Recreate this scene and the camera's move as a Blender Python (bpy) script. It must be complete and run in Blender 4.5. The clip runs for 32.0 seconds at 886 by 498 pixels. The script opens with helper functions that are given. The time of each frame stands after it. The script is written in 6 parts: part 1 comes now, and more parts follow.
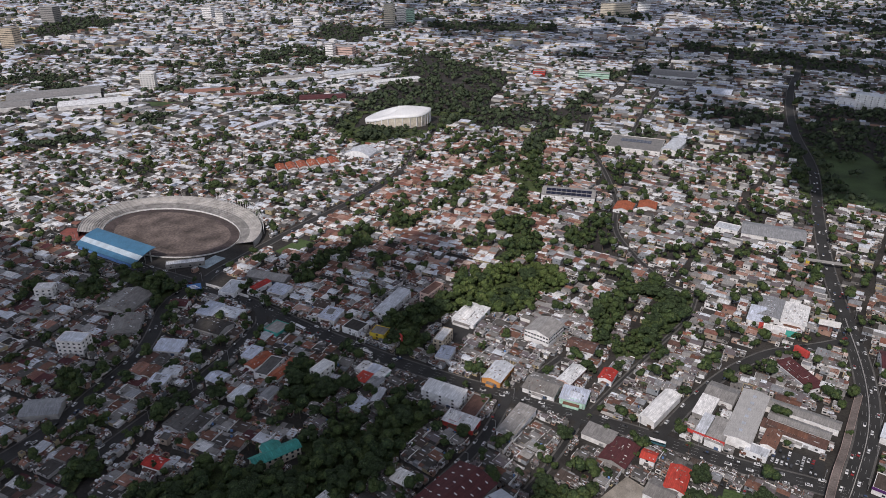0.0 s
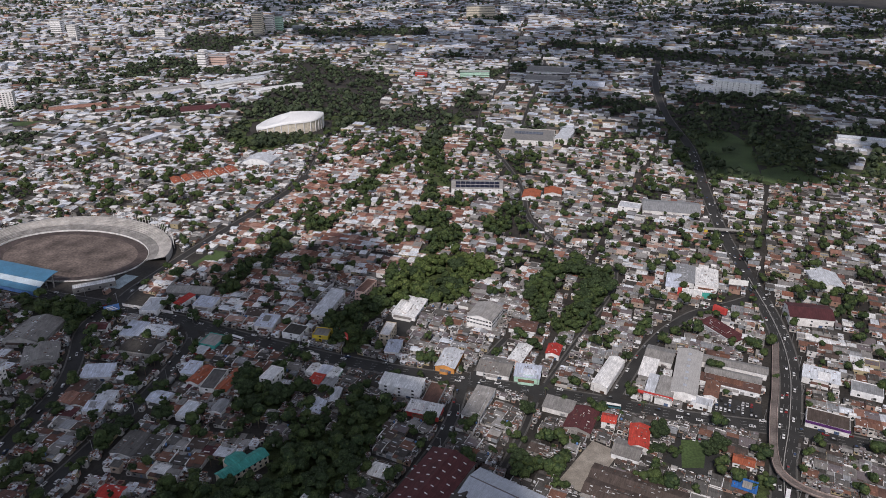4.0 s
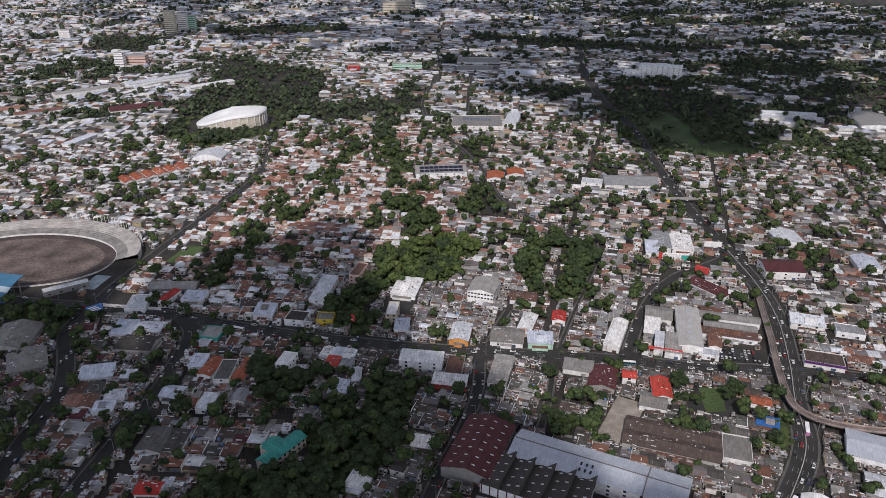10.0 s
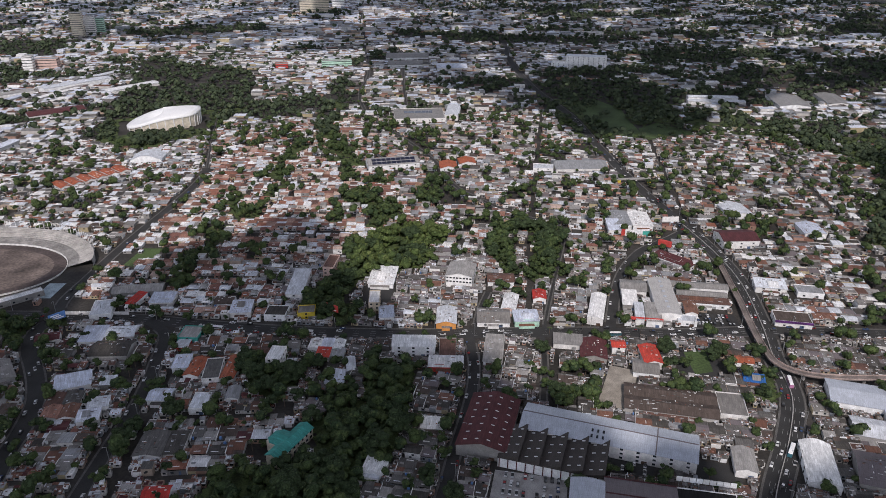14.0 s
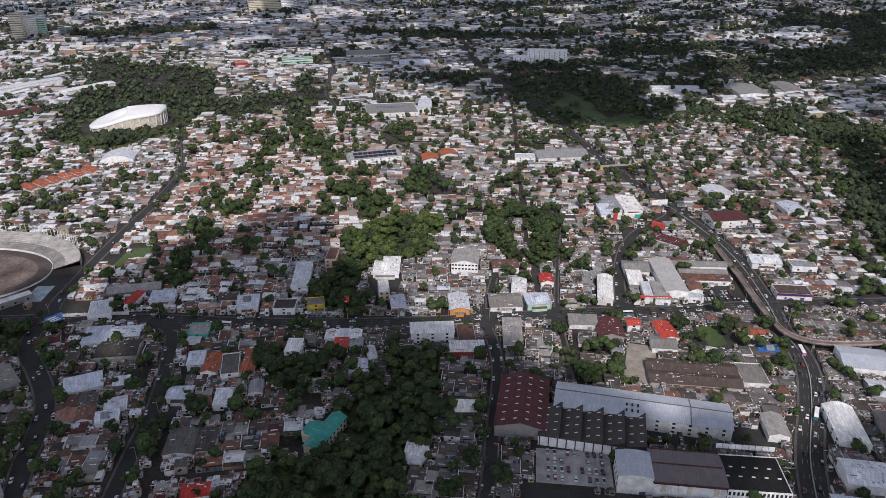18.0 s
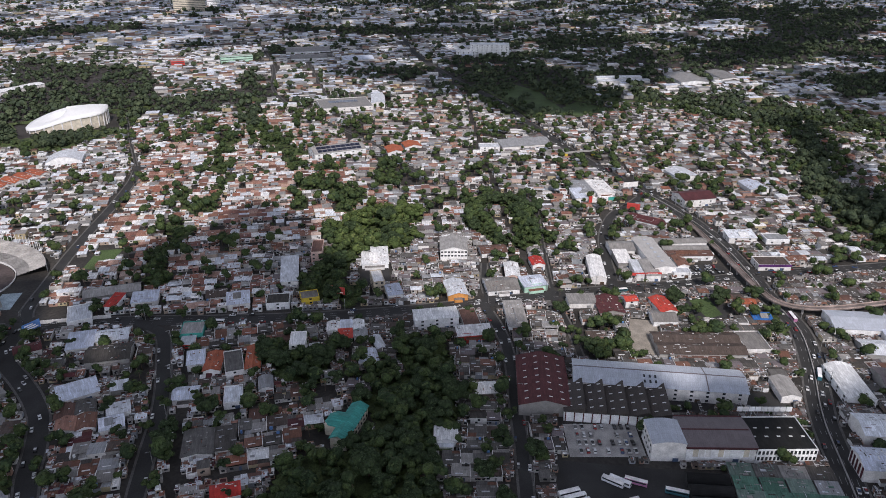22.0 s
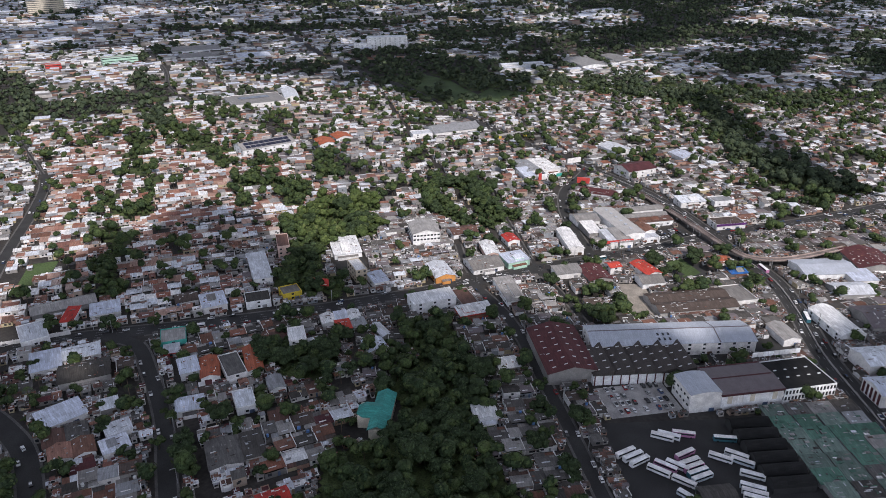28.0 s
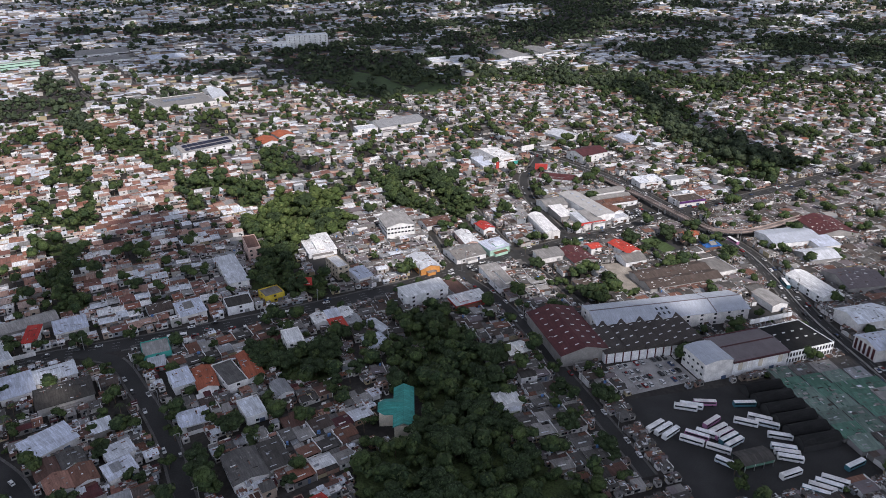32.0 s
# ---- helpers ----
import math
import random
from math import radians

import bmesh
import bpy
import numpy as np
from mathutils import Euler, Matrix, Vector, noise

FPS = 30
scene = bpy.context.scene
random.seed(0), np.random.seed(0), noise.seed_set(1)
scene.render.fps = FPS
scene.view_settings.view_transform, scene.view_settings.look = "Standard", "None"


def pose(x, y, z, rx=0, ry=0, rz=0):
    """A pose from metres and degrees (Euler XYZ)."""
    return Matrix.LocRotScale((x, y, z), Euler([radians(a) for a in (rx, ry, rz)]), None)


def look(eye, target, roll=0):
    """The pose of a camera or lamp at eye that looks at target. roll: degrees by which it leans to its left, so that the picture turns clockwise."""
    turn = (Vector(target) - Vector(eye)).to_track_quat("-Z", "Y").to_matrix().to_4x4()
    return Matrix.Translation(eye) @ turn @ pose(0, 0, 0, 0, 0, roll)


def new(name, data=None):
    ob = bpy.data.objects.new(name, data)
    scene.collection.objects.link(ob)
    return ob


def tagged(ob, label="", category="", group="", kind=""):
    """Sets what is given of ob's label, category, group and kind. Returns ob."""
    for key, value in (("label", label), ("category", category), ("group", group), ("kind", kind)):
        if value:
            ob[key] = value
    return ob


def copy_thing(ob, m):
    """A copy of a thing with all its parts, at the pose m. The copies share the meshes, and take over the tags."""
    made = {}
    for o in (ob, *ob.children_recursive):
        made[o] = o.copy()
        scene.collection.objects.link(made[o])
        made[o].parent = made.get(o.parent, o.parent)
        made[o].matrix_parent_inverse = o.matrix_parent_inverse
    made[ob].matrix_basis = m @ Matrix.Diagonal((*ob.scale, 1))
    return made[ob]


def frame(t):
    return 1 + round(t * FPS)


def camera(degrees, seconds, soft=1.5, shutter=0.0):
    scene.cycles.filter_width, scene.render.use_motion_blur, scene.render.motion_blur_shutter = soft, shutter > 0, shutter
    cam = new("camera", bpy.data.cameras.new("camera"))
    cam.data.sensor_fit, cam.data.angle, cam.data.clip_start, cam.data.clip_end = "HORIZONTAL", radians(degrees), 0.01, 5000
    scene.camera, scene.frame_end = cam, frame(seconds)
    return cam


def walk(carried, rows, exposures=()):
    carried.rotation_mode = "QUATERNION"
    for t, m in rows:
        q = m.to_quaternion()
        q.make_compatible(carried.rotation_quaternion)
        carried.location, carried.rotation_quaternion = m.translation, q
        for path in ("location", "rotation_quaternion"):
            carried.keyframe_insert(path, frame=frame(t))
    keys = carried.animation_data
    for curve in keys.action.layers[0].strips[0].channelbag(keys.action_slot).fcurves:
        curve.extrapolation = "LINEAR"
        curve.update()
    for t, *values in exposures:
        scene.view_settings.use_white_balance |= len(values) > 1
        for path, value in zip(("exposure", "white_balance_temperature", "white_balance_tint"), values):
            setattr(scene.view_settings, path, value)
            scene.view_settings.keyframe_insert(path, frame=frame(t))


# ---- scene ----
def aim(x, y, z, yaw, pitch, roll):
    """A camera pose from its place, its heading, its tilt and its lean in degrees."""
    turn = Matrix.Rotation(radians(yaw), 4, "Z") @ Matrix.Rotation(radians(90 + pitch), 4, "X") @ Matrix.Rotation(radians(roll), 4, "Z")
    return Matrix.Translation((x, y, z)) @ turn


cam = camera(62.88, 32.0, soft=0.7)
walk(cam, [
    (0, aim(0.00, 0.00, 320.00, 0.003, -25.663, 0.105)),
    (1, aim(-13.63, -1.27, 317.90, -2.806, -25.167, 0.013)),
    (2, aim(-27.00, -2.60, 315.07, -5.753, -25.119, 0.008)),
    (3, aim(-39.99, -3.28, 312.08, -8.767, -25.092, -0.015)),
    (3.5, aim(-46.28, -3.28, 310.64, -10.141, -25.026, -0.041)),
    (5.5, aim(-70.68, -2.02, 304.88, -12.614, -24.938, -0.042)),
    (6, aim(-76.95, -1.56, 303.38, -13.037, -24.924, -0.099)),
    (7, aim(-89.43, -0.01, 300.64, -14.392, -24.955, -0.030)),
    (8, aim(-101.89, 1.81, 297.89, -15.771, -24.929, 0.006)),
    (9, aim(-114.46, 3.78, 294.98, -17.451, -24.860, -0.024)),
    (10, aim(-126.95, 5.94, 291.89, -19.252, -24.860, -0.033)),
    (11, aim(-139.26, 8.55, 288.88, -21.159, -24.812, -0.092)),
    (12, aim(-151.46, 11.91, 286.05, -23.006, -24.792, -0.055)),
    (13, aim(-163.27, 16.12, 282.97, -24.797, -24.775, -0.060)),
    (14, aim(-174.77, 20.80, 279.80, -26.576, -24.743, -0.076)),
    (14.5, aim(-180.39, 23.28, 278.31, -27.387, -24.741, -0.024)),
    (16.5, aim(-202.80, 33.96, 272.81, -29.318, -24.686, -0.067)),
    (17, aim(-208.46, 36.76, 271.29, -29.816, -24.675, -0.079)),
    (18, aim(-219.30, 42.68, 268.18, -31.415, -24.603, -0.035)),
    (19, aim(-229.45, 48.74, 265.29, -32.970, -24.581, 0.068)),
    (20, aim(-240.19, 55.88, 262.11, -34.583, -24.552, 0.086)),
    (21, aim(-250.83, 63.91, 258.78, -36.225, -24.528, 0.136)),
    (22, aim(-261.37, 72.08, 255.61, -37.830, -24.504, 0.137)),
    (23, aim(-271.31, 80.56, 252.40, -39.399, -24.487, 0.119)),
    (24, aim(-280.84, 89.51, 249.05, -41.094, -24.419, 0.068)),
    (25, aim(-289.60, 99.24, 245.79, -42.927, -24.428, 0.077)),
    (25.5, aim(-293.76, 104.29, 244.17, -43.861, -24.403, 0.097)),
    (27.5, aim(-309.57, 125.35, 237.30, -47.645, -24.341, 0.039)),
    (28, aim(-313.30, 130.86, 235.69, -48.596, -24.344, 0.010)),
    (29, aim(-320.62, 142.05, 232.53, -50.464, -24.302, -0.038)),
    (30, aim(-327.30, 153.75, 229.36, -52.651, -24.264, -0.072)),
    (31, aim(-333.11, 165.59, 226.26, -54.688, -24.287, -0.084)),
    (32, aim(-339.12, 177.67, 223.85, -56.543, -24.272, -0.229)),
], exposures=[(0, -0.29, 6420, 18), (13, -0.20, 6390, 18), (32, 0.12, 6290, 18)])

# ---- light ----
SUN_FROM = Vector((-0.30, -0.62, 0.72)).normalized()
world = bpy.data.worlds.new("sky")
scene.world = world
world.use_nodes = True
wn = world.node_tree.nodes
sky = wn.new("ShaderNodeTexSky")
sky.sky_type = "NISHITA"
sky.sun_disc = False
sky.sun_elevation = math.asin(SUN_FROM.z)
sky.sun_rotation = math.atan2(SUN_FROM.x, SUN_FROM.y)
sky.air_density, sky.dust_density = 1.1, 0.4
wn["Background"].inputs["Strength"].default_value = 0.143
pale = wn.new("ShaderNodeHueSaturation")  # broken cloud makes the sky paler
pale.inputs["Saturation"].default_value = 0.50
world.node_tree.links.new(sky.outputs[0], pale.inputs["Color"])
world.node_tree.links.new(pale.outputs[0], wn["Background"].inputs["Color"])
sun = new("sun", bpy.data.lights.new("sun", "SUN"))
sun.data.energy, sun.data.angle, sun.data.color = 3.12, radians(0.6), (1.0, 0.955, 0.87)
sun.matrix_world = look(SUN_FROM * 800, (0, 0, 0))


# ---- materials ----
def surface(name, colours, source="object", rough=0.8, metal=0.0, stain=0.35, grain=0.25, grain_size=1.2, stain_size=9.0, bump=0.15, spec=0.4, sheets=0.0):
    """A worn surface: its colour is drawn from colours piece by piece, with stains and grain at real size."""
    m = bpy.data.materials.new(name)
    m.use_nodes = True
    nt = m.node_tree
    n, link = nt.nodes, nt.links.new
    bsdf = n["Principled BSDF"]
    bsdf.inputs["Roughness"].default_value = rough
    bsdf.inputs["Metallic"].default_value = metal
    bsdf.inputs["Specular IOR Level"].default_value = spec
    geo = n.new("ShaderNodeNewGeometry")
    if source == "island":
        pick = geo.outputs["Random Per Island"]
    else:
        pick = n.new("ShaderNodeObjectInfo").outputs["Random"]
    ramp = n.new("ShaderNodeValToRGB")
    ramp.color_ramp.interpolation = "CONSTANT"
    el = ramp.color_ramp.elements
    while len(el) < len(colours):
        el.new(0.5)
    for k, c in enumerate(colours):
        el[k].position = k / len(colours)
        el[k].color = (*c, 1)
    link(pick, ramp.inputs[0])
    out = ramp.outputs[0]
    for size, amount, detail in ((stain_size, stain, 4), (grain_size, grain, 2)):
        tex = n.new("ShaderNodeTexNoise")
        tex.inputs["Scale"].default_value = 1.0 / size
        tex.inputs["Detail"].default_value = detail
        link(geo.outputs["Position"], tex.inputs["Vector"])
        span = n.new("ShaderNodeMapRange")
        span.inputs["From Min"].default_value, span.inputs["From Max"].default_value = 0.3, 0.7
        span.inputs["To Min"].default_value, span.inputs["To Max"].default_value = 1 - amount, 1 + amount
        link(tex.outputs["Fac"], span.inputs["Value"])
        mul = n.new("ShaderNodeVectorMath")
        mul.operation = "SCALE"
        link(out, mul.inputs[0])
        link(span.outputs[0], mul.inputs["Scale"])
        out = mul.outputs[0]
    if sheets:
        turn = n.new("ShaderNodeMapping")
        if source == "object":
            link(n.new("ShaderNodeTexCoord").outputs["Object"], turn.inputs["Vector"])
        else:
            turn.inputs["Rotation"].default_value = (0, 0, radians(32))
            link(geo.outputs["Position"], turn.inputs["Vector"])
        brick = n.new("ShaderNodeTexBrick")
        brick.inputs["Color1"].default_value = (1 - sheets, 1 - sheets, 1 - sheets, 1)
        brick.inputs["Color2"].default_value = (1 + sheets, 1 + sheets, 1 + sheets, 1)
        brick.inputs["Mortar"].default_value = (0.74, 0.74, 0.74, 1)
        brick.inputs["Scale"].default_value = 1.0
        brick.inputs["Mortar Size"].default_value = 0.05
        brick.inputs["Brick Width"].default_value = 1.1
        brick.inputs["Row Height"].default_value = 3.4
        link(turn.outputs[0], brick.inputs["Vector"])
        long = n.new("ShaderNodeMapping")
        long.inputs["Scale"].default_value = (1.3, 0.14, 0.3)
        link(turn.outputs[0], long.inputs["Vector"])
        streak = n.new("ShaderNodeTexNoise")
        streak.inputs["Scale"].default_value = 1.0
        streak.inputs["Detail"].default_value = 3
        link(long.outputs[0], streak.inputs["Vector"])
        span = n.new("ShaderNodeMapRange")
        span.inputs["From Min"].default_value, span.inputs["From Max"].default_value = 0.3, 0.7
        span.inputs["To Min"].default_value, span.inputs["To Max"].default_value = 1 - 2.2 * sheets, 1 + 1.2 * sheets
        link(streak.outputs["Fac"], span.inputs["Value"])
        dirty = n.new("ShaderNodeVectorMath")
        dirty.operation = "SCALE"
        link(out, dirty.inputs[0])
        link(span.outputs[0], dirty.inputs["Scale"])
        mul = n.new("ShaderNodeVectorMath")
        mul.operation = "MULTIPLY"
        link(dirty.outputs[0], mul.inputs[0])
        link(brick.outputs["Color"], mul.inputs[1])
        out = mul.outputs[0]
    link(out, bsdf.inputs["Base Color"])
    if bump:
        b = n.new("ShaderNodeBump")
        b.inputs["Strength"].default_value = bump
        b.inputs["Distance"].default_value = 0.3
        link(tex.outputs["Fac"], b.inputs["Height"])
        link(b.outputs[0], bsdf.inputs["Normal"])
    return m


def grey(v, warm=0.0):
    return (v * (1 + warm), v, v * (1 - warm))


ROOF = {
    "dark": [grey(0.078, 0.08), grey(0.105, 0.06), grey(0.062, 0.09), (0.098, 0.076, 0.066), grey(0.13, 0.05)],
    "grey": [grey(0.25, 0.05), grey(0.31, 0.05), grey(0.20, 0.07), (0.28, 0.285, 0.295)],
    "white": [grey(0.76), (0.69, 0.72, 0.77), grey(0.80, 0.02), (0.58, 0.60, 0.64)],
    "blue": [(0.60, 0.64, 0.74), (0.64, 0.67, 0.75), (0.52, 0.56, 0.66)],
    "tarp": [(0.03, 0.14, 0.42)],
    "pink": [(0.45, 0.29, 0.23), (0.52, 0.39, 0.33), (0.38, 0.23, 0.18), (0.30, 0.15, 0.11)],
    "rust": [(0.16, 0.075, 0.05), (0.20, 0.10, 0.07), (0.13, 0.07, 0.055)],
    "terracotta": [(0.28, 0.115, 0.075), (0.23, 0.105, 0.08), (0.20, 0.095, 0.075), (0.33, 0.17, 0.125)],
    "orange": [(0.40, 0.115, 0.055), (0.36, 0.10, 0.05)],
    "red": [(0.45, 0.04, 0.03), (0.50, 0.06, 0.04)],
    "maroon": [(0.085, 0.026, 0.030), (0.10, 0.03, 0.032)],
    "black": [grey(0.016), grey(0.021)],
    "silver": [(0.44, 0.47, 0.53)],
    "market": [grey(0.42, 0.03)],
    "mauve": [(0.17, 0.145, 0.15)],
    "brown": [(0.080, 0.070, 0.064)],
    "teal": [(0.05, 0.29, 0.25)],
    "green": [(0.075, 0.165, 0.120), (0.095, 0.20, 0.150), (0.125, 0.175, 0.148), (0.17, 0.235, 0.20)],
}
WALL = {
    "white": [grey(0.78, 0.02), grey(0.72, 0.03), grey(0.82)],
    # near-black walls of the bus sheds
    "blackish": [grey(0.035)],
    "grey": [grey(0.33, 0.03), grey(0.40, 0.04), grey(0.28, 0.05)],
    "tan": [(0.50, 0.42, 0.32)], "pink": [(0.62, 0.44, 0.38)], "yellow": [(0.70, 0.52, 0.06)],
    "orange": [(0.62, 0.28, 0.08)], "mint": [(0.42, 0.62, 0.50)], "teal": [(0.06, 0.36, 0.30)],
    "red": [(0.50, 0.06, 0.05)], "blue": [(0.10, 0.22, 0.5)], "cream": [(0.62, 0.56, 0.46)],
    "mixed": [grey(0.58, 0.04), grey(0.44, 0.07), grey(0.70, 0.02), (0.38, 0.30, 0.24), grey(0.24, 0.06), (0.34, 0.21, 0.16), grey(0.64, 0.03), grey(0.18, 0.06), (0.28, 0.30, 0.32), grey(0.44, 0.05), (0.42, 0.35, 0.22)],
}
MAT = {}
for key, cols in ROOF.items():
    metal_roof = key in ("grey", "white", "blue", "silver")
    for src in ("object", "island"):
        clean = key in ("silver", "mauve", "brown", "market")
        MAT["roof_" + key, src] = surface("roof_" + key, cols, src, 0.5 if metal_roof else 0.85, 0.0, 0.08 if clean else 0.16, 0.12, 0.6, 5.0, 0.1, 0.15 if key in ("black", "brown", "dark") else 0.4, 0.05 if clean else 0.12)
for key, cols in WALL.items():
    for src in ("object", "island"):
        MAT["wall_" + key, src] = surface("wall_" + key, cols, src, 0.9, 0.0, 0.18, 0.12, 0.7, 4.0, 0.05)


def roof_mat(key, src="object"):
    return MAT["roof_" + key, src]


def wall_mat(key, src="object"):
    return MAT["wall_" + key, src]


ASPHALT = surface("asphalt", [grey(0.036, 0.02)], "object", 0.9, 0, 0.25, 0.2, 0.6, 14.0, 0.05)
CONCRETE = surface("concrete", [grey(0.36, 0.04)], "object", 0.9, 0, 0.25, 0.18, 0.8, 6.0, 0.08)
KERB = surface("pavement_concrete", [grey(0.11, 0.05)], "object", 0.9, 0, 0.3, 0.2, 0.8, 6.0, 0.08)
YARD = surface("dusty_concrete", [(0.30, 0.268, 0.228)], "object", 0.9, 0, 0.3, 0.2, 0.8, 7.0, 0.08)
DARKER_CONCRETE = surface("darker_concrete", [grey(0.24, 0.05)], "object", 0.9, 0, 0.35, 0.2, 1.5, 7.0, 0.08)
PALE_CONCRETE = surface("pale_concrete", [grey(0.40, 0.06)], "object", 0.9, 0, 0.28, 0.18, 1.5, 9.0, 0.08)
DIRT = surface("bare_dirt", [(0.128, 0.100, 0.088)], "object", 0.95, 0, 0.55, 0.35, 2.5, 22.0, 0.2)
LAWN = surface("lawn", [(0.060, 0.094, 0.032)], "object", 0.95, 0, 0.35, 0.3, 1.5, 30.0, 0.2)
PAINT_WHITE = surface("road_paint", [grey(0.36)], "object", 0.7, 0, 0.1, 0.1, 0.5, 3.0, 0)
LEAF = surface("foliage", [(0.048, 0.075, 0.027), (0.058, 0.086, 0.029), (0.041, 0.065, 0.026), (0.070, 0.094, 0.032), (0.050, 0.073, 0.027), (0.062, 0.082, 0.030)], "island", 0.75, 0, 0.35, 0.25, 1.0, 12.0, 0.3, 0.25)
# darker leaves, the shade of the wooded creek put into their colour
LEAF_SHADED = surface("shaded_foliage", [(0.042, 0.064, 0.031), (0.052, 0.076, 0.034), (0.035, 0.054, 0.029), (0.062, 0.086, 0.039)], "island", 0.8, 0, 0.35, 0.45, 1.0, 14.0, 0.3, 0.2)
# yellower leaves for one garden wood, with its sunlight put into the colour
LEAF_SUNLIT = surface("sunlit_foliage", [(0.084, 0.116, 0.034), (0.098, 0.128, 0.038), (0.070, 0.100, 0.032), (0.110, 0.134, 0.042)], "island", 0.75, 0, 0.3, 0.25, 1.0, 12.0, 0.3, 0.25)
SUNLIT_BODY = surface("sunlit_crown_foliage", [(0.062, 0.090, 0.028), (0.080, 0.110, 0.034), (0.050, 0.074, 0.025)], "island", 0.85, 0, 0.3, 0.45, 0.8, 8.0, 0.5, 0.15)
# foliage of all far trees: lighter and bluer, with haze put into the colour
LEAF_HAZE = surface("hazy_foliage", [(0.052, 0.072, 0.040), (0.062, 0.084, 0.044), (0.044, 0.062, 0.038), (0.072, 0.092, 0.048)], "island", 0.8, 0, 0.3, 0.35, 1.0, 14.0, 0.3, 0.2)
HAZE_BODY = surface("hazy_crown_foliage", [(0.048, 0.066, 0.038), (0.038, 0.054, 0.033), (0.058, 0.076, 0.042)], "island", 0.85, 0, 0.3, 0.4, 1.0, 9.0, 0.4, 0.15)
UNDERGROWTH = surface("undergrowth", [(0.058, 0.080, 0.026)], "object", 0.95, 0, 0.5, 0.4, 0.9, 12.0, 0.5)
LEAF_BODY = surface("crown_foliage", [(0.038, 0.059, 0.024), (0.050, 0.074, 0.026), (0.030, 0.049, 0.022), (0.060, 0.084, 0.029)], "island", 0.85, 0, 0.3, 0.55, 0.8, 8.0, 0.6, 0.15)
# inside of the crowns: the shade there is put into a darker green
LEAF_DARK = surface("shaded_inner_foliage", [(0.030, 0.045, 0.021), (0.038, 0.056, 0.025)], "island", 0.9, 0, 0.3, 0.4, 1.0, 8.0, 0.3, 0.1)
BARK = surface("bark", [(0.12, 0.085, 0.06)], "object", 0.95)
GLASS = surface("window_glass", [(0.025, 0.03, 0.035), (0.04, 0.045, 0.05)], "object", 0.12, 0, 0.2, 0.1, 0.5, 3.0, 0, 0.6)
GLASS_I = surface("window_glass_far", [(0.025, 0.03, 0.035), (0.05, 0.05, 0.055)], "island", 0.2, 0, 0.2, 0.1, 0.5, 3.0, 0, 0.6)
METAL = surface("painted_metal", [grey(0.4)], "object", 0.4, 0.6)
SOLAR = surface("solar_glass", [(0.012, 0.016, 0.04)], "object", 0.15, 0, 0.2, 0.1, 1.0, 5.0, 0, 0.7)
SKYLIGHT = surface("skylight_sheet", [grey(0.75)], "object", 0.5, 0, 0.1, 0.1)
CAR_PAINT = surface("car_paint", [grey(0.78), grey(0.74), grey(0.5), grey(0.2), grey(0.03), grey(0.76), (0.25, 0.03, 0.03), grey(0.6), grey(0.02), (0.05, 0.08, 0.16), grey(0.08), grey(0.7), grey(0.4)], "object", 0.25, 0, 0.03, 0.02, 0.5, 3.0, 0, 0.6)
BUS_PAINT = surface("bus_paint", [grey(0.80), grey(0.74, 0.02), (0.60, 0.66, 0.70), grey(0.78), (0.05, 0.16, 0.20), grey(0.76), (0.45, 0.20, 0.34), grey(0.80)], "object", 0.35, 0, 0.08, 0.05, 0.5, 3.0, 0)
RUBBER = surface("rubber", [grey(0.02)], "object", 0.9)
CLOUD = surface("cloud_vapour", [grey(0.9)], "object", 1.0, 0, 0.02, 0.02, 5, 60, 0)


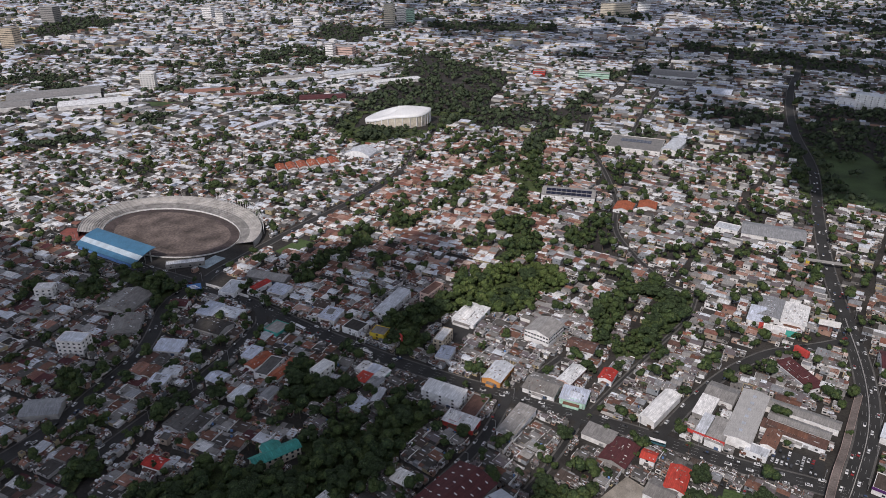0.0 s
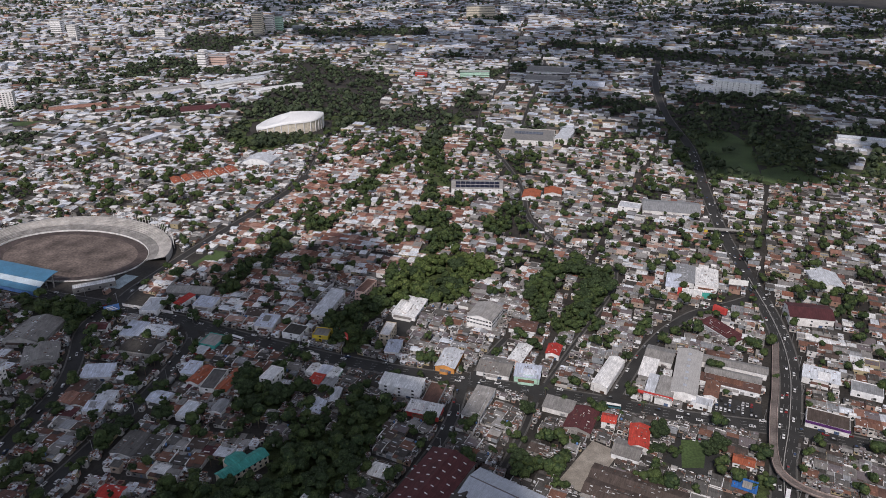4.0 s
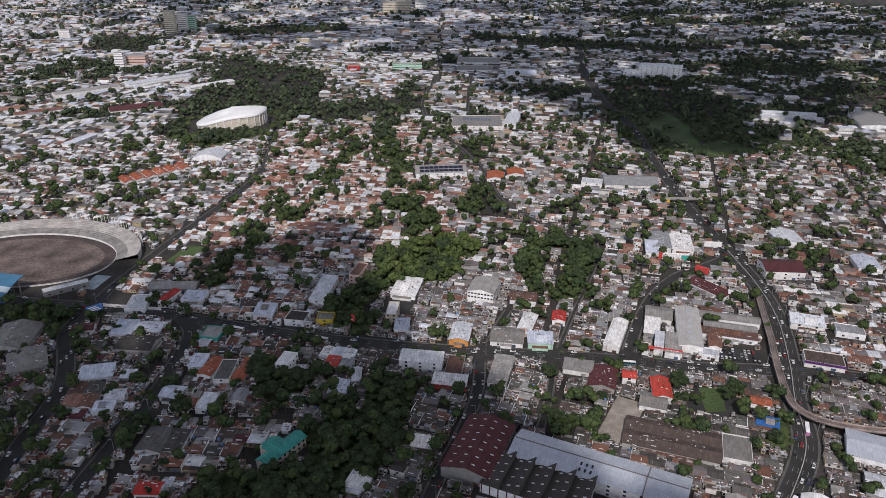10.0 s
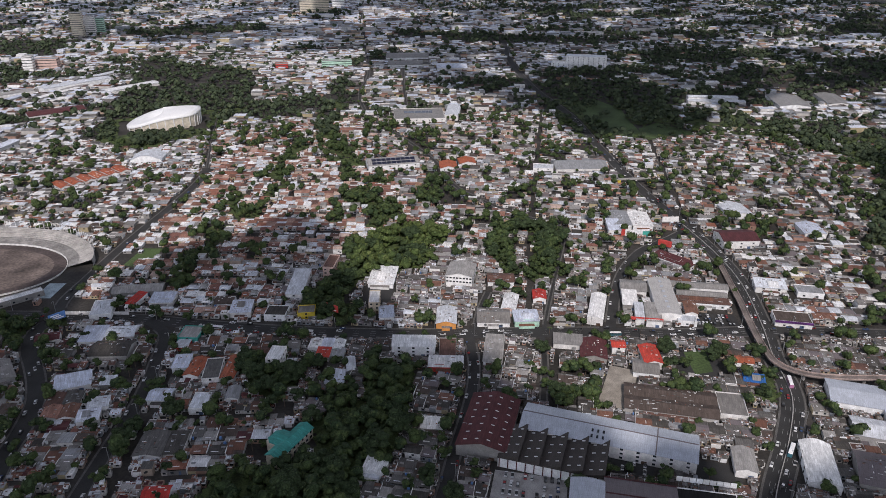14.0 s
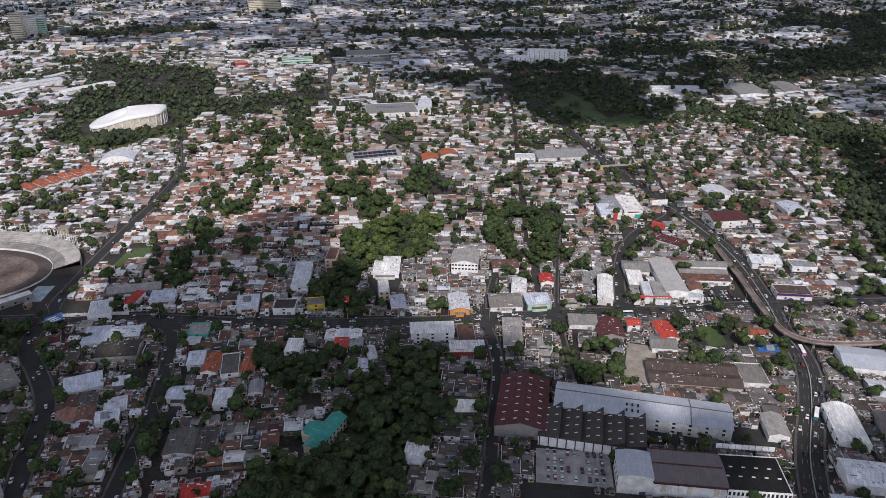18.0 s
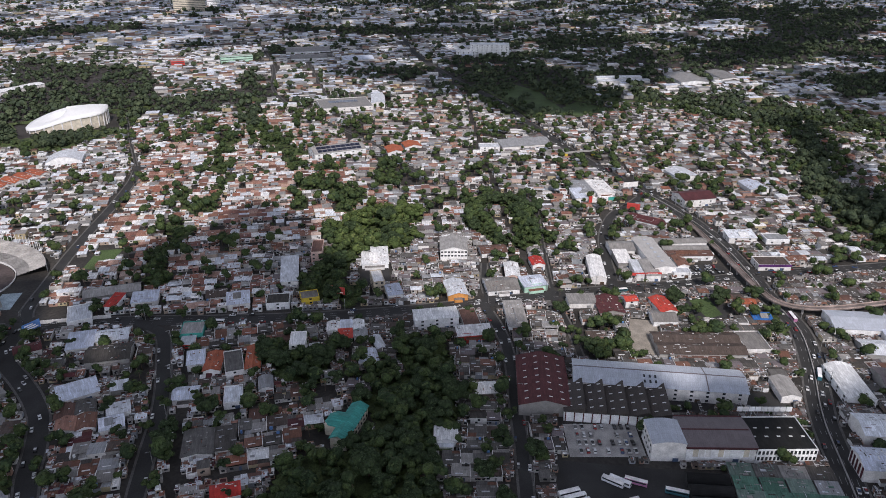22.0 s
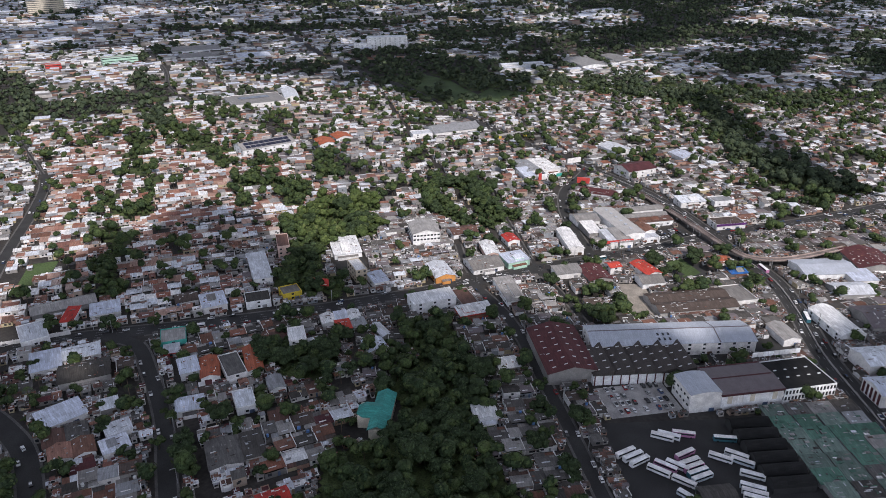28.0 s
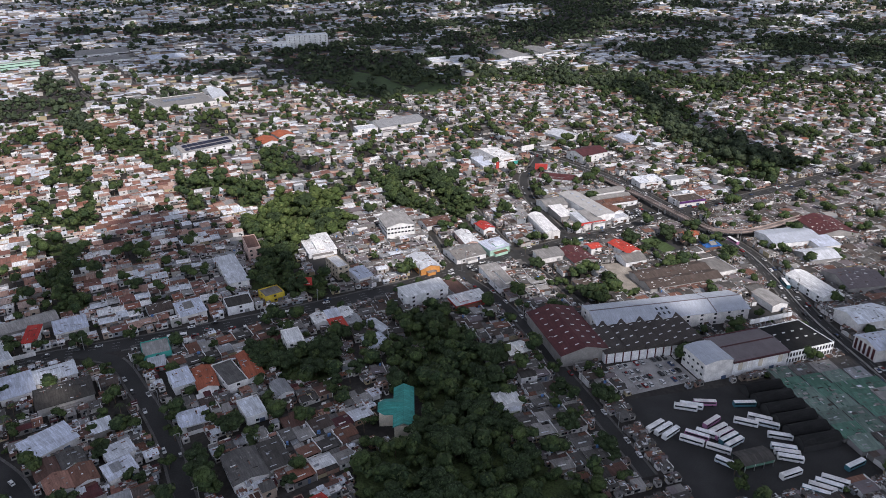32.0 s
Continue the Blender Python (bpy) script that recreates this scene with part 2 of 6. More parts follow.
# ---- mesh tools ----
class Geo:
    """A mesh under construction: corners, faces and one material slot a face."""

    def __init__(self):
        self.v, self.f, self.m = [], [], []

    def quad(self, pts, m=0):
        k = len(self.v)
        self.v += [tuple(p) for p in pts]
        self.f.append(tuple(range(k, k + len(pts))))
        self.m.append(m)

    def solid(self, pts, faces, mats):
        k = len(self.v)
        self.v += [tuple(p) for p in pts]
        self.f += [tuple(k + i for i in f) for f in faces]
        self.m += list(mats)

    def box(self, x0, x1, y0, y1, z0, z1, m=0, bottom=False):
        p = [(x0, y0, z0), (x1, y0, z0), (x1, y1, z0), (x0, y1, z0), (x0, y0, z1), (x1, y0, z1), (x1, y1, z1), (x0, y1, z1)]
        f = [(0, 1, 5, 4), (1, 2, 6, 5), (2, 3, 7, 6), (3, 0, 4, 7), (4, 5, 6, 7)] + ([(3, 2, 1, 0)] if bottom else [])
        self.solid(p, f, [m] * len(f))

    def gable(self, x0, x1, y0, y1, ze, zr, m=0, over=0.4, thick=0.12, wall=None, z0=0.0, lite=False):
        """A pitched roof with its ridge along x, as two slabs with real thickness; wall: the slot of the gable ends and walls."""
        ym = (y0 + y1) / 2
        if wall is not None:
            p = [(x0, y0, z0), (x1, y0, z0), (x1, y1, z0), (x0, y1, z0), (x0, y0, ze), (x1, y0, ze), (x1, y1, ze), (x0, y1, ze), (x0, ym, zr), (x1, ym, zr)]
            f = [(0, 1, 5, 4), (1, 2, 6, 9, 5), (2, 3, 7, 6), (3, 0, 4, 8, 7)]
            self.solid(p, f, [wall] * 4)
        drop = over * (zr - ze) / max(ym - y0, 0.1)
        a, b = x0 - over, x1 + over
        lo, hi = y0 - over, y1 + over
        zl = ze - drop
        p = [(a, lo, zl), (b, lo, zl), (b, ym, zr), (a, ym, zr), (a, hi, zl), (b, hi, zl)]
        if lite:
            self.solid(p, [(0, 1, 2, 3), (3, 2, 5, 4)], [m, m])
            return
        p += [(x, y, z + thick) for x, y, z in p]
        f = [(6, 7, 8, 9), (9, 8, 11, 10), (0, 1, 7, 6), (5, 4, 10, 11), (1, 2, 8, 7), (2, 5, 11, 8), (3, 0, 6, 9), (4, 3, 9, 10), (3, 2, 1, 0), (4, 5, 2, 3)]
        self.solid(p, f, [m] * len(f))

    def shed(self, x0, x1, y0, y1, zl, zh, m=0, over=0.3, thick=0.12, wall=None, z0=0.0, lite=False):
        """A roof slab that rises from y0 to y1."""
        if wall is not None:
            p = [(x0, y0, z0), (x1, y0, z0), (x1, y1, z0), (x0, y1, z0), (x0, y0, zl), (x1, y0, zl), (x1, y1, zh), (x0, y1, zh)]
            self.solid(p, [(0, 1, 5, 4), (1, 2, 6, 5), (2, 3, 7, 6), (3, 0, 4, 7)], [wall] * 4)
        a, b, lo, hi = x0 - over, x1 + over, y0 - over, y1 + over
        p = [(a, lo, zl), (b, lo, zl), (b, hi, zh), (a, hi, zh)]
        if lite:
            self.solid(p, [(0, 1, 2, 3)], [m])
            return
        p += [(x, y, z + thick) for x, y, z in p]
        self.solid(p, [(4, 5, 6, 7), (0, 1, 5, 4), (1, 2, 6, 5), (2, 3, 7, 6), (3, 0, 4, 7), (3, 2, 1, 0)], [m] * 6)

    def flat(self, x0, x1, y0, y1, z1, m_roof=0, m_wall=1, z0=0.0, rim=0.3, high=0.5):
        """Walls with a parapet round a sunken flat roof."""
        o = [(x0, y0), (x1, y0), (x1, y1), (x0, y1)]
        i = [(x0 + rim, y0 + rim), (x1 - rim, y0 + rim), (x1 - rim, y1 - rim), (x0 + rim, y1 - rim)]
        p = [(*q, z0) for q in o] + [(*q, z1) for q in o] + [(*q, z1) for q in i] + [(*q, z1 - high) for q in i]
        f, mm = [], []
        for k in range(4):
            j = (k + 1) % 4
            f += [(k, j, 4 + j, 4 + k), (4 + k, 4 + j, 8 + j, 8 + k), (8 + k, 8 + j, 12 + j, 12 + k)]
            mm += [m_wall] * 3
        self.solid(p, f, mm)
        self.solid([(*q, z1 - high) for q in i], [(0, 1, 2, 3)], [m_roof])

    def arch(self, x0, x1, y0, y1, ze, rise, m=0, wall=1, z0=0.0, n=10):
        """A barrel roof whose curve runs across x, over walls."""
        arc = [(x0 + (x1 - x0) * k / n, ze + rise * math.sin(math.pi * k / n)) for k in range(n + 1)]
        p = [(x, y0 - 0.3, z) for x, z in arc] + [(x, y1 + 0.3, z) for x, z in arc]
        self.solid(p, [(k, k + 1, n + 2 + k, n + 1 + k) for k in range(n)], [m] * n)
        ring = [(x0, z0), (x1, z0)] + arc[::-1]
        self.quad([(x, y0, z) for x, z in ring], wall)
        self.quad([(x, y1, z) for x, z in ring[::-1]], wall)
        self.quad([(x0, y1, z0), (x0, y0, z0), (x0, y0, ze), (x0, y1, ze)], wall)
        self.quad([(x1, y0, z0), (x1, y1, z0), (x1, y1, ze), (x1, y0, ze)], wall)

    def place(self, start, cx, cy, deg, cz=0.0):
        """Turns and moves the corners from index start on."""
        c, s = math.cos(radians(deg)), math.sin(radians(deg))
        for k in range(start, len(self.v)):
            x, y, z = self.v[k]
            self.v[k] = (cx + c * x - s * y, cy + s * x + c * y, z + cz)

    def mesh(self, name, mats):
        me = bpy.data.meshes.new(name)
        me.from_pydata(self.v, [], self.f)
        for m in mats:
            me.materials.append(m)
        if len(mats) > 1:
            me.polygons.foreach_set("material_index", self.m)
        me.update()
        return me


def part(name, geo, mats, parent=None, label="", smooth=False):
    """Links a Geo or a mesh as one object, under a thing where there is one."""
    me = geo.mesh(name, mats if isinstance(mats, (list, tuple)) else [mats]) if isinstance(geo, Geo) else geo
    if smooth:
        me.polygons.foreach_set("use_smooth", [True] * len(me.polygons))
    ob = new(name, me)
    if parent is not None:
        ob.parent = parent
    if label:
        ob["label"] = label
    return ob


def thing(name, x, y, deg=0.0, z=0.0, label="", category="", group="", kind=""):
    ob = new(name)
    ob.empty_display_size = 0.5
    ob.matrix_basis = pose(x, y, z, 0, 0, deg)
    return tagged(ob, label, category, group, kind)


def smooth_line(pts, step=6.0):
    """Points at even steps along a curve through pts."""
    p = [Vector(q) for q in pts]
    p = [p[0] * 2 - p[1]] + p + [p[-1] * 2 - p[-2]]
    out = []
    for k in range(1, len(p) - 2):
        n = max(1, int((p[k + 1] - p[k]).length / step))
        for i in range(n):
            t = i / n
            out.append(0.5 * (2 * p[k] + (p[k + 1] - p[k - 1]) * t + (2 * p[k - 1] - 5 * p[k] + 4 * p[k + 1] - p[k + 2]) * t * t + (3 * p[k] - p[k - 1] - 3 * p[k + 1] + p[k + 2]) * t ** 3))
    out.append(p[-2])
    return out


def sides(line):
    """The unit vector to the left at each point of a line."""
    out = []
    for k in range(len(line)):
        d = line[min(k + 1, len(line) - 1)] - line[max(k - 1, 0)]
        d = Vector((d.x, d.y)).normalized()
        out.append(Vector((-d.y, d.x)))
    return out


def ribbon(geo, line, left, right, z0, z1, m=0):
    """A slab along a line, from left to right of it (metres), with its sides."""
    k0, n = len(geo.v), len(line)
    for p, s in zip(line, sides(line)):
        a, b = Vector((p.x, p.y)) + s * left, Vector((p.x, p.y)) - s * right
        geo.v += [(a.x, a.y, z0), (a.x, a.y, z1), (b.x, b.y, z1), (b.x, b.y, z0)]
    for k in range(n - 1):
        a, b = k0 + 4 * k, k0 + 4 * k + 4
        geo.f += [(a + 1, a + 2, b + 2, b + 1), (a, a + 1, b + 1, b), (a + 2, a + 3, b + 3, b + 2)]
        geo.m += [m] * 3


# ---- ground and roads ----
g = Geo()
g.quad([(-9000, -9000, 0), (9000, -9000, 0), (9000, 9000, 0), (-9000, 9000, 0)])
# base colour set dark to hold the shade in gaps between houses
GROUND = surface("gap_shade_ground", [(0.040, 0.036, 0.032)], "object", 0.95, 0, 0.45, 0.3, 2.0, 25.0, 0.2)
tagged(part("ground", g, GROUND), "grey-brown urban ground with the shade between buildings in its colour", "ground", kind="structure")

ROADS = []


def road(name, pts, width, label, lanes=2, walkway=1.3, centre=False):
    """A strip of asphalt; each road lies a little above the one laid before it."""
    z = 0.05 + 0.012 * len(ROADS)
    line = smooth_line(pts)
    ROADS.append((line, width / 2 + walkway))
    gg = Geo()
    ribbon(gg, line, width / 2, width / 2, 0.0, z)
    ob = tagged(part(name, gg, ASPHALT), label, "road", kind="structure")
    if centre:
        gg = Geo()
        fine = smooth_line(pts, 4.0)
        ss = sides(fine)
        for off in [width * (k / lanes - 0.5) for k in range(1, lanes)]:
            for k in range(0, len(fine) - 1, 3):
                seg = [Vector((fine[k].x, fine[k].y)) + ss[k] * off, Vector((fine[k + 1].x, fine[k + 1].y)) + ss[k + 1] * off]
                ribbon(gg, seg, 0.07, 0.07, 0.05, z + 0.02)
        tagged(part("lane_marking", gg, PAINT_WHITE), "worn white dashed lane lines", "road marking", kind="stuff")
    return ob


def pavements():
    """Raised kerbs along all roads, left open where another road joins."""
    for n, (line, half) in enumerate(ROADS):
        others = np.array([(p.x, p.y, h) for m, (l2, h) in enumerate(ROADS) if m != n for p in l2])
        for sign in (1, -1):
            gg, run = Geo(), []
            for p, s in list(zip(line, sides(line))) + [(None, None)]:
                clear = False
                if p is not None:
                    q = Vector((p.x, p.y)) + s * sign * (half - 0.65)
                    clear = bool((np.hypot(others[:, 0] - q.x, others[:, 1] - q.y) > others[:, 2] + 3.0).all())
                if clear:
                    run.append(Vector((q.x, q.y)))
                else:
                    if len(run) > 1:
                        ribbon(gg, run, 0.65, 0.65, 0.0, 0.22)
                    run = []
            if gg.f:
                tagged(part("pavement", gg, KERB), "narrow concrete pavement with a raised kerb", "pavement", kind="structure")


BOULEVARD = [(-420, 700), (-300, 628), (-223, 587), (-171, 556), (-114, 515), (-58, 478), (-3, 447), (53, 420), (110, 393), (147, 374), (186, 352), (231, 333), (264, 316), (314, 287), (390, 248), (520, 190)]
HIGHWAY = [(760, 1560), (640, 1330), (548, 1105), (491, 915), (427, 762), (375, 631), (342, 530), (316, 450), (288, 390), (250, 335), (222, 300), (195, 262), (158, 233), (112, 203), (70, 168), (0, 110), (-80, 40)]
road("boulevard", BOULEVARD, 12.5, "wide dark asphalt boulevard with worn lane lines", 4, centre=True)
road("highway", HIGHWAY[6:], 13.5, "broad asphalt highway with several lanes of traffic", 5, centre=True)
road("upper_highway", HIGHWAY[:7], 11, "asphalt highway running north past the golf course", 4)
road("stadium_road", [(-223, 587), (-218, 612), (-198, 648), (-175, 689), (-146, 736), (-110, 792), (-75, 852), (-57, 892)], 8, "straight asphalt street beside the stadium", 2)
road("arena_lane", [(-57, 892), (-44, 948), (-26, 1025), (-7, 1098), (14, 1180)], 3.6, "narrow lane between the arena park and the houses", 1, 0.4)
road("curved_road", [(-223, 587), (-238, 568), (-242, 545), (-239, 519), (-237, 494), (-238, 470), (-245, 444), (-252, 425), (-257, 405), (-266, 380), (-290, 340)], 10.5, "curving two-way asphalt road", 3)
road("side_street", [(-160, 545), (-153, 521), (-163, 487), (-174, 456), (-185, 431), (-201, 401), (-222, 360)], 8, "asphalt side street with parked cars", 2)
road("market_street", [(141, 377), (160, 398), (184, 424), (216, 453), (257, 478), (300, 488), (340, 500)], 7.5, "asphalt street round the supermarket", 2)
road("garden_street", [(96, 398), (136, 446), (178, 495), (210, 534), (229, 571)], 3.4, "narrow straight street along the trees", 1, 0.5)
road("short_street", [(52, 421), (70, 447), (92, 472)], 4.5, "short cul-de-sac between row houses", 1, 1.0)
road("lower_street", [(47, 421), (29, 381), (9, 350), (-16, 319), (-42, 286), (-80, 240)], 6.5, "street between row houses and the maroon warehouse", 2)
road("middle_street", [(93, 394), (73, 361), (51, 330)], 4, "narrow shaded street between houses", 1, 1.0)
road("north_avenue", [(660, 2260), (589, 2067), (452, 1689), (337, 1368), (251, 1190), (212, 1030), (212, 909), (205, 802), (187, 719), (189, 668), (205, 600), (229, 571)], 5.0, "long straight avenue running to the far town", 2, 0.6)
road("second_avenue", [(560, 1800), (471, 1512), (356, 1244), (291, 1085)], 5.5, "straight avenue between low sheds", 2, 0.6)
q = Geo()
ribbon(q, smooth_line(HIGHWAY[6:]), 0.25, 0.25, 0.0, 0.95)
tagged(part("median_barrier", q, CONCRETE), "low concrete barrier along the middle of the highway", "barrier", kind="structure")
CURVED, SIDE = ROADS[5][0], ROADS[6][0]
pavements()

# ---- plan: what stands where, on a grid of 3 m cells ----
GX, GY, CELL = -1900, 60, 3.0
ROWS_Y, COLS_X = 1160, 1540
plan = np.zeros((ROWS_Y, COLS_X), dtype=np.uint8)
gy, gx = np.mgrid[0:ROWS_Y, 0:COLS_X]
px, py = GX + (gx + 0.5) * CELL, GY + (gy + 0.5) * CELL
FREE, ROAD, BUILT, WOOD, OPEN = 0, 1, 2, 3, 4


def cell(x, y, grid=None):
    i, j = int((y - GY) / CELL), int((x - GX) / CELL)
    return (plan if grid is None else grid)[i, j] if 0 <= i < ROWS_Y and 0 <= j < COLS_X else OPEN


def mark_disc(x, y, r, value):
    i0, i1 = int((y - r - GY) / CELL), int((y + r - GY) / CELL) + 1
    j0, j1 = int((x - r - GX) / CELL), int((x + r - GX) / CELL) + 1
    i0, j0 = max(i0, 0), max(j0, 0)
    if i1 <= 0 or j1 <= 0:
        return
    sub = (slice(i0, i1), slice(j0, j1))
    plan[sub][(px[sub] - x) ** 2 + (py[sub] - y) ** 2 < r * r] = value


def mark_rect(x, y, w, d, deg, value, margin=0.3):
    c, s = math.cos(radians(deg)), math.sin(radians(deg))
    r = math.hypot(w, d) / 2 + margin + CELL
    i0, i1 = max(0, int((y - r - GY) / CELL)), max(0, int((y + r - GY) / CELL) + 1)
    j0, j1 = max(0, int((x - r - GX) / CELL)), max(0, int((x + r - GX) / CELL) + 1)
    sub = (slice(i0, i1), slice(j0, j1))
    u, v = (px[sub] - x) * c + (py[sub] - y) * s, -(px[sub] - x) * s + (py[sub] - y) * c
    plan[sub][(abs(u) < w / 2 + margin) & (abs(v) < d / 2 + margin)] = value


def inside(poly, x, y):
    """Whether points lie in a polygon (arrays or numbers)."""
    hit = np.zeros(np.shape(x), bool)
    for (xa, ya), (xb, yb) in zip(poly, poly[1:] + poly[:1]):
        hit ^= ((ya > y) != (yb > y)) & (x < (xb - xa) * (y - ya) / (yb - ya + 1e-9) + xa)
    return hit


wx = px + 7 * np.sin(py / 13.0 + px / 31.0) + 4 * np.sin(py / 5.1 - px / 9.0)
wy = py + 7 * np.sin(px / 12.0 - py / 27.0) + 4 * np.sin(px / 5.7 + py / 8.0)


def mark_poly(poly, value, thin=None):
    """Marks a polygon with an uneven edge; thin: with gaps inside, from -2 (none) to 2."""
    hit = inside(poly, wx, wy)
    if thin is not None:
        hit &= np.sin(px / 9.0 + 2 * np.sin(py / 23.0)) + np.sin(py / 11.0 + 2 * np.sin(px / 17.0)) > thin
    plan[hit] = value


mark_poly([(8, 553), (32, 607), (71, 634), (104, 627), (109, 586), (88, 554), (61, 529), (34, 541)], WOOD)
mark_poly([(172, 587), (222, 564), (197, 516), (150, 464), (117, 491), (136, 545)], WOOD, -0.35)
mark_poly([(-190, 270), (-161, 330), (-139, 363), (-123, 352), (-105, 338), (-87, 369), (-57, 376), (-33, 428), (-14, 407), (-18, 370), (-59, 329), (-92, 298), (-108, 270), (-120, 230)], WOOD)
mark_poly([(-43, 445), (-44, 465), (-49, 520), (-11, 564), (8, 559), (-5, 511), (-30, 470)], WOOD)
mark_poly([(55, 768), (115, 783), (175, 740), (150, 640), (31, 640), (24, 672)], WOOD, 0.75)
mark_poly([(279, 1362), (277, 1293), (201, 1124), (133, 982), (137, 903), (121, 834), (86, 752), (101, 712), (98, 668), (48, 670), (77, 760), (90, 832), (88, 896), (114, 1000), (191, 1187)], WOOD, -0.9)
mark_poly([(73, 987), (94, 968), (20, 813), (-7, 764), (-24, 747), (-73, 686), (-118, 612), (-135, 588), (-148, 590), (-132, 622), (-86, 695), (-44, 776), (-18, 785)], WOOD, -0.4)
mark_poly([(-110, 1390), (-36, 1652), (142, 1500), (86, 1250), (20, 1122), (-31, 1070), (-103, 1011), (-170, 1088)], WOOD)
mark_poly([(526, 1093), (615, 1157), (772, 1029), (631, 830), (512, 754), (437, 804)], WOOD)
mark_poly([(657, 517), (682, 488), (511, 394), (475, 311), (444, 267), (375, 277), (404, 324), (508, 432)], WOOD)
mark_poly([(536, 983), (654, 963), (808, 573), (667, 505), (655, 683), (600, 800)], WOOD, -0.6)
mark_poly([(-269, 601), (-226, 576), (-226, 558), (-244, 549), (-266, 559)], WOOD)
mark_poly([(-305, 443), (-299, 455), (-274, 451), (-264, 429), (-268, 414), (-285, 418)], WOOD, -0.35)
mark_poly([(-247, 358), (-247, 369), (-228, 372), (-205, 355), (-198, 333), (-218, 331), (-237, 341)], WOOD, -0.35)
mark_poly([(-245, 411), (-239, 421), (-222, 418), (-215, 394), (-224, 381), (-235, 388)], WOOD, -0.35)
mark_poly([(-124, 453), (-91, 461), (-84, 427), (-95, 411), (-120, 430)], WOOD)
mark_poly([(216, 303), (213, 283), (198, 262), (184, 252), (181, 262), (189, 280), (204, 300)], WOOD)
mark_poly([(1472, 1297), (1770, 1209), (1374, 945), (1123, 848), (1150, 777), (1433, 892), (1674, 875), (2247, 1098), (1881, 1430)], WOOD, -0.9)
mark_poly([(956, 1049), (1133, 1046), (1091, 831), (1004, 782), (841, 973)], WOOD, -0.9)
mark_poly([(836, 659), (803, 526), (868, 419), (765, 385), (687, 562)], WOOD, -0.1)
mark_poly([(-345, 626), (-300, 628), (-262, 600), (-240, 581), (-263, 560), (-323, 566)], WOOD, -0.7)
mark_poly([(640, 1640), (860, 1480), (900, 1540), (690, 1720)], WOOD)
mark_poly([(1100, 900), (1500, 620), (1620, 760), (1240, 1080)], WOOD)
mark_poly([(-1100, 1950), (-1000, 1900), (-900, 2200), (-1150, 2300)], WOOD)
mark_poly([(-330, 1900), (-220, 1850), (-150, 2060), (-330, 2150)], WOOD)
mark_poly([(-50, 2050), (300, 2000), (320, 2120), (-30, 2200)], WOOD)
mark_poly([(560, 1760), (860, 1520), (900, 1600), (600, 1850)], WOOD)
for line, half in ROADS:
    for p in line:
        mark_disc(p.x, p.y, half + 0.8, ROAD)

# ---- buildings with a place of their own ----
WINDOW = Geo()
WINDOW.box(-0.5, 0.5, -0.06, 0.06, -0.5, 0.5, 0)
WINDOW = WINDOW.mesh("window", [GLASS])
DOOR = Geo()
DOOR.box(-0.5, 0.5, -0.06, 0.06, 0, 1.0, 0)
DOOR = DOOR.mesh("door", [surface("door_paint", [(0.10, 0.06, 0.04), grey(0.3), (0.08, 0.12, 0.2)], "object", 0.6)])
TANK = Geo()
for k in range(10):
    a, b = 2 * math.pi * k / 10, 2 * math.pi * (k + 1) / 10
    TANK.quad([(math.cos(a) * 0.7, math.sin(a) * 0.7, 0), (math.cos(b) * 0.7, math.sin(b) * 0.7, 0), (math.cos(b) * 0.7, math.sin(b) * 0.7, 1.3), (math.cos(a) * 0.7, math.sin(a) * 0.7, 1.3)])
    TANK.quad([(math.cos(a) * 0.7, math.sin(a) * 0.7, 1.3), (math.cos(b) * 0.7, math.sin(b) * 0.7, 1.3), (0, 0, 1.6)])
TANK = TANK.mesh("water_tank", [surface("tank_plastic", [grey(0.03), (0.10, 0.2, 0.4), grey(0.6)], "object", 0.5)])


def pane(parent, x, y, z, w, h, deg):
    ob = part("window", WINDOW, None, parent)
    ob.matrix_basis = pose(x, y, z, 0, 0, deg) @ Matrix.Diagonal((w, 1, h, 1))
    return ob


def windows_on(parent, w, d, h, floors, every=3.2, ww=1.7, wh=1.3, base=0.0, back=False):
    """Rows of windows on the long front and the two ends of a block."""
    fh = (h - base) / floors
    for k in range(floors):
        z = base + fh * (k + 0.55)
        for y, deg in ((-d / 2, 0),) + (((d / 2, 180),) if back else ()):
            n = max(1, int(w / every))
            for i in range(n):
                pane(parent, (i + 0.5) * w / n - w / 2, y, z, ww, wh, deg)
        n = max(1, int(d / every))
        for i in range(n):
            for x in (-w / 2, w / 2):
                pane(parent, x, (i + 0.5) * d / n - d / 2, z, ww, wh, 90)


prng = random.Random(21)
KINDS = (("warehouse", "warehouse"), ("house", "house"), ("workshop", "workshop"), ("shed", "shed"), ("shop", "shop"), ("block", "apartment block"), ("hall", "hall"))


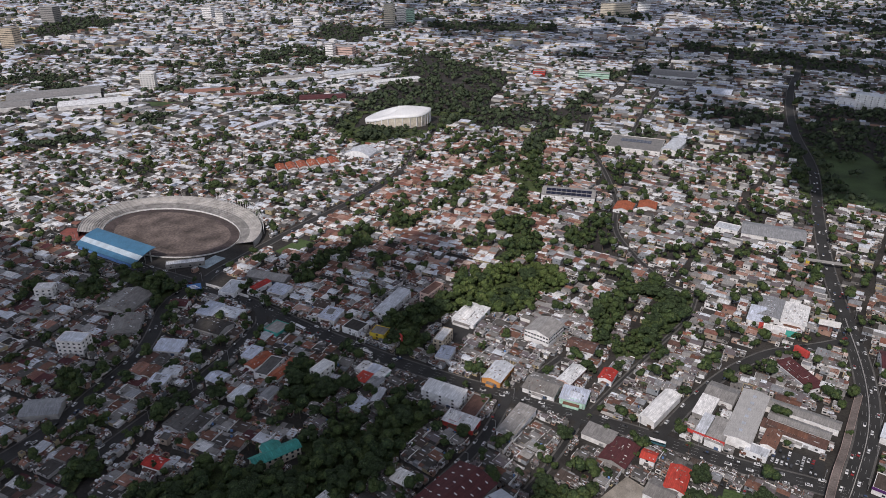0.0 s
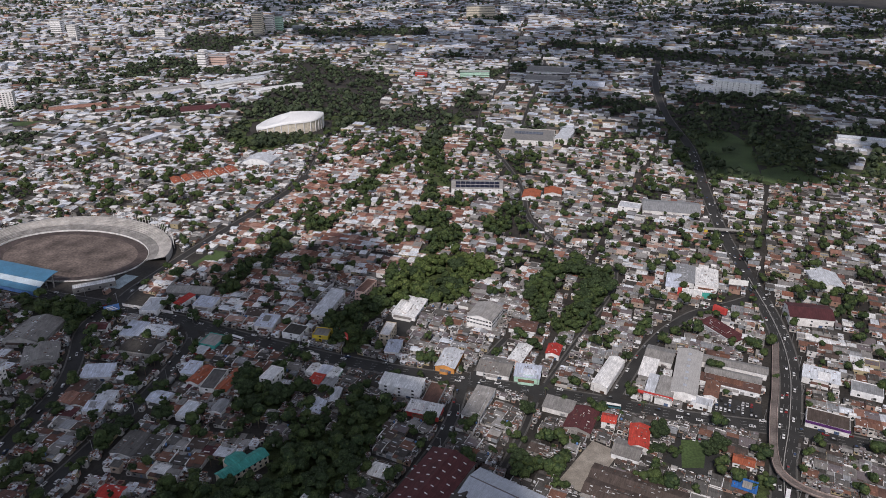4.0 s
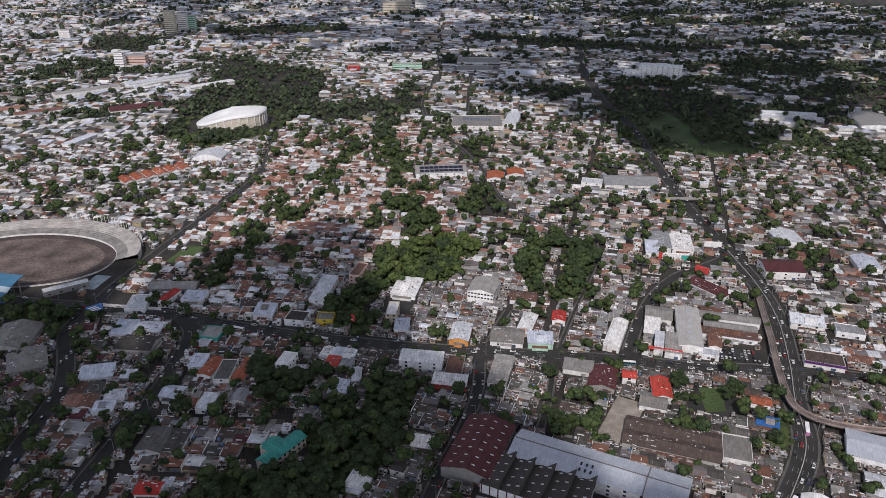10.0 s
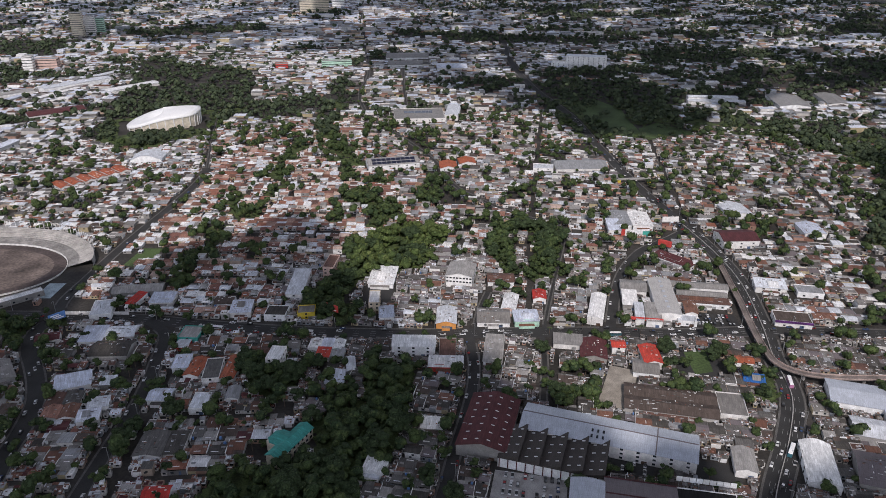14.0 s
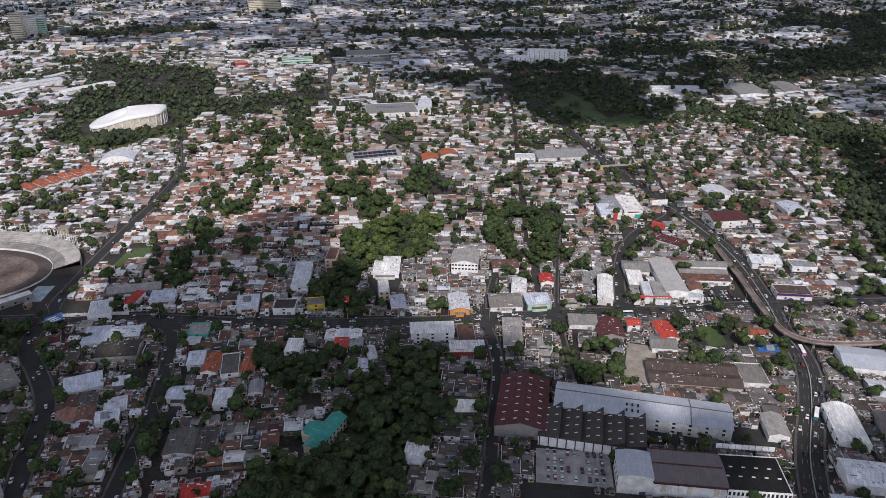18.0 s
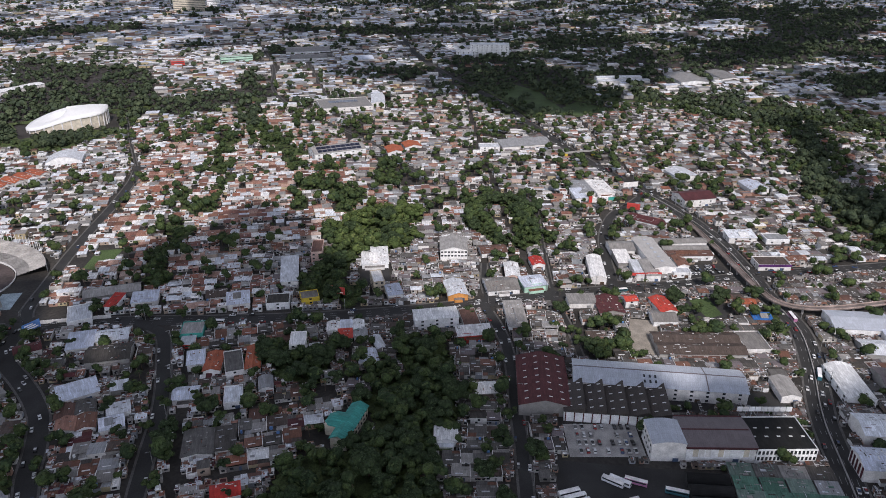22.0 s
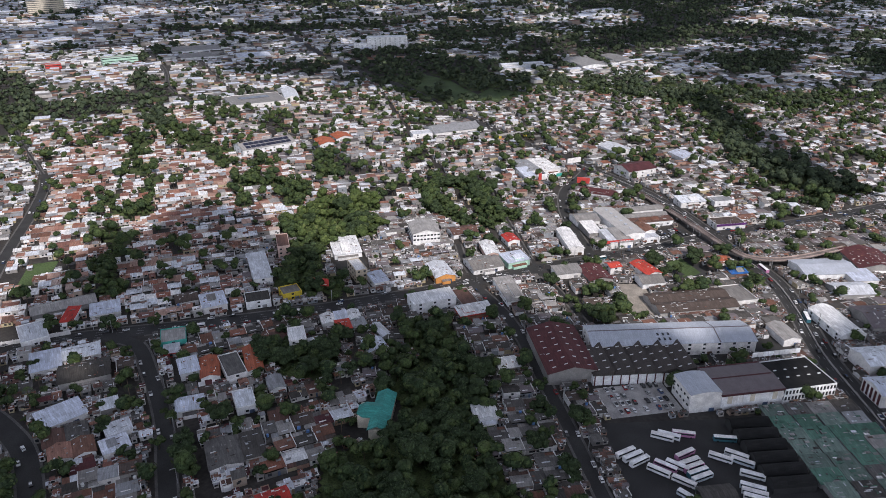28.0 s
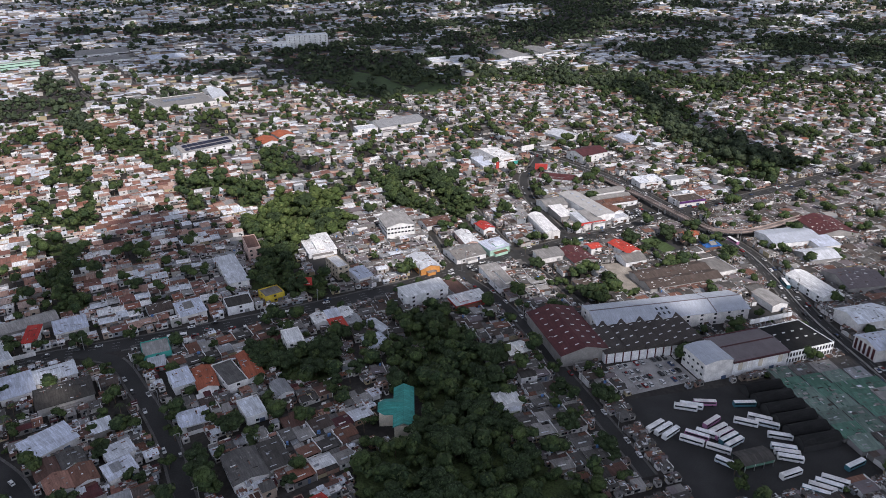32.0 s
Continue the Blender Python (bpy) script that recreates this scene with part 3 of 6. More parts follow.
def building(x, y, w, d, deg, h, kind, roof, wall, label, windows=True, mark=True, pitch=1.0):
    """One building of its own: walls, roof, windows, door, by its plan, height to the eaves and kind of roof."""
    name, cat = next(((k, c) for k, c in KINDS if k in label), ("building", "building"))
    ob = thing(name.replace(" ", "_"), x, y, deg, 0, label, cat)
    wm, rm = wall_mat(wall), roof_mat(roof)
    h = h * 0.82 if h <= 7 else h
    x0, x1, y0, y1 = -w / 2, w / 2, -d / 2, d / 2
    gw, gr = Geo(), Geo()
    if kind == "flat":
        gw.flat(x0, x1, y0, y1, h, 0, 0, high=0.6)
        gr.box(x0 + 0.3, x1 - 0.3, y0 + 0.3, y1 - 0.3, h - 0.75, h - 0.55)
    elif kind == "gable":
        rise = (min(w, d) * 0.11 + 0.4) * pitch
        if w >= d:
            gw.solid([(x0, y0, 0), (x1, y0, 0), (x1, y1, 0), (x0, y1, 0), (x0, y0, h), (x1, y0, h), (x1, y1, h), (x0, y1, h), (x0, 0, h + rise), (x1, 0, h + rise)],
                     [(0, 1, 5, 4), (1, 2, 6, 9, 5), (2, 3, 7, 6), (3, 0, 4, 8, 7)], [0] * 4)
            gr.gable(x0, x1, y0, y1, h + 0.02, h + rise + 0.02, 0, 0.6)
        else:
            k = len(gr.v)
            gr.gable(y0, y1, x0, x1, h + 0.02, h + rise + 0.02, 0, 0.6)
            gr.place(k, 0, 0, 90)
            gw.solid([(x0, y0, 0), (x1, y0, 0), (x1, y1, 0), (x0, y1, 0), (x0, y0, h), (x1, y0, h), (x1, y1, h), (x0, y1, h), (0, y0, h + rise), (0, y1, h + rise)],
                     [(0, 1, 5, 8, 4), (1, 2, 6, 5), (2, 3, 7, 9, 6), (3, 0, 4, 7)], [0] * 4)
    elif kind == "shed":
        rise = min(2.2, d * 0.09)
        gw.solid([(x0, y0, 0), (x1, y0, 0), (x1, y1, 0), (x0, y1, 0), (x0, y0, h), (x1, y0, h), (x1, y1, h + rise), (x0, y1, h + rise)],
                 [(0, 1, 5, 4), (1, 2, 6, 5), (2, 3, 7, 6), (3, 0, 4, 7)], [0] * 4)
        gr.shed(x0, x1, y0, y1, h + 0.02, h + rise + 0.02, 0, 0.5)
    else:
        rise = w * 0.16 * pitch
        gw.arch(x0 + 0.2, x1 - 0.2, y0 + 0.3, y1 - 0.3, h - 0.1, rise - 0.1, 0, 0)
        n = 12
        arc = [(x0 + w * k / n, h + rise * math.sin(math.pi * k / n)) for k in range(n + 1)]
        for k in range(n):
            (a, za), (b, zb) = arc[k], arc[k + 1]
            gr.quad([(a, y0, za), (b, y0, zb), (b, y1, zb), (a, y1, za)])
            gr.quad([(a, y0, za - 0.2), (b, y0, zb - 0.2), (b, y0, zb), (a, y0, za)])
            gr.quad([(b, y1, zb - 0.2), (a, y1, za - 0.2), (a, y1, za), (b, y1, zb)])
    part("wall", gw, wm, ob)
    part("roof", gr, rm, ob)
    if windows and (cat in ("house", "shop", "apartment block", "building", "hall") or h > 8):
        floors = max(1, round(h / 3.3))
        windows_on(ob, w, d, min(h, floors * 3.3), floors, 4.2 if h > 8.5 and max(w, d) < 40 else 9.0)
    if cat in ("house", "shop", "workshop") and kind in ("gable", "shed"):
        q = Geo()
        for k in range(max(5, min(46, int(w * d / 20)))):
            u, v = prng.uniform(-0.46, 0.36) * w, prng.uniform(-0.46, 0.36) * d
            e, f = prng.choice(((0.4, 2.4), (2.0, 0.4), (1.2, 0.8), (0.8, 0.8), (0.9, 0.6), (3.0, 0.35)))
            e, f = e * prng.uniform(0.7, 1.3), f * prng.uniform(0.7, 1.3)
            if kind == "gable":
                edge, half = (abs(v + f / 2) if w >= d else abs(u + e / 2)), min(w, d) / 2
                z = h + rise * (1 - min(1, edge / half))
            else:
                z = h + rise * (v + f / 2 + d / 2) / d
            q.box(u, u + e, v, v + f, z - 0.25, z + prng.uniform(0.2, 0.32), prng.choice((0, 0, 1, 1, 2, 3)))
        part("roof_patching", q, [roof_mat(k) for k in ("white", "grey", "dark", "rust")], ob, "loose pale and rusty sheets")["kind"] = "stuff"
        if w > 12 and kind == "shed":
            q = Geo()
            a, b = prng.uniform(-0.45, 0.0) * w, prng.uniform(-0.45, -0.1) * d
            e, f = prng.uniform(0.3, 0.45) * w, prng.uniform(0.35, 0.5) * d
            q.shed(a, a + e, b, b + f, h + rise * 0.75, h + rise + 0.9, 0, 0.2, 0.12, 1, h - 0.5)
            part("raised_roof", q, [roof_mat(prng.choice((roof, roof, "grey"))), wm], ob)
        q = Geo()
        a = prng.uniform(0.3, 0.8) * w / 2
        q.shed(-a, a * 0.9, -d / 2 - 2.6, -d / 2 - 0.05, 2.3, 2.8, 0, 0.1, 0.1, 1)
        part("lean_to", q, [roof_mat(prng.choice(("grey", "dark", "white", "rust"))), wm], ob)
    door = part("door", DOOR, None, ob)
    door.matrix_basis = pose(w * 0.22, -d / 2, 0) @ Matrix.Diagonal((min(3.0, w * 0.25), 1, 2.2, 1))
    if mark:
        mark_rect(x, y, w, d, deg, BUILT)
    return ob


building(-199.1, 537.4, 16.2, 19.3, -22, 5, "shed", "blue", "white", "shed with a pale blue sheet-metal roof")
building(-180.4, 533.1, 19.9, 14.5, -23, 5, "gable", "white", "white", "workshop with a ribbed white metal roof")
building(-188.8, 510.4, 26.4, 19.1, -25, 6, "gable", "dark", "grey", "large workshop with a weathered dark sheet roof")
building(-135.8, 507.3, 15.0, 16.5, -30, 7, "flat", "grey", "teal", "shop block with a flat grey roof and teal band")
building(-143.3, 496.9, 8.7, 10.1, -34, 4, "shed", "white", "red", "low annex with a white sheet roof and red wall")
building(-228.9, 547.7, 15.3, 10.9, -8, 6, "gable", "maroon", "white", "white shop with a maroon metal roof")
building(-214.6, 480.8, 21.8, 15.1, -6, 5, "shed", "blue", "white", "long shed with a pale blue metal roof")
building(-225.5, 464.0, 9.6, 13.0, -18, 4.5, "gable", "rust", "white", "house with a rust-brown tiled roof")
building(-215.0, 461.0, 9.8, 12.0, -18, 5, "gable", "dark", "white", "house with a dark brown sheet roof")
building(-228.0, 450.5, 9.8, 12.6, -18, 5, "gable", "terracotta", "white", "house with a weathered clay tile roof")
building(-218.0, 447.5, 9.6, 13.4, -18, 4.5, "gable", "rust", "white", "house with a rust-brown tiled roof")
building(-201.0, 446.5, 12.0, 9.5, -14, 6.4, "shed", "white", "white", "house with a bluish white metal roof")
building(-207.5, 436.5, 12.5, 10.5, -14, 5.2, "shed", "blue", "white", "house with a pale blue metal roof")
building(-194.0, 470.6, 9.1, 9.1, -20, 5, "shed", "white", "grey", "shed with a white sheet roof")
building(-140.1, 460.3, 10.1, 21.0, -31, 6, "gable", "orange", "white", "house with an orange clay tile roof")
building(-130.4, 452.6, 11.3, 24.3, -20, 7, "flat", "dark", "white", "flat-roofed building with a white parapet")
building(-118.6, 449.5, 8.9, 26.5, -29, 6, "gable", "orange", "white", "house with an orange clay tile roof beside a large tree")
building(-165.3, 439.5, 13.9, 12.3, -29, 5, "gable", "blue", "white", "house with a faded blue metal roof")
building(-144.2, 421.0, 10.6, 16.7, -25, 6, "flat", "white", "white", "white flat-roofed house beside orange-roofed houses")
building(-124.0, 420.7, 9.0, 13.9, -24, 5, "arch", "grey", "white", "shed with a rounded grey metal roof")
building(-176.0, 391.5, 15.5, 21.0, -26, 5.5, "gable", "dark", "white", "large house with a dark low roof and white front", pitch=0.7)
building(-163.5, 386.0, 10.0, 18.0, -26, 5, "shed", "dark", "white", "house with a dark patched roof and white front wall")
building(-147.6, 470.5, 10.5, 14.4, -23, 6, "shed", "blue", "white", "house with a pale blue sheet roof")
building(-178.8, 349.0, 13.5, 9.3, -21, 6, "gable", "red", "white", "house with a bright red metal roof")
building(-59.6, 452.6, 8.0, 12.0, -30, 5.5, "gable", "white", "white", "shop with a white corrugated roof in a row")
building(-52.0, 448.2, 7.6, 13.0, -30, 5, "shed", "blue", "white", "shop with a pale blue corrugated roof")
building(-45.2, 444.2, 7.6, 12.0, -30, 5.6, "gable", "white", "mint", "shop with a white roof and mint walls")
building(-58.0, 439.6, 9.0, 11.0, -30, 5, "shed", "red", "white", "house with a faded red sheet roof")
building(-49.0, 435.4, 8.6, 11.0, -30, 5, "gable", "grey", "white", "house with a grey metal roof in a row")
building(-89.3, 445.7, 10.2, 16.4, -32, 10, "flat", "white", "white", "white three-storey block with dark windows")
building(-45.9, 418.1, 5.7, 16.1, -17, 5, "gable", "white", "grey", "long shed with a whitish metal roof")
building(-60.5, 408.3, 12.0, 14.1, -24, 5, "gable", "blue", "white", "house with a bluish metal roof by the creek")
building(-23.7, 337.1, 12.4, 11.1, -33, 5, "gable", "white", "grey", "house with a clean white metal roof")
building(-68.0, 318.2, 12.0, 12.4, -38, 5, "gable", "white", "white", "house with a white and grey sheet roof")
building(12.5, 391.0, 23.1, 12.1, -29, 5, "shed", "white", "red", "roadside shop with white roofs and a red sign wall")
building(130.0, 325.8, 16.5, 15.3, -38, 5, "gable", "grey", "white", "shed with a light grey metal roof and white walls")
building(122.8, 295.1, 55.5, 13.4, -39, 5, "gable", "dark", "grey", "old workshop with patched dark sheet roofs")
building(114.4, 284.7, 55.5, 13.4, -39, 5, "gable", "dark", "grey", "old workshop with patched dark sheet roofs")
building(150.4, 270.2, 16.6, 23.2, -37, 5, "flat", "grey", "white", "flat grey roof of a workshop")
building(112.5, 359.7, 17.6, 24.2, -36, 5, "gable", "maroon", "grey", "house with a patched dark red metal roof")
building(103.2, 377.4, 19.9, 12.7, -35, 5, "shed", "grey", "white", "long shed with a grey metal roof")
building(116.5, 229.0, 11.4, 19.5, -39, 6, "gable", "grey", "white", "shed with a silver grey gable roof")
building(121, 176, 27, 19, -42, 7.5, "gable", "white", "white", "workshop with a wide white metal roof by the highway")
striped = building(92, 163, 26, 17, -43, 8, "gable", "blue", "white", "workshop with a pale blue metal roof and red striped front")
for k in range(5):
    q = Geo()
    q.box(-13.2, -13.02, -7 + 3.2 * k, -5.4 + 3.2 * k, 0.6, 7.2, bottom=True)
    part("red_panel", q, roof_mat("maroon"), striped)
building(185, 284, 13, 9, -40, 4, "shed", "tarp", "grey", "workshop under a bright blue tarpaulin roof")
building(196, 303, 12, 8, -35, 4.5, "gable", "orange", "white", "house with an orange roof beside the flyover")
building(49.8, 390.3, 12.8, 32.3, -34, 5, "shed", "grey", "white", "house with a striped grey metal roof")
building(-287.9, 478.6, 21.2, 14.1, -6, 14, "flat", "white", "white", "white five-storey apartment block with windows")
building(-354.5, 566.8, 15.3, 11.7, 7, 11, "flat", "white", "white", "white block with dark windows")
building(-263.0, 514.1, 24.9, 26.2, 10, 5, "gable", "grey", "grey", "wide workshop with a dull grey metal roof")
building(-278.1, 552.6, 31.7, 36.3, -15, 5, "gable", "grey", "grey", "wide workshop with a dull grey metal roof")
building(-276.2, 403.2, 25.5, 18.0, 8, 6, "gable", "grey", "grey", "shed with a grey metal roof by the road")
building(23.9, 530.2, 21.1, 28.7, -32, 5, "shed", "white", "white", "white-roofed house beside the creek trees")
building(0.1, 489.9, 8.6, 20.2, -24, 10, "flat", "white", "tan", "narrow tan three-storey block with a white roof")
building(2.0, 470.6, 10.9, 15.2, -22, 6, "shed", "blue", "white", "house with a blue-white sheet roof")
building(41.0, 446.1, 14.6, 24.5, -29, 6, "gable", "white", "orange", "shop with a white metal roof and an orange front")
building(73.2, 431.4, 24.1, 21.5, -29, 5, "gable", "grey", "white", "corner house with a grey sheet roof")
building(95.1, 442.9, 10.7, 24.4, -38, 6, "gable", "white", "pink", "house with a pinkish white roof")
building(93.5, 417.8, 18.3, 15.0, -24, 6, "shed", "blue", "mint", "mint-walled house with a bluish metal roof")
building(122.0, 442.5, 10.0, 14.2, -30, 6, "gable", "red", "white", "house with an orange-red roof")
building(110.3, 483.0, 21.6, 15.5, -28, 5, "gable", "rust", "white", "house with a brown clay tile roof")
building(-72.0, 510.3, 16.3, 14.8, -30, 7, "flat", "dark", "white", "two-storey shop with a white windowed front")
building(-51.1, 502.2, 13.1, 12.2, -21, 7, "flat", "grey", "yellow", "shop with a bright yellow front")
building(-43.8, 547.6, 13.0, 41.5, -28, 7, "shed", "white", "white", "long white building with a stepped roof")
building(-9.9, 564.2, 9.1, 24.5, -33, 11, "flat", "rust", "pink", "pink four-storey tower block")
building(-190.8, 577.4, 15.7, 23.8, -14, 6, "flat", "white", "white", "white two-storey building with open floors")
building(-162.7, 599.5, 38.9, 13.7, -18, 5, "gable", "grey", "grey", "shed with a light grey metal roof")
building(-166, 581, 7.5, 18, -42, 5, "shed", "red", "white", "shop with a bright red metal roof")
building(-147, 573, 18, 15, -25, 5, "shed", "blue", "white", "shop with a pale blue metal roof in a row")
building(-94.6, 528.6, 15.6, 17.0, -23, 6, "shed", "blue", "white", "shop with a pale blue-grey metal roof")
building(-103.5, 547.5, 14.0, 13.0, -23, 5, "gable", "dark", "white", "house with a dark metal roof behind the shop")
building(150.5, 405.2, 12.2, 40.2, -42, 7, "arch", "white", "white", "workshop with a curved whitish metal roof")
building(347.3, 452.1, 33.6, 24.9, -24, 8, "gable", "maroon", "white", "school-like building with a dark red roof and white walls")
building(402.1, 504.0, 24.2, 32.4, -22, 7, "gable", "white", "white", "warehouse with a dirty white metal roof")
building(264.9, 445.0, 37.0, 12.7, -74, 5, "shed", "maroon", "white", "long bent dark red roof over a row of shops")


# the white three-storey hall by the trees
hall = building(82, 500, 22, 25, -37, 10.5, "gable", "grey", "white", "white two-storey hall with rows of dark windows", windows=False)
windows_on(hall, 22, 25, 10.0, 2, 2.6, 1.9, 1.3, 3.4)
# the long white block at the boulevard and its neighbours
building(1, 418, 30, 13, -28, 8.5, "shed", "white", "white", "long white three-storey block at the boulevard")
building(22, 407, 12, 24, -28, 5.5, "flat", "rust", "grey", "building with a flat brown roof")
# factory: silver hall, saw-tooth hall, maroon hall, white block, dark-roofed block
silver = building(61, 279, 99, 24, -45, 8.5, "gable", "silver", "white", "long warehouse with a silver grey metal roof")
for i in range(2):
    for k in range(3):
        q = Geo()
        y = -4.2 - 4.0 * i
        z = 8.5 + 3.04 * (1 + y / 12.0)
        q.box(-9 + 3.2 * k, -7.9 + 3.2 * k, y - 1.1, y + 1.1, z - 0.3, z + 0.42)
        part("roof_slot", q, GLASS, silver, "dark open roof slot")
q = Geo()
for y0, y1 in ((-12.4, 0), (0, 12.4)):
    q.solid([(27, y0, 8.7 + 3.04 * (1 - abs(y0) / 12.0)), (27.7, y0, 8.7 + 3.04 * (1 - abs(y0) / 12.0)), (27.7, y1, 8.7 + 3.04 * (1 - abs(y1) / 12.0)), (27, y1, 8.7 + 3.04 * (1 - abs(y1) / 12.0))], [(0, 1, 2, 3)], [0])
q.box(-49.5, 49.5, -0.35, 0.35, 11.3, 11.85)
part("ridge_cap", q, roof_mat("mauve"), silver)
building(5, 319, 29, 50, -41, 7.5, "gable", "maroon", "grey", "warehouse with a dark maroon roof and skylight strips")


def skylights(parent, w, d, z_of, rows, cols, size=(2.6, 0.6)):
    """Small white skylight sheets lying on a roof; z_of gives the roof's height."""
    for i in range(rows):
        for j in range(cols):
            x, y = (j + 0.5) * w / cols - w / 2, (i + 0.5) * d / rows - d / 2
            q = Geo()
            a, b = size[0] / 2, size[1] / 2
            pts = [(x - a, y - b), (x + a, y - b), (x + a, y + b), (x - a, y + b)]
            low = [(u, v, z_of(u, v) + 0.02) for u, v in pts]
            up = [(u, v, z_of(u, v) + 0.14) for u, v in pts]
            q.solid(low + up, [(4, 5, 6, 7), (0, 1, 5, 4), (1, 2, 6, 5), (2, 3, 7, 6), (3, 0, 4, 7)], [0] * 5)
            part("skylight", q, SKYLIGHT, parent)


maroon = next(o for o in bpy.data.objects if o.get("label", "").startswith("warehouse with a dark maroon"))
skylights(maroon, 27, 48, lambda u, v: 7.5 + 3.59 * (1 - abs(u) / 14.5) + 0.14, 7, 4, (2.0, 0.7))

saw = thing("sawtooth_factory", 25, 281, -44, 0, "brown saw-tooth factory hall with skylights and a white front wall", "factory")
q = Geo()
q.box(-29, 29, -14.5, 14.5, 0, 6.4)
part("wall", q, wall_mat("white"), saw)
for k in range(5):
    q = Geo()
    x0, x1 = -29.4 + 11.76 * k, -29.4 + 11.76 * (k + 1)
    q.solid([(x0, -15, 6.6), (x1, -15, 9.6), (x1, 15, 9.6), (x0, 15, 6.6), (x1, -15, 6.5), (x1, 15, 6.5), (x0, -15, 6.5), (x0, 15, 6.5)],
            [(0, 1, 2, 3), (6, 4, 1, 0), (4, 5, 2, 1), (5, 7, 3, 2), (7, 6, 0, 3)], [0] * 5)
    bay = part("roof_bay", q, roof_mat("brown"), saw)
    for r in range(4):
        for c in range(2):
            q = Geo()
            u, v = x0 + 3.0 + 5.2 * c, -11 + 7.0 * r
            za, zb = 6.6 + (u - x0) * 0.255 + 0.03, 6.6 + (u + 1.9 - x0) * 0.255 + 0.03
            q.solid([(u, v, za), (u + 1.9, v, zb), (u + 1.9, v + 0.7, zb), (u, v + 0.7, za), (u, v, za + 0.12), (u + 1.9, v, zb + 0.12), (u + 1.9, v + 0.7, zb + 0.12), (u, v + 0.7, za + 0.12)],
                    [(4, 5, 6, 7), (0, 1, 5, 4), (1, 2, 6, 5), (2, 3, 7, 6), (3, 0, 4, 7)], [0] * 5)
            part("skylight", q, SKYLIGHT, bay)
for k in range(12):
    q = Geo()
    q.box(-28.4 + 4.9 * k, -27.8 + 4.9 * k, -14.75, -14.5, 0, 6.4)
    part("pilaster", q, roof_mat("maroon"), saw)
mark_rect(25, 281, 60, 31, -44, BUILT)
white_block = building(18.3, 242.2, 18, 20, -38.7, 11.4, "arch", "silver", "white", "tall white factory block with a curved grey-blue roof", windows=False, pitch=0.45)
for k in range(5):
    pane(white_block, -9, -7.6 + 3.8 * k, 8.5, 1.5, 1.2, 90)
    pane(white_block, -9, -7.6 + 3.8 * k, 4.2, 1.5, 1.2, 90)
white_hall = building(41, 227.4, 36, 25.3, -38.7, 9.4, "gable", "mauve", "white", "factory hall with a mauve-grey roof and white front", windows=False, pitch=0.5)
for s in (-1, 1):
    q = Geo()
    q.box(-18.4, 18.4, s * 13.2 - 0.4, s * 13.2 + 0.4, 9.0, 9.8, bottom=True)
    part("roof_edge", q, roof_mat("maroon"), white_hall)
for k in range(11):
    q = Geo()
    q.box(-17.8 + 3.25 * k, -15.1 + 3.25 * k, -12.78, -12.62, 3.6, 8.2, bottom=True)
    part("wall_panel", q, wall_mat("cream" if k % 4 == 1 else "white"), white_hall)
q = Geo()
q.box(-17.5, 17.5, -0.45, 0.45, 10.6, 11.25)
part("ridge_vent", q, roof_mat("maroon"), white_hall)
dark = building(66.8, 207, 31, 27, -37, 9.5, "flat", "black", "white", "block with a dark flat roof and a white gridded facade", windows=False)
windows_on(dark, 31, 27, 9.0, 2, 2.0, 1.2, 2.2, 1.5)
for k in range(9):
    q = Geo()
    q.box(-14 + 3.2 * k, -12.2 + 3.2 * k, 4.0 if k % 2 else -3, 4.8 if k % 2 else -2.2, 8.95, 9.15)
    part("roof_sheet", q, SKYLIGHT, dark)
# long white sign wall behind the dark block
sign_wall = thing("billboard_row", 80, 222, -38, 0, "long white billboard panel on posts", "billboard")
for k in range(9):
    q = Geo()
    q.box(-15 + 3.4 * k, -11.9 + 3.4 * k, -0.15, 0.15, 8.0, 11.0, bottom=True)
    part("panel", q, wall_mat("white"), sign_wall)
    q = Geo()
    q.box(-13.5 + 3.4 * k, -13.2 + 3.4 * k, 0.15, 0.4, 0, 10.5)
    part("post", q, METAL, sign_wall)
building(229, 238, 40, 25, -44, 7.0, "gable", "silver", "white", "warehouse with a pale grey-blue metal roof by the flyover", pitch=0.7)
building(151, 208, 17, 36, -42, 6.5, "arch", "white", "white", "storage hall with a curved white metal roof")
building(268, 217, 30, 34, -50, 6, "gable", "maroon", "grey", "workshop with a dark red roof patched with white sheets")
building(207, 214, 25, 18, -44, 5.5, "gable", "white", "grey", "workshop with white sheet roofs beside the warehouse")
building(178, 187, 30, 28, -46, 6, "gable", "mauve", "grey", "workshop with a brownish grey metal roof")
building(232, 214, 18, 16, -44, 6, "shed", "blue", "white", "shed with a pale sheet roof beside the warehouse")
purple = building(272, 327, 26, 16, -38, 6.5, "flat", "dark", "white", "corner shop block with a dark roof and purple fascia")
q = Geo()
q.box(-13.3, 13.3, -8.5, -8.05, 3.6, 5.4, bottom=True)
part("fascia", q, surface("purple_paint", [(0.10, 0.03, 0.14)], "object", 0.6), purple)
building(430, 437, 20, 26, -30, 6, "gable", "blue", "white", "workshop with a bluish white metal roof")
building(300, 372, 24, 15, -38, 6.5, "shed", "white", "white", "shop block with white roofs beside the highway")
building(322, 352, 20, 14, -38, 6.0, "flat", "grey", "white", "low white shop with a flat grey roof")
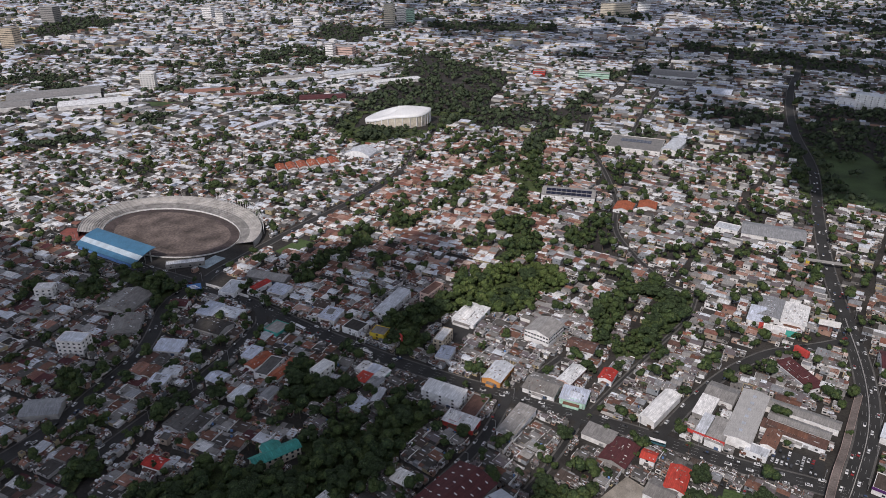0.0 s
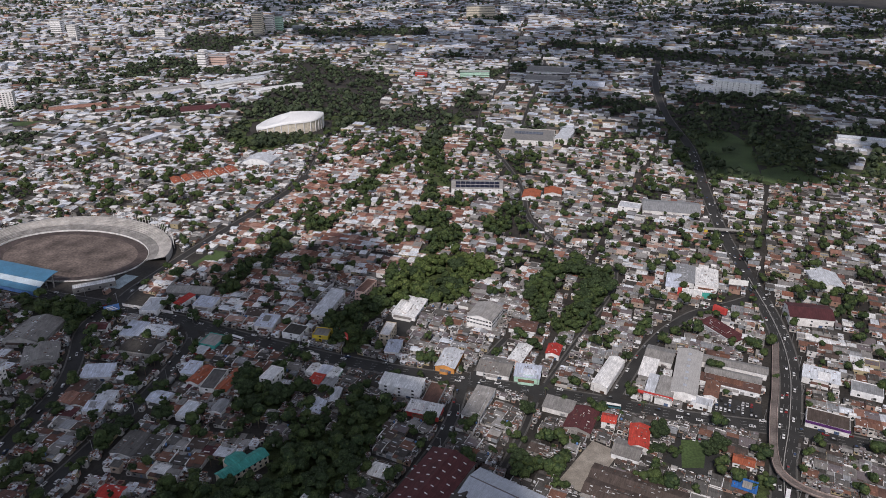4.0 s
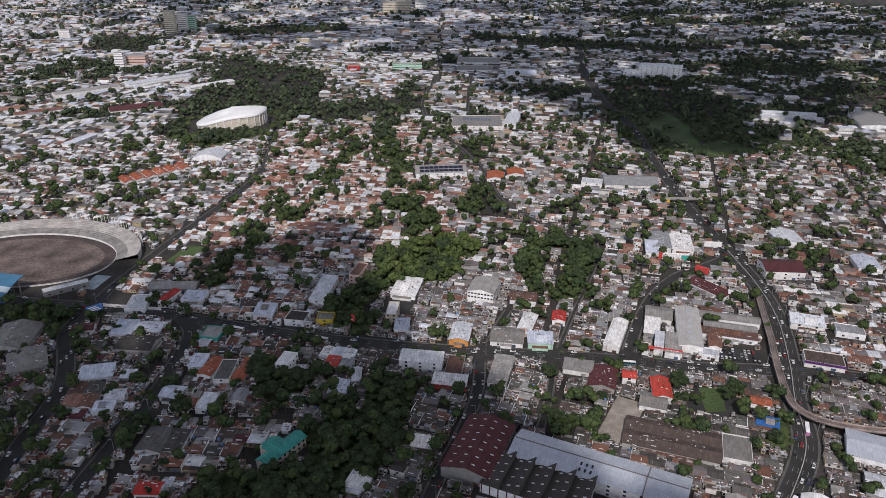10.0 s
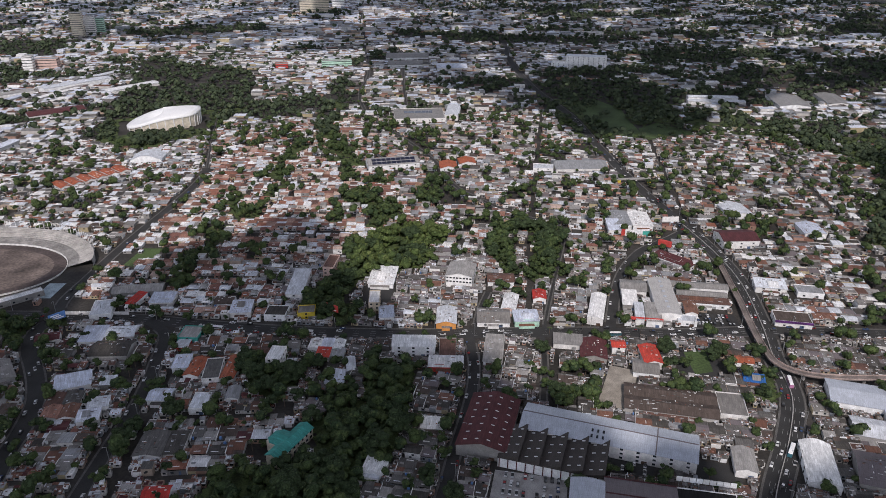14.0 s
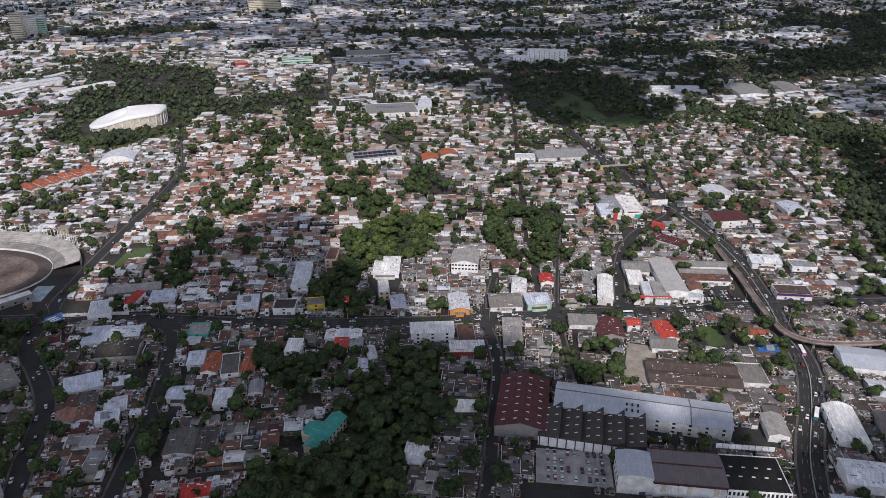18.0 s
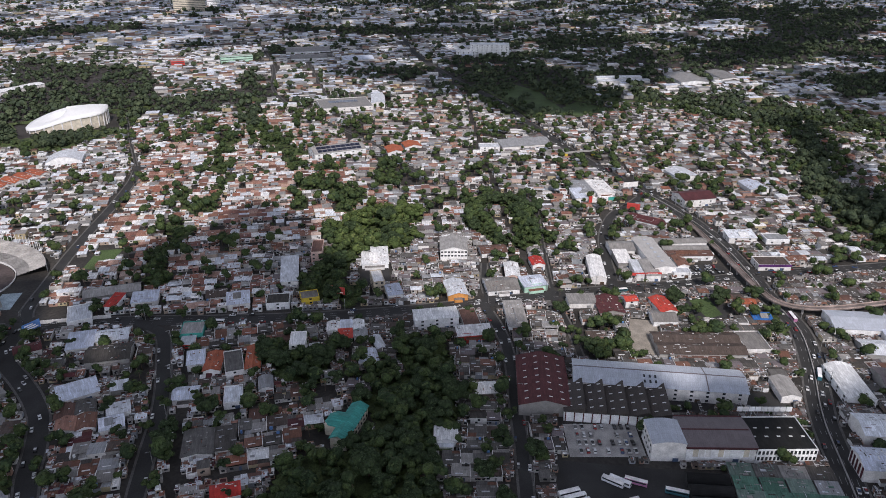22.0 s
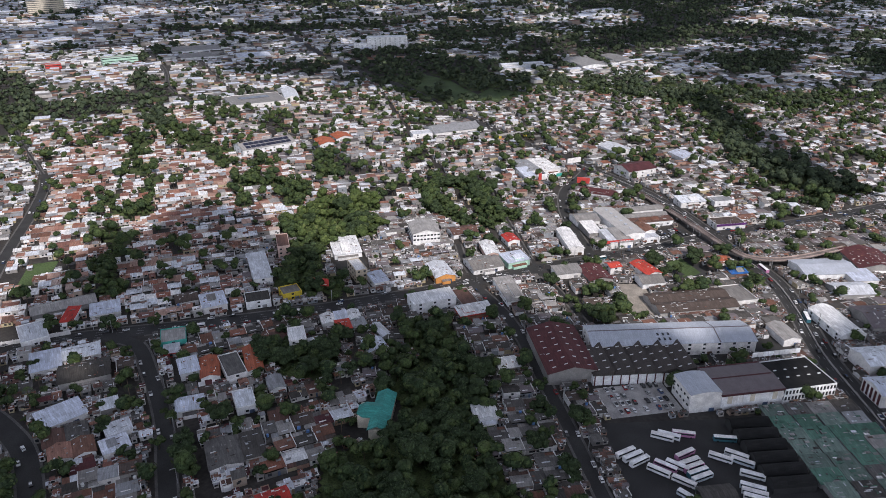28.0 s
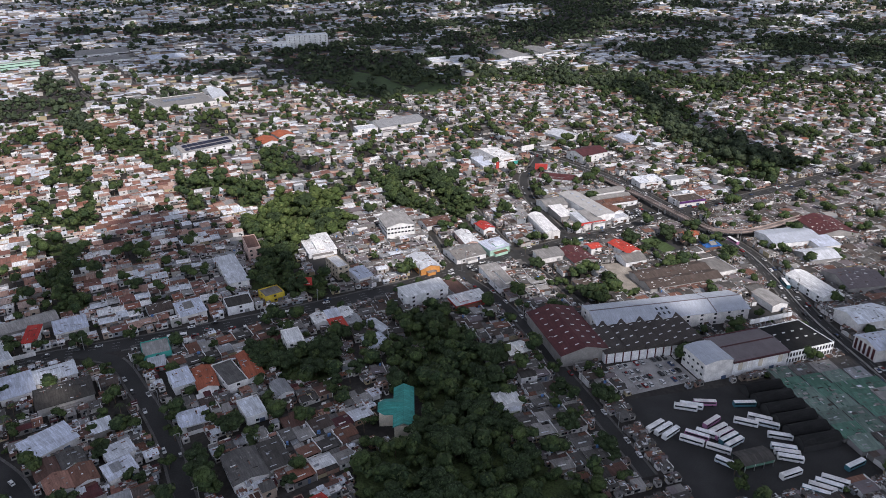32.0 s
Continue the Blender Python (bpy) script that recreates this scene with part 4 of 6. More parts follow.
# supermarket
market = building(206, 393, 17, 58, -33, 7.4, "gable", "market", "white", "supermarket hall with a long ribbed grey roof", windows=False, pitch=0.6)
for k in range(14):
    q = Geo()
    q.box(-8.9, 8.9, -27.5 + 4.2 * k, -27.3 + 4.2 * k, 7.0, 7.52, bottom=True)
    part("roof_rib", q, roof_mat("white"), market)
for k in range(6):
    q = Geo()
    q.box(-1.2, 1.2, -22 + 8.4 * k, -19.5 + 8.4 * k, 8.0, 9.1)
    part("roof_vent", q, roof_mat("silver"), market)
building(199, 421, 20, 19, -36, 6, "gable", "grey", "white", "supermarket hall with a ribbed grey roof", windows=False)
building(182, 405, 11, 22, -36, 6, "shed", "white", "grey", "shed with a white roof beside the supermarket", windows=False)
front = building(174, 384, 6, 23, -36, 6.5, "shed", "white", "white", "supermarket front wing with a bright white roof", windows=False)
wing = building(182, 378, 11, 25, -36, 6.5, "shed", "grey", "white", "supermarket front wing with a grey roof", windows=False)
fascia = thing("shop_fascia", 169, 374.5, -36, 0, "long red and white shop fascia over an entrance", "sign")
q = Geo()
q.box(-15, 15, -0.4, 0.4, 4.4, 6.6, bottom=True)
part("panel", q, wall_mat("red"), fascia)
for k in range(4):
    q = Geo()
    q.box(4 + 2.2 * k, 5.6 + 2.2 * k, -0.5, -0.4, 4.9, 6.0, bottom=True)
    part("logo_bar", q, wall_mat("white"), fascia)
for k in range(7):
    q = Geo()
    q.box(-14.8 + 4.85 * k, -14.3 + 4.85 * k, -0.2, 0.2, 0, 4.4)
    part("post", q, wall_mat("white"), fascia)
building(246, 397, 46, 10, -35, 6.5, "gable", "grey", "white", "long narrow shed with a grey metal roof")
building(238, 385, 38, 8, -36, 6.5, "gable", "grey", "white", "long shed with a grey roof beside the supermarket")
building(231, 377, 40, 9, -36, 5.4, "shed", "rust", "white", "white-walled shop row with a brown roof")
building(214, 372, 9, 18, -36, 6, "gable", "rust", "white", "shop with a patched rusty red roof")
building(201, 362, 14, 10, -36, 5.5, "flat", "white", "white", "white flat entrance block of the shop row")
building(142, 335, 12, 22, -28, 6.5, "gable", "red", "white", "house with a bright red metal roof and white walls")
building(130, 355, 9, 9, -30, 7, "gable", "red", "white", "tall white house with a red roof")
building(282, 541, 19, 36, -30, 6.5, "gable", "grey", "white", "department shop with a wide pale roof", pitch=0.5, windows=False)
building(299, 530, 19, 36, -30, 6.2, "gable", "white", "white", "department shop hall with a dirty white roof", pitch=0.5, windows=False)
building(266, 530, 12, 24, -30, 5.5, "shed", "blue", "white", "low store with a pale metal roof")
shop_front = building(276, 508, 26, 8, -24, 5.5, "flat", "white", "white", "low shop front with white and teal panels")
for px_, w_, c_ in ((-14, 3.5, "red"), (9, 8, "teal")):
    q = Geo()
    q.box(px_ - w_ / 2, px_ + w_ / 2, -4.6, -4.1, 0.5, 9 if c_ == "red" else 6.2, bottom=True)
    part("sign_panel", q, wall_mat(c_), shop_front)
cube = thing("red_billboard", 277, 470, -62, 0, "bright red billboard box on a post", "billboard")
q = Geo()
q.box(-6, 6, -1.5, 1.5, 4.5, 9.5, bottom=True)
part("panel", q, MAT["wall_red", "object"], cube)
q = Geo()
q.box(-0.4, 0.4, -0.4, 0.4, 0, 4.5)
part("post", q, METAL, cube)
for bx, by, bdeg, colour, lab in ((-222, 568, 20, "blue", "blue roadside billboard on a tall post"), (-35, 489, -60, "red", "red roadside billboard on a tall post")):
    sign = thing("billboard", bx, by, bdeg, 0, lab, "billboard")
    q = Geo()
    q.box(-6, 6, -0.3, 0.3, 6.5, 12, bottom=True)
    part("panel", q, wall_mat(colour), sign)
    for k in range(3):
        q = Geo()
        q.box(-4.5, 4.5 - 1.5 * k, -0.38, -0.3, 7.4 + 1.4 * k, 8.2 + 1.4 * k, bottom=True)
        part("writing_bar", q, wall_mat("white"), sign)
    q = Geo()
    q.box(-0.4, 0.4, -0.3, 0.5, 0, 6.5)
    part("post", q, METAL, sign)
board = thing("billboard", 314, 504, -25, 0, "large white roadside billboard on a steel post", "billboard")
q = Geo()
q.box(-8, 8, -0.4, 0.4, 9, 14, bottom=True)
part("panel", q, wall_mat("white"), board)
q = Geo()
q.box(-0.5, 0.5, -0.5, 0.5, 0, 9)
part("post", q, METAL, board)
footbridge = thing("footbridge", 372, 625, -20, 0, "yellow pedestrian bridge over the highway", "bridge")
q = Geo()
q.box(-19, 19, -1.5, 1.5, 5.4, 5.9, bottom=True)
part("deck", q, CONCRETE, footbridge)
for y in (-1.5, 1.4):
    q = Geo()
    q.box(-19, 19, y, y + 0.1, 5.9, 7.0, bottom=True)
    part("railing", q, wall_mat("grey"), footbridge)
for x in (-18, 18):
    q = Geo()
    q.box(x - 1.6, x + 1.6, -1.4, 1.4, 0, 5.4)
    part("pier", q, wall_mat("yellow"), footbridge)
# the house with the green roof above the creek
green = thing("green_roofed_house", -105.5, 355.5, 36, 0, "large house with a turquoise green metal roof among trees", "house")
q = Geo()
q.box(-15.5, 15.5, -4.5, 4.5, 0, 7.0)
q.box(-6, 6, 4.5, 12, 0, 7.0)
part("wall", q, wall_mat("cream"), green)
q = Geo()
q.gable(-15.5, 15.5, -4.5, 4.5, 7.05, 9.2, 0, 0.7)
q.solid([(-6.7, 0, 7.0), (6.7, 0, 7.0), (6.7, 9.4, 7.0), (3.6, 12.8, 7.0), (-3.6, 12.8, 7.0), (-6.7, 9.4, 7.0), (0, 0, 9.9), (0, 8.2, 9.9)],
        [(1, 2, 7, 6), (2, 3, 7), (3, 4, 7), (4, 5, 7), (5, 0, 6, 7)], [0] * 5)
part("roof", q, roof_mat("teal"), green, "turquoise hipped metal roof")
for r in range(2):
    for k in range(8):
        pane(green, -13.2 + 3.8 * k, -4.5, 2.0 + 3.3 * r, 1.6, 1.6, 0)
    for k in range(2):
        pane(green, 15.5, -2 + 4 * k, 2.0 + 3.3 * r, 1.4, 1.6, 90)
mark_rect(-107, 358, 33, 20, 36, BUILT)
# far halls
solar_hall = building(150, 808, 62, 30, -14, 7.5, "gable", "grey", "white", "hall with a grey roof that carries solar panels")
for r in range(2):
    for k in range(9):
        q = Geo()
        y = (-11 if r == 0 else -4.5)
        z0 = 7.5 + 4.4 * (1 - abs(y - 2.0) / 15.0)
        z1 = 7.5 + 4.4 * (1 - abs(y + 2.6) / 15.0)
        x = -26 + 5.9 * k
        q.solid([(x, y - 2, z0 + 0.0), (x + 5.4, y - 2, z0), (x + 5.4, y + 2.6, z1), (x, y + 2.6, z1), (x, y - 2, z0 + 0.2), (x + 5.4, y - 2, z0 + 0.2), (x + 5.4, y + 2.6, z1 + 0.2), (x, y + 2.6, z1 + 0.2)],
                [(4, 5, 6, 7), (0, 1, 5, 4), (1, 2, 6, 5), (2, 3, 7, 6), (3, 0, 4, 7)], [0] * 5)
        part("solar_panel", q, SOLAR, solar_hall)
building(208, 772, 20, 26, -24, 5, "gable", "orange", "white", "school hall with an orange-red roof")
building(236, 776, 20, 22, -20, 5, "gable", "orange", "white", "school hall with a bright red roof")
building(306, 712, 24, 18, -34, 7, "flat", "white", "white", "white shop block with a flat roof")
building(350, 700, 62, 34, -24, 6, "gable", "grey", "white", "large warehouse with a dull grey roof")
grid_hall = building(276, 1003, 75, 62, -22, 8, "flat", "grey", "white", "large depot with a grey gridded roof and solar panels")
for r in range(2):
    for k in range(8):
        q = Geo()
        q.box(-22 + 5.4 * k, -17 + 5.4 * k, 4 + 7 * r, 9.5 + 7 * r, 7.45, 7.75)
        part("solar_panel", q, SOLAR, grid_hall)
building(330, 995, 20, 60, -32, 8, "gable", "white", "white", "shed with a whitish gable roof")
building(-114, 968, 38, 30, -20, 6, "arch", "white", "white", "sports hall with a rounded white roof")
for k in range(6):
    building(-214 + 13 * k, 906 + 6.0 * k, 11.5, 25, 22, 5, "gable", "orange", "white", "house with an orange clay tile roof in a row")
building(745, 1215, 80, 26, -40, 24, "flat", "white", "white", "white hospital block with rows of windows")
building(700, 1235, 40, 30, -40, 12, "flat", "white", "white", "low white block beside the hospital")
tower = building(-546, 1345, 26, 18, 5, 34, "flat", "white", "white", "white ten-storey apartment block", windows=False)
windows_on(tower, 26, 18, 33, 10, 5.2, 2.6, 1.5)
for x, y, w, d, h, wall, lab in ((-151, 2110, 26, 22, 62, "cream", "tall cream office block in the town"), (-120, 2150, 22, 22, 48, "white", "tall white office block in the town"), (-96, 2175, 20, 22, 40, "mint", "pale green glass office block"),
                                 (-1041, 1790, 40, 24, 46, "tan", "tan high-rise apartment block"), (-1114, 2140, 44, 30, 50, "grey", "dark grey glass office block in the town"), (-626, 2120, 24, 20, 40, "white", "white high-rise apartment block"),
                                 (-232, 1690, 60, 24, 22, "pink", "long reddish apartment block"), (-255, 1670, 18, 18, 32, "white", "white block beside a reddish one"), (530, 2330, 90, 30, 40, "cream", "large cream block on the hill in the old town"),
                                 (-400, 2080, 26, 20, 30, "white", "white high-rise block in the town"), (-700, 2250, 30, 20, 36, "white", "white high-rise apartment block"), (640, 2420, 40, 26, 30, "white", "white office block in the old town"),
                                 (194, 1475, 24, 16, 12, "red", "shop with a red front wall"), (300, 1450, 60, 18, 14, "mint", "pale green office block in the town"), (1000, 1530, 50, 22, 14, "white", "white office block in the far town")):
    b = building(x, y, w, d, -15, h, "flat", "grey", wall, lab, windows=False)
    floors = max(2, round(h / 5))
    for k in range(floors):
        q = Geo()
        z = h / floors * (k + 0.45)
        q.box(-w / 2 - 0.06, w / 2 + 0.06, -d / 2 - 0.06, d / 2 + 0.06, z, z + 1.2, bottom=True)
        part("window_band", q, GLASS, b)
for x, y, w, d, deg, roof, lab in ((-696, 1290, 150, 60, 25, "grey", "very large warehouse with grey roofs"), (-600, 1230, 110, 40, 22, "white", "large warehouse with pale roofs"), (-760, 1200, 120, 46, 24, "grey", "large warehouse with grey ribbed roofs"),
                                   (-430, 1330, 90, 26, 15, "terracotta", "long school hall with red roofs"), (-360, 1300, 70, 20, 15, "terracotta", "school hall with a red roof"), (-215, 1280, 80, 36, 10, "maroon", "warehouse with a dark red roof"),
                                   (-90, 1420, 90, 24, 25, "white", "long warehouse with a white roof"), (-180, 1480, 120, 24, 25, "white", "long warehouse with a white roof"), (-300, 1430, 110, 22, 22, "grey", "long warehouse with grey roofs"),
                                   (430, 1400, 70, 50, -25, "grey", "large workshop with a grey roof"), (470, 1480, 90, 60, -25, "grey", "market hall with a pale arched roof"), (500, 1330, 60, 50, -25, "blue", "workshop with a pale blue roof"),
                                   (850, 815, 50, 80, -33, "grey", "long warehouse with grey roofs"), (925, 792, 34, 76, -33, "grey", "warehouse with white roofs"), (745, 868, 90, 16, -32, "white", "long low shed with a white roof and blue wall"), (762, 893, 80, 16, -32, "white", "long low shed with a white roof"),
                                   (1500, 1180, 90, 30, -50, "white", "pale warehouse on the far slope"), (1700, 820, 60, 30, -60, "rust", "reddish block on the far slope")):
    building(x, y, w, d, deg, 7 if w < 100 else 9, "gable", roof, "white", lab, windows=False, pitch=0.5)

for n_, (x, y, w, deg) in enumerate(((-212, 1422, 91, 43), (-172, 1474, 85, 52), (-126, 1564, 68, 40), (-284, 1408, 93, 52), (-328, 1433, 55, 41), (-446, 1460, 46, 20), (-630, 1544, 52, 26), (-663, 1359, 53, 50), (-583, 1309, 61, 32), (-514, 1194, 47, 45), (-571, 1140, 44, 6), (-282, 1108, 55, 55))):
    roof = ("white", "grey", "white", "blue")[n_ % 4]
    building(x, y, w, (13, 18, 15)[n_ % 3], deg, 6, "gable", roof, "white", "long narrow warehouse with a %s metal roof" % {"white": "dirty white", "grey": "grey", "blue": "pale bluish"}[roof], windows=False, pitch=0.5)

# ---- arena with the white curved roof ----
arena = thing("arena", -72, 1136, -6, 0, "arena with a sweeping white curved roof among trees", "arena")
NA = 56
rim = []
for k in range(NA):
    a = 2 * math.pi * k / NA
    r = 1 - 0.10 * math.cos(2 * a + 0.5) ** 2
    x, y = 54 * math.cos(a) * r, 34 * math.sin(a) * r
    rim.append((x, y, 16 + 0.15 * x + 2.0 * math.cos(x / 16)))
q = Geo()
q.v = [(x, y, z) for x, y, z in rim] + [(x * 0.985, y * 0.985, 0) for x, y, z in rim]
q.f = [(k, NA + k, NA + (k + 1) % NA, (k + 1) % NA) for k in range(NA)]
q.m = [0] * NA
part("wall", q, wall_mat("cream"), arena, smooth=True)
q = Geo()
rings = 7
for i in range(rings + 1):
    s = i / rings
    for x, y, z in rim:
        q.v.append((x * (1.03 * s), y * (1.03 * s), z + 5.0 * (1 - s * s)))
for i in range(rings):
    for k in range(NA):
        j = (k + 1) % NA
        q.f.append((i * NA + k, (i + 1) * NA + k, (i + 1) * NA + j, i * NA + j))
        q.m.append(0)
k0 = rings * NA
low = len(q.v)
q.v += [(x, y, z - 3.2) for x, y, z in q.v[k0:k0 + NA]]
for k in range(NA):
    j = (k + 1) % NA
    q.f.append((k0 + k, low + k, low + j, k0 + j))
    q.m.append(0)
part("roof", q, surface("arena_roof_paint", [grey(0.78)], "object", 0.5, 0, 0.06, 0.05, 2.0, 20.0, 0), arena, smooth=True)
for k in range(0, NA, 2):
    x, y, z = rim[k]
    q = Geo()
    q.box(-0.6, 0.6, -0.6, 0.6, 0, z - 1)
    c = part("column", q, wall_mat("white"), arena)
    c.matrix_basis = pose(x * 1.012, y * 1.012, 0, 0, 0, math.degrees(math.atan2(y, x)))
mark_rect(-72, 1136, 116, 72, -6, BUILT, 6)

# ---- stadium ----
SX, SY, SDEG = -291, 707, -29
stadium = thing("stadium", SX, SY, SDEG, 0, "oval stadium with pale concrete stands and a blue grandstand roof", "stadium")
q = Geo()
N = 72
q.v = [(0, 0, 0.1)] + [(82 * math.cos(2 * math.pi * k / N), 55 * math.sin(2 * math.pi * k / N), 0.1) for k in range(N)]
q.f = [(0, 1 + k, 1 + (k + 1) % N) for k in range(N)]
q.m = [0] * N
part("field", q, DIRT, stadium, "bare brown dirt field with wheel tracks")
# ring of darker dirt round the edge of the field
q = Geo()
for k in range(N):
    a, b = 2 * math.pi * k / N, 2 * math.pi * (k + 1) / N
    q.quad([(r_ * u * math.cos(t_), r_ * v * math.sin(t_), 0.104) for u, v, r_, t_ in ((82, 55, 0.86 + 0.015 * math.sin(3 * a), a), (82, 55, 0.995, a), (82, 55, 0.995, b), (82, 55, 0.86 + 0.015 * math.sin(3 * b), b))])
part("track", q, surface("darker_dirt", [(0.072, 0.055, 0.052)], "object", 0.95, 0, 0.4, 0.3, 2.0, 14.0, 0.2), stadium, "darker running track of dirt")


def oval(a, b, k, n=N):
    t = 2 * math.pi * k / n
    return a * math.cos(t), b * math.sin(t)


GAP = [k for k in range(N) if 45 <= k or k < 2]
q, low_tiers = Geo(), Geo()
TIERS = 9
for i in range(TIERS):
    # the lowest four tiers take the darker concrete
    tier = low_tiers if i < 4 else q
    a0, b0, a1, b1 = 84 + 2.3 * i, 56 + 2.7 * i, 84 + 2.3 * (i + 1), 56 + 2.7 * (i + 1)
    za, zb = (1.4 + 0.6 * (i - 1) if i else 0.0), 1.4 + 0.6 * i
    for k in range(N):
        if k in GAP:
            continue
        (xa, ya), (xb, yb), (xc, yc), (xd, yd) = oval(a0, b0, k), oval(a0, b0, k + 1), oval(a1, b1, k + 1), oval(a1, b1, k)
        tier.quad([(xa, ya, za), (xb, yb, za), (xb, yb, zb), (xa, ya, zb)][::-1])
        tier.quad([(xa, ya, zb), (xb, yb, zb), (xc, yc, zb), (xd, yd, zb)])
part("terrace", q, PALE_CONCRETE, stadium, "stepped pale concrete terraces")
part("lower_terrace", low_tiers, DARKER_CONCRETE, stadium, "darker grey lower terraces")
q = Geo()
for k in range(N):
    if k in GAP:
        continue
    (xa, ya), (xb, yb) = oval(104.7, 80.3, k), oval(104.7, 80.3, k + 1)
    (xc, yc), (xd, yd) = oval(105.3, 80.9, k + 1), oval(105.3, 80.9, k)
    q.quad([(xd, yd, 0), (xc, yc, 0), (xc, yc, 7.2), (xd, yd, 7.2)])
    q.quad([(xa, ya, 6), (xb, yb, 6), (xb, yb, 7.2), (xa, ya, 7.2)][::-1])
    q.quad([(xa, ya, 7.2), (xb, yb, 7.2), (xc, yc, 7.2), (xd, yd, 7.2)])
part("outer_wall", q, CONCRETE, stadium)
q = Geo()
for k in range(N):
    (xa, ya), (xb, yb), (xc, yc), (xd, yd) = oval(83, 55.5, k), oval(83, 55.5, k + 1), oval(83.5, 56, k + 1), oval(83.5, 56, k)
    q.quad([(xa, ya, 0), (xb, yb, 0), (xb, yb, 1.5), (xa, ya, 1.5)][::-1])
    q.quad([(xa, ya, 1.5), (xb, yb, 1.5), (xc, yc, 1.5), (xd, yd, 1.5)])
part("field_wall", q, wall_mat("white"), stadium)
stand = thing("grandstand_roof", -327, 653, -31, 0, "curved blue and white metal grandstand roof on steel columns", "grandstand")
for c, (t0, t1) in (("blue", (0, 6)), ("white", (6, 8)), ("blue", (8, 10))):
    q = Geo()
    for k in range(t0, t1):
        ya, yb = 13 - 2.7 * k, 13 - 2.7 * (k + 1)
        za, zb = 13.5 - 0.085 * k * k, 13.5 - 0.085 * (k + 1) ** 2
        q.solid([(-45, yb, zb), (45, yb, zb), (45, ya, za), (-45, ya, za), (-45, yb, zb - 0.4), (45, yb, zb - 0.4), (45, ya, za - 0.4), (-45, ya, za - 0.4)],
                [(0, 1, 2, 3), (7, 6, 5, 4), (4, 5, 1, 0), (5, 6, 2, 1), (6, 7, 3, 2), (7, 4, 0, 3)], [0] * 6)
    m = surface("grandstand_" + c, [(0.05, 0.155, 0.26)] if c == "blue" else [(0.42, 0.50, 0.56)], "object", 0.5, 0, 0.15, 0.1, 1.0, 8.0, 0)
    part("roof_sheeting", q, m, stand)
for k in range(10):
    for y, z in ((-12, 5.8), (6, 12.6)):
        q = Geo()
        q.box(-0.5, 0.5, -0.5, 0.5, 0, z)
        part("column", q, METAL, stand).matrix_basis = pose(-44 + 9.8 * k, y, 0)
q = Geo()
q.box(-44, 44, -12.6, -12.2, 0, 4.5)
part("back_wall", q, wall_mat("blue"), stand)
for k in range(26):
    a = radians(50 + 2.6 * k)
    mast = thing("mast", SX, SY, 0, 0, "thin pale mast on the stadium's rim", "mast", "masts on the stadium rim")
    x, y = 107 * math.cos(a - 0.3), 83 * math.sin(a - 0.3)
    c, s = math.cos(radians(SDEG)), math.sin(radians(SDEG))
    mast.matrix_basis = pose(SX + c * x - s * y, SY + s * x + c * y, 0)
    q = Geo()
    q.box(-0.16, 0.16, -0.16, 0.16, 0, 14)
    part("pole", q, wall_mat("white"), mast)
    q = Geo()
    q.box(-0.5, 0.5, -0.18, 0.18, 13.2, 14.0)
    part("head", q, METAL, mast)
ca, sa = math.cos(radians(SDEG)), math.sin(radians(SDEG))
plan[((((px - SX) * ca + (py - SY) * sa) / 109) ** 2 + ((-(px - SX) * sa + (py - SY) * ca) / 85) ** 2) < 1] = BUILT
mark_rect(-327, 653, 92, 34, -31, BUILT, 2)
mark_rect(-215, 600, 40, 22, -29, OPEN)
building(-250, 628, 36, 9, 15, 6, "flat", "white", "grey", "white pavilion with a shaded front beside the stadium", mark=False)
q = Geo()
q.box(-13, 13, -7, 7, 0, 0.07)
tagged(part("paved_court", q, surface("pale_court_paint", [(0.34, 0.42, 0.46)], "object", 0.8)), "pale bluish paved court beside the stadium", "court", kind="structure").matrix_basis = pose(-228, 636, 0, 0, 0, 62)
mark_rect(-228, 636, 26, 14, 62, OPEN)
lawn_parts = (("lawn", [(539, 985), (592, 985), (586, 910), (558, 862), (517, 778), (468, 772), (470, 817), (498, 891)], "dull green golf course lawn among dark trees"),
              ("lawn", [(533, 807), (580, 822), (592, 747), (540, 750), (508, 762)], "sunlit light green lawn beside the golf course"),
              ("lawn", [(1081, 777), (1109, 761), (1014, 704), (1004, 720)], "sunlit yellow-green slope between woods"),
              ("lawn", [(-62, 1240), (-40, 1262), (-4, 1240), (-30, 1216)], "small clearing in the arena park"),
              ("lawn", [(-535, 1262), (-520, 1235), (-455, 1235), (-440, 1262)], "green playing field"),
              ("lawn", [(170, 332), (186, 328), (171, 305), (158, 308)], "small green playing field beside a walled car park"),
              ("lawn", [(-150, 690), (-170, 660), (-158, 648), (-132, 680)], "small green lawn beside the stadium road"))
for n_, poly, lab in lawn_parts:
    q = Geo()
    q.quad([(x, y, 0.10 if "sunlit" in lab else 0.07) for x, y in poly])
    if q.mesh("tmp", []).polygons[0].normal.z < 0:
        q.f = [f[::-1] for f in q.f]
    tagged(part(n_, q, LAWN), lab, "lawn", kind="structure")
    mark_poly(poly, OPEN)
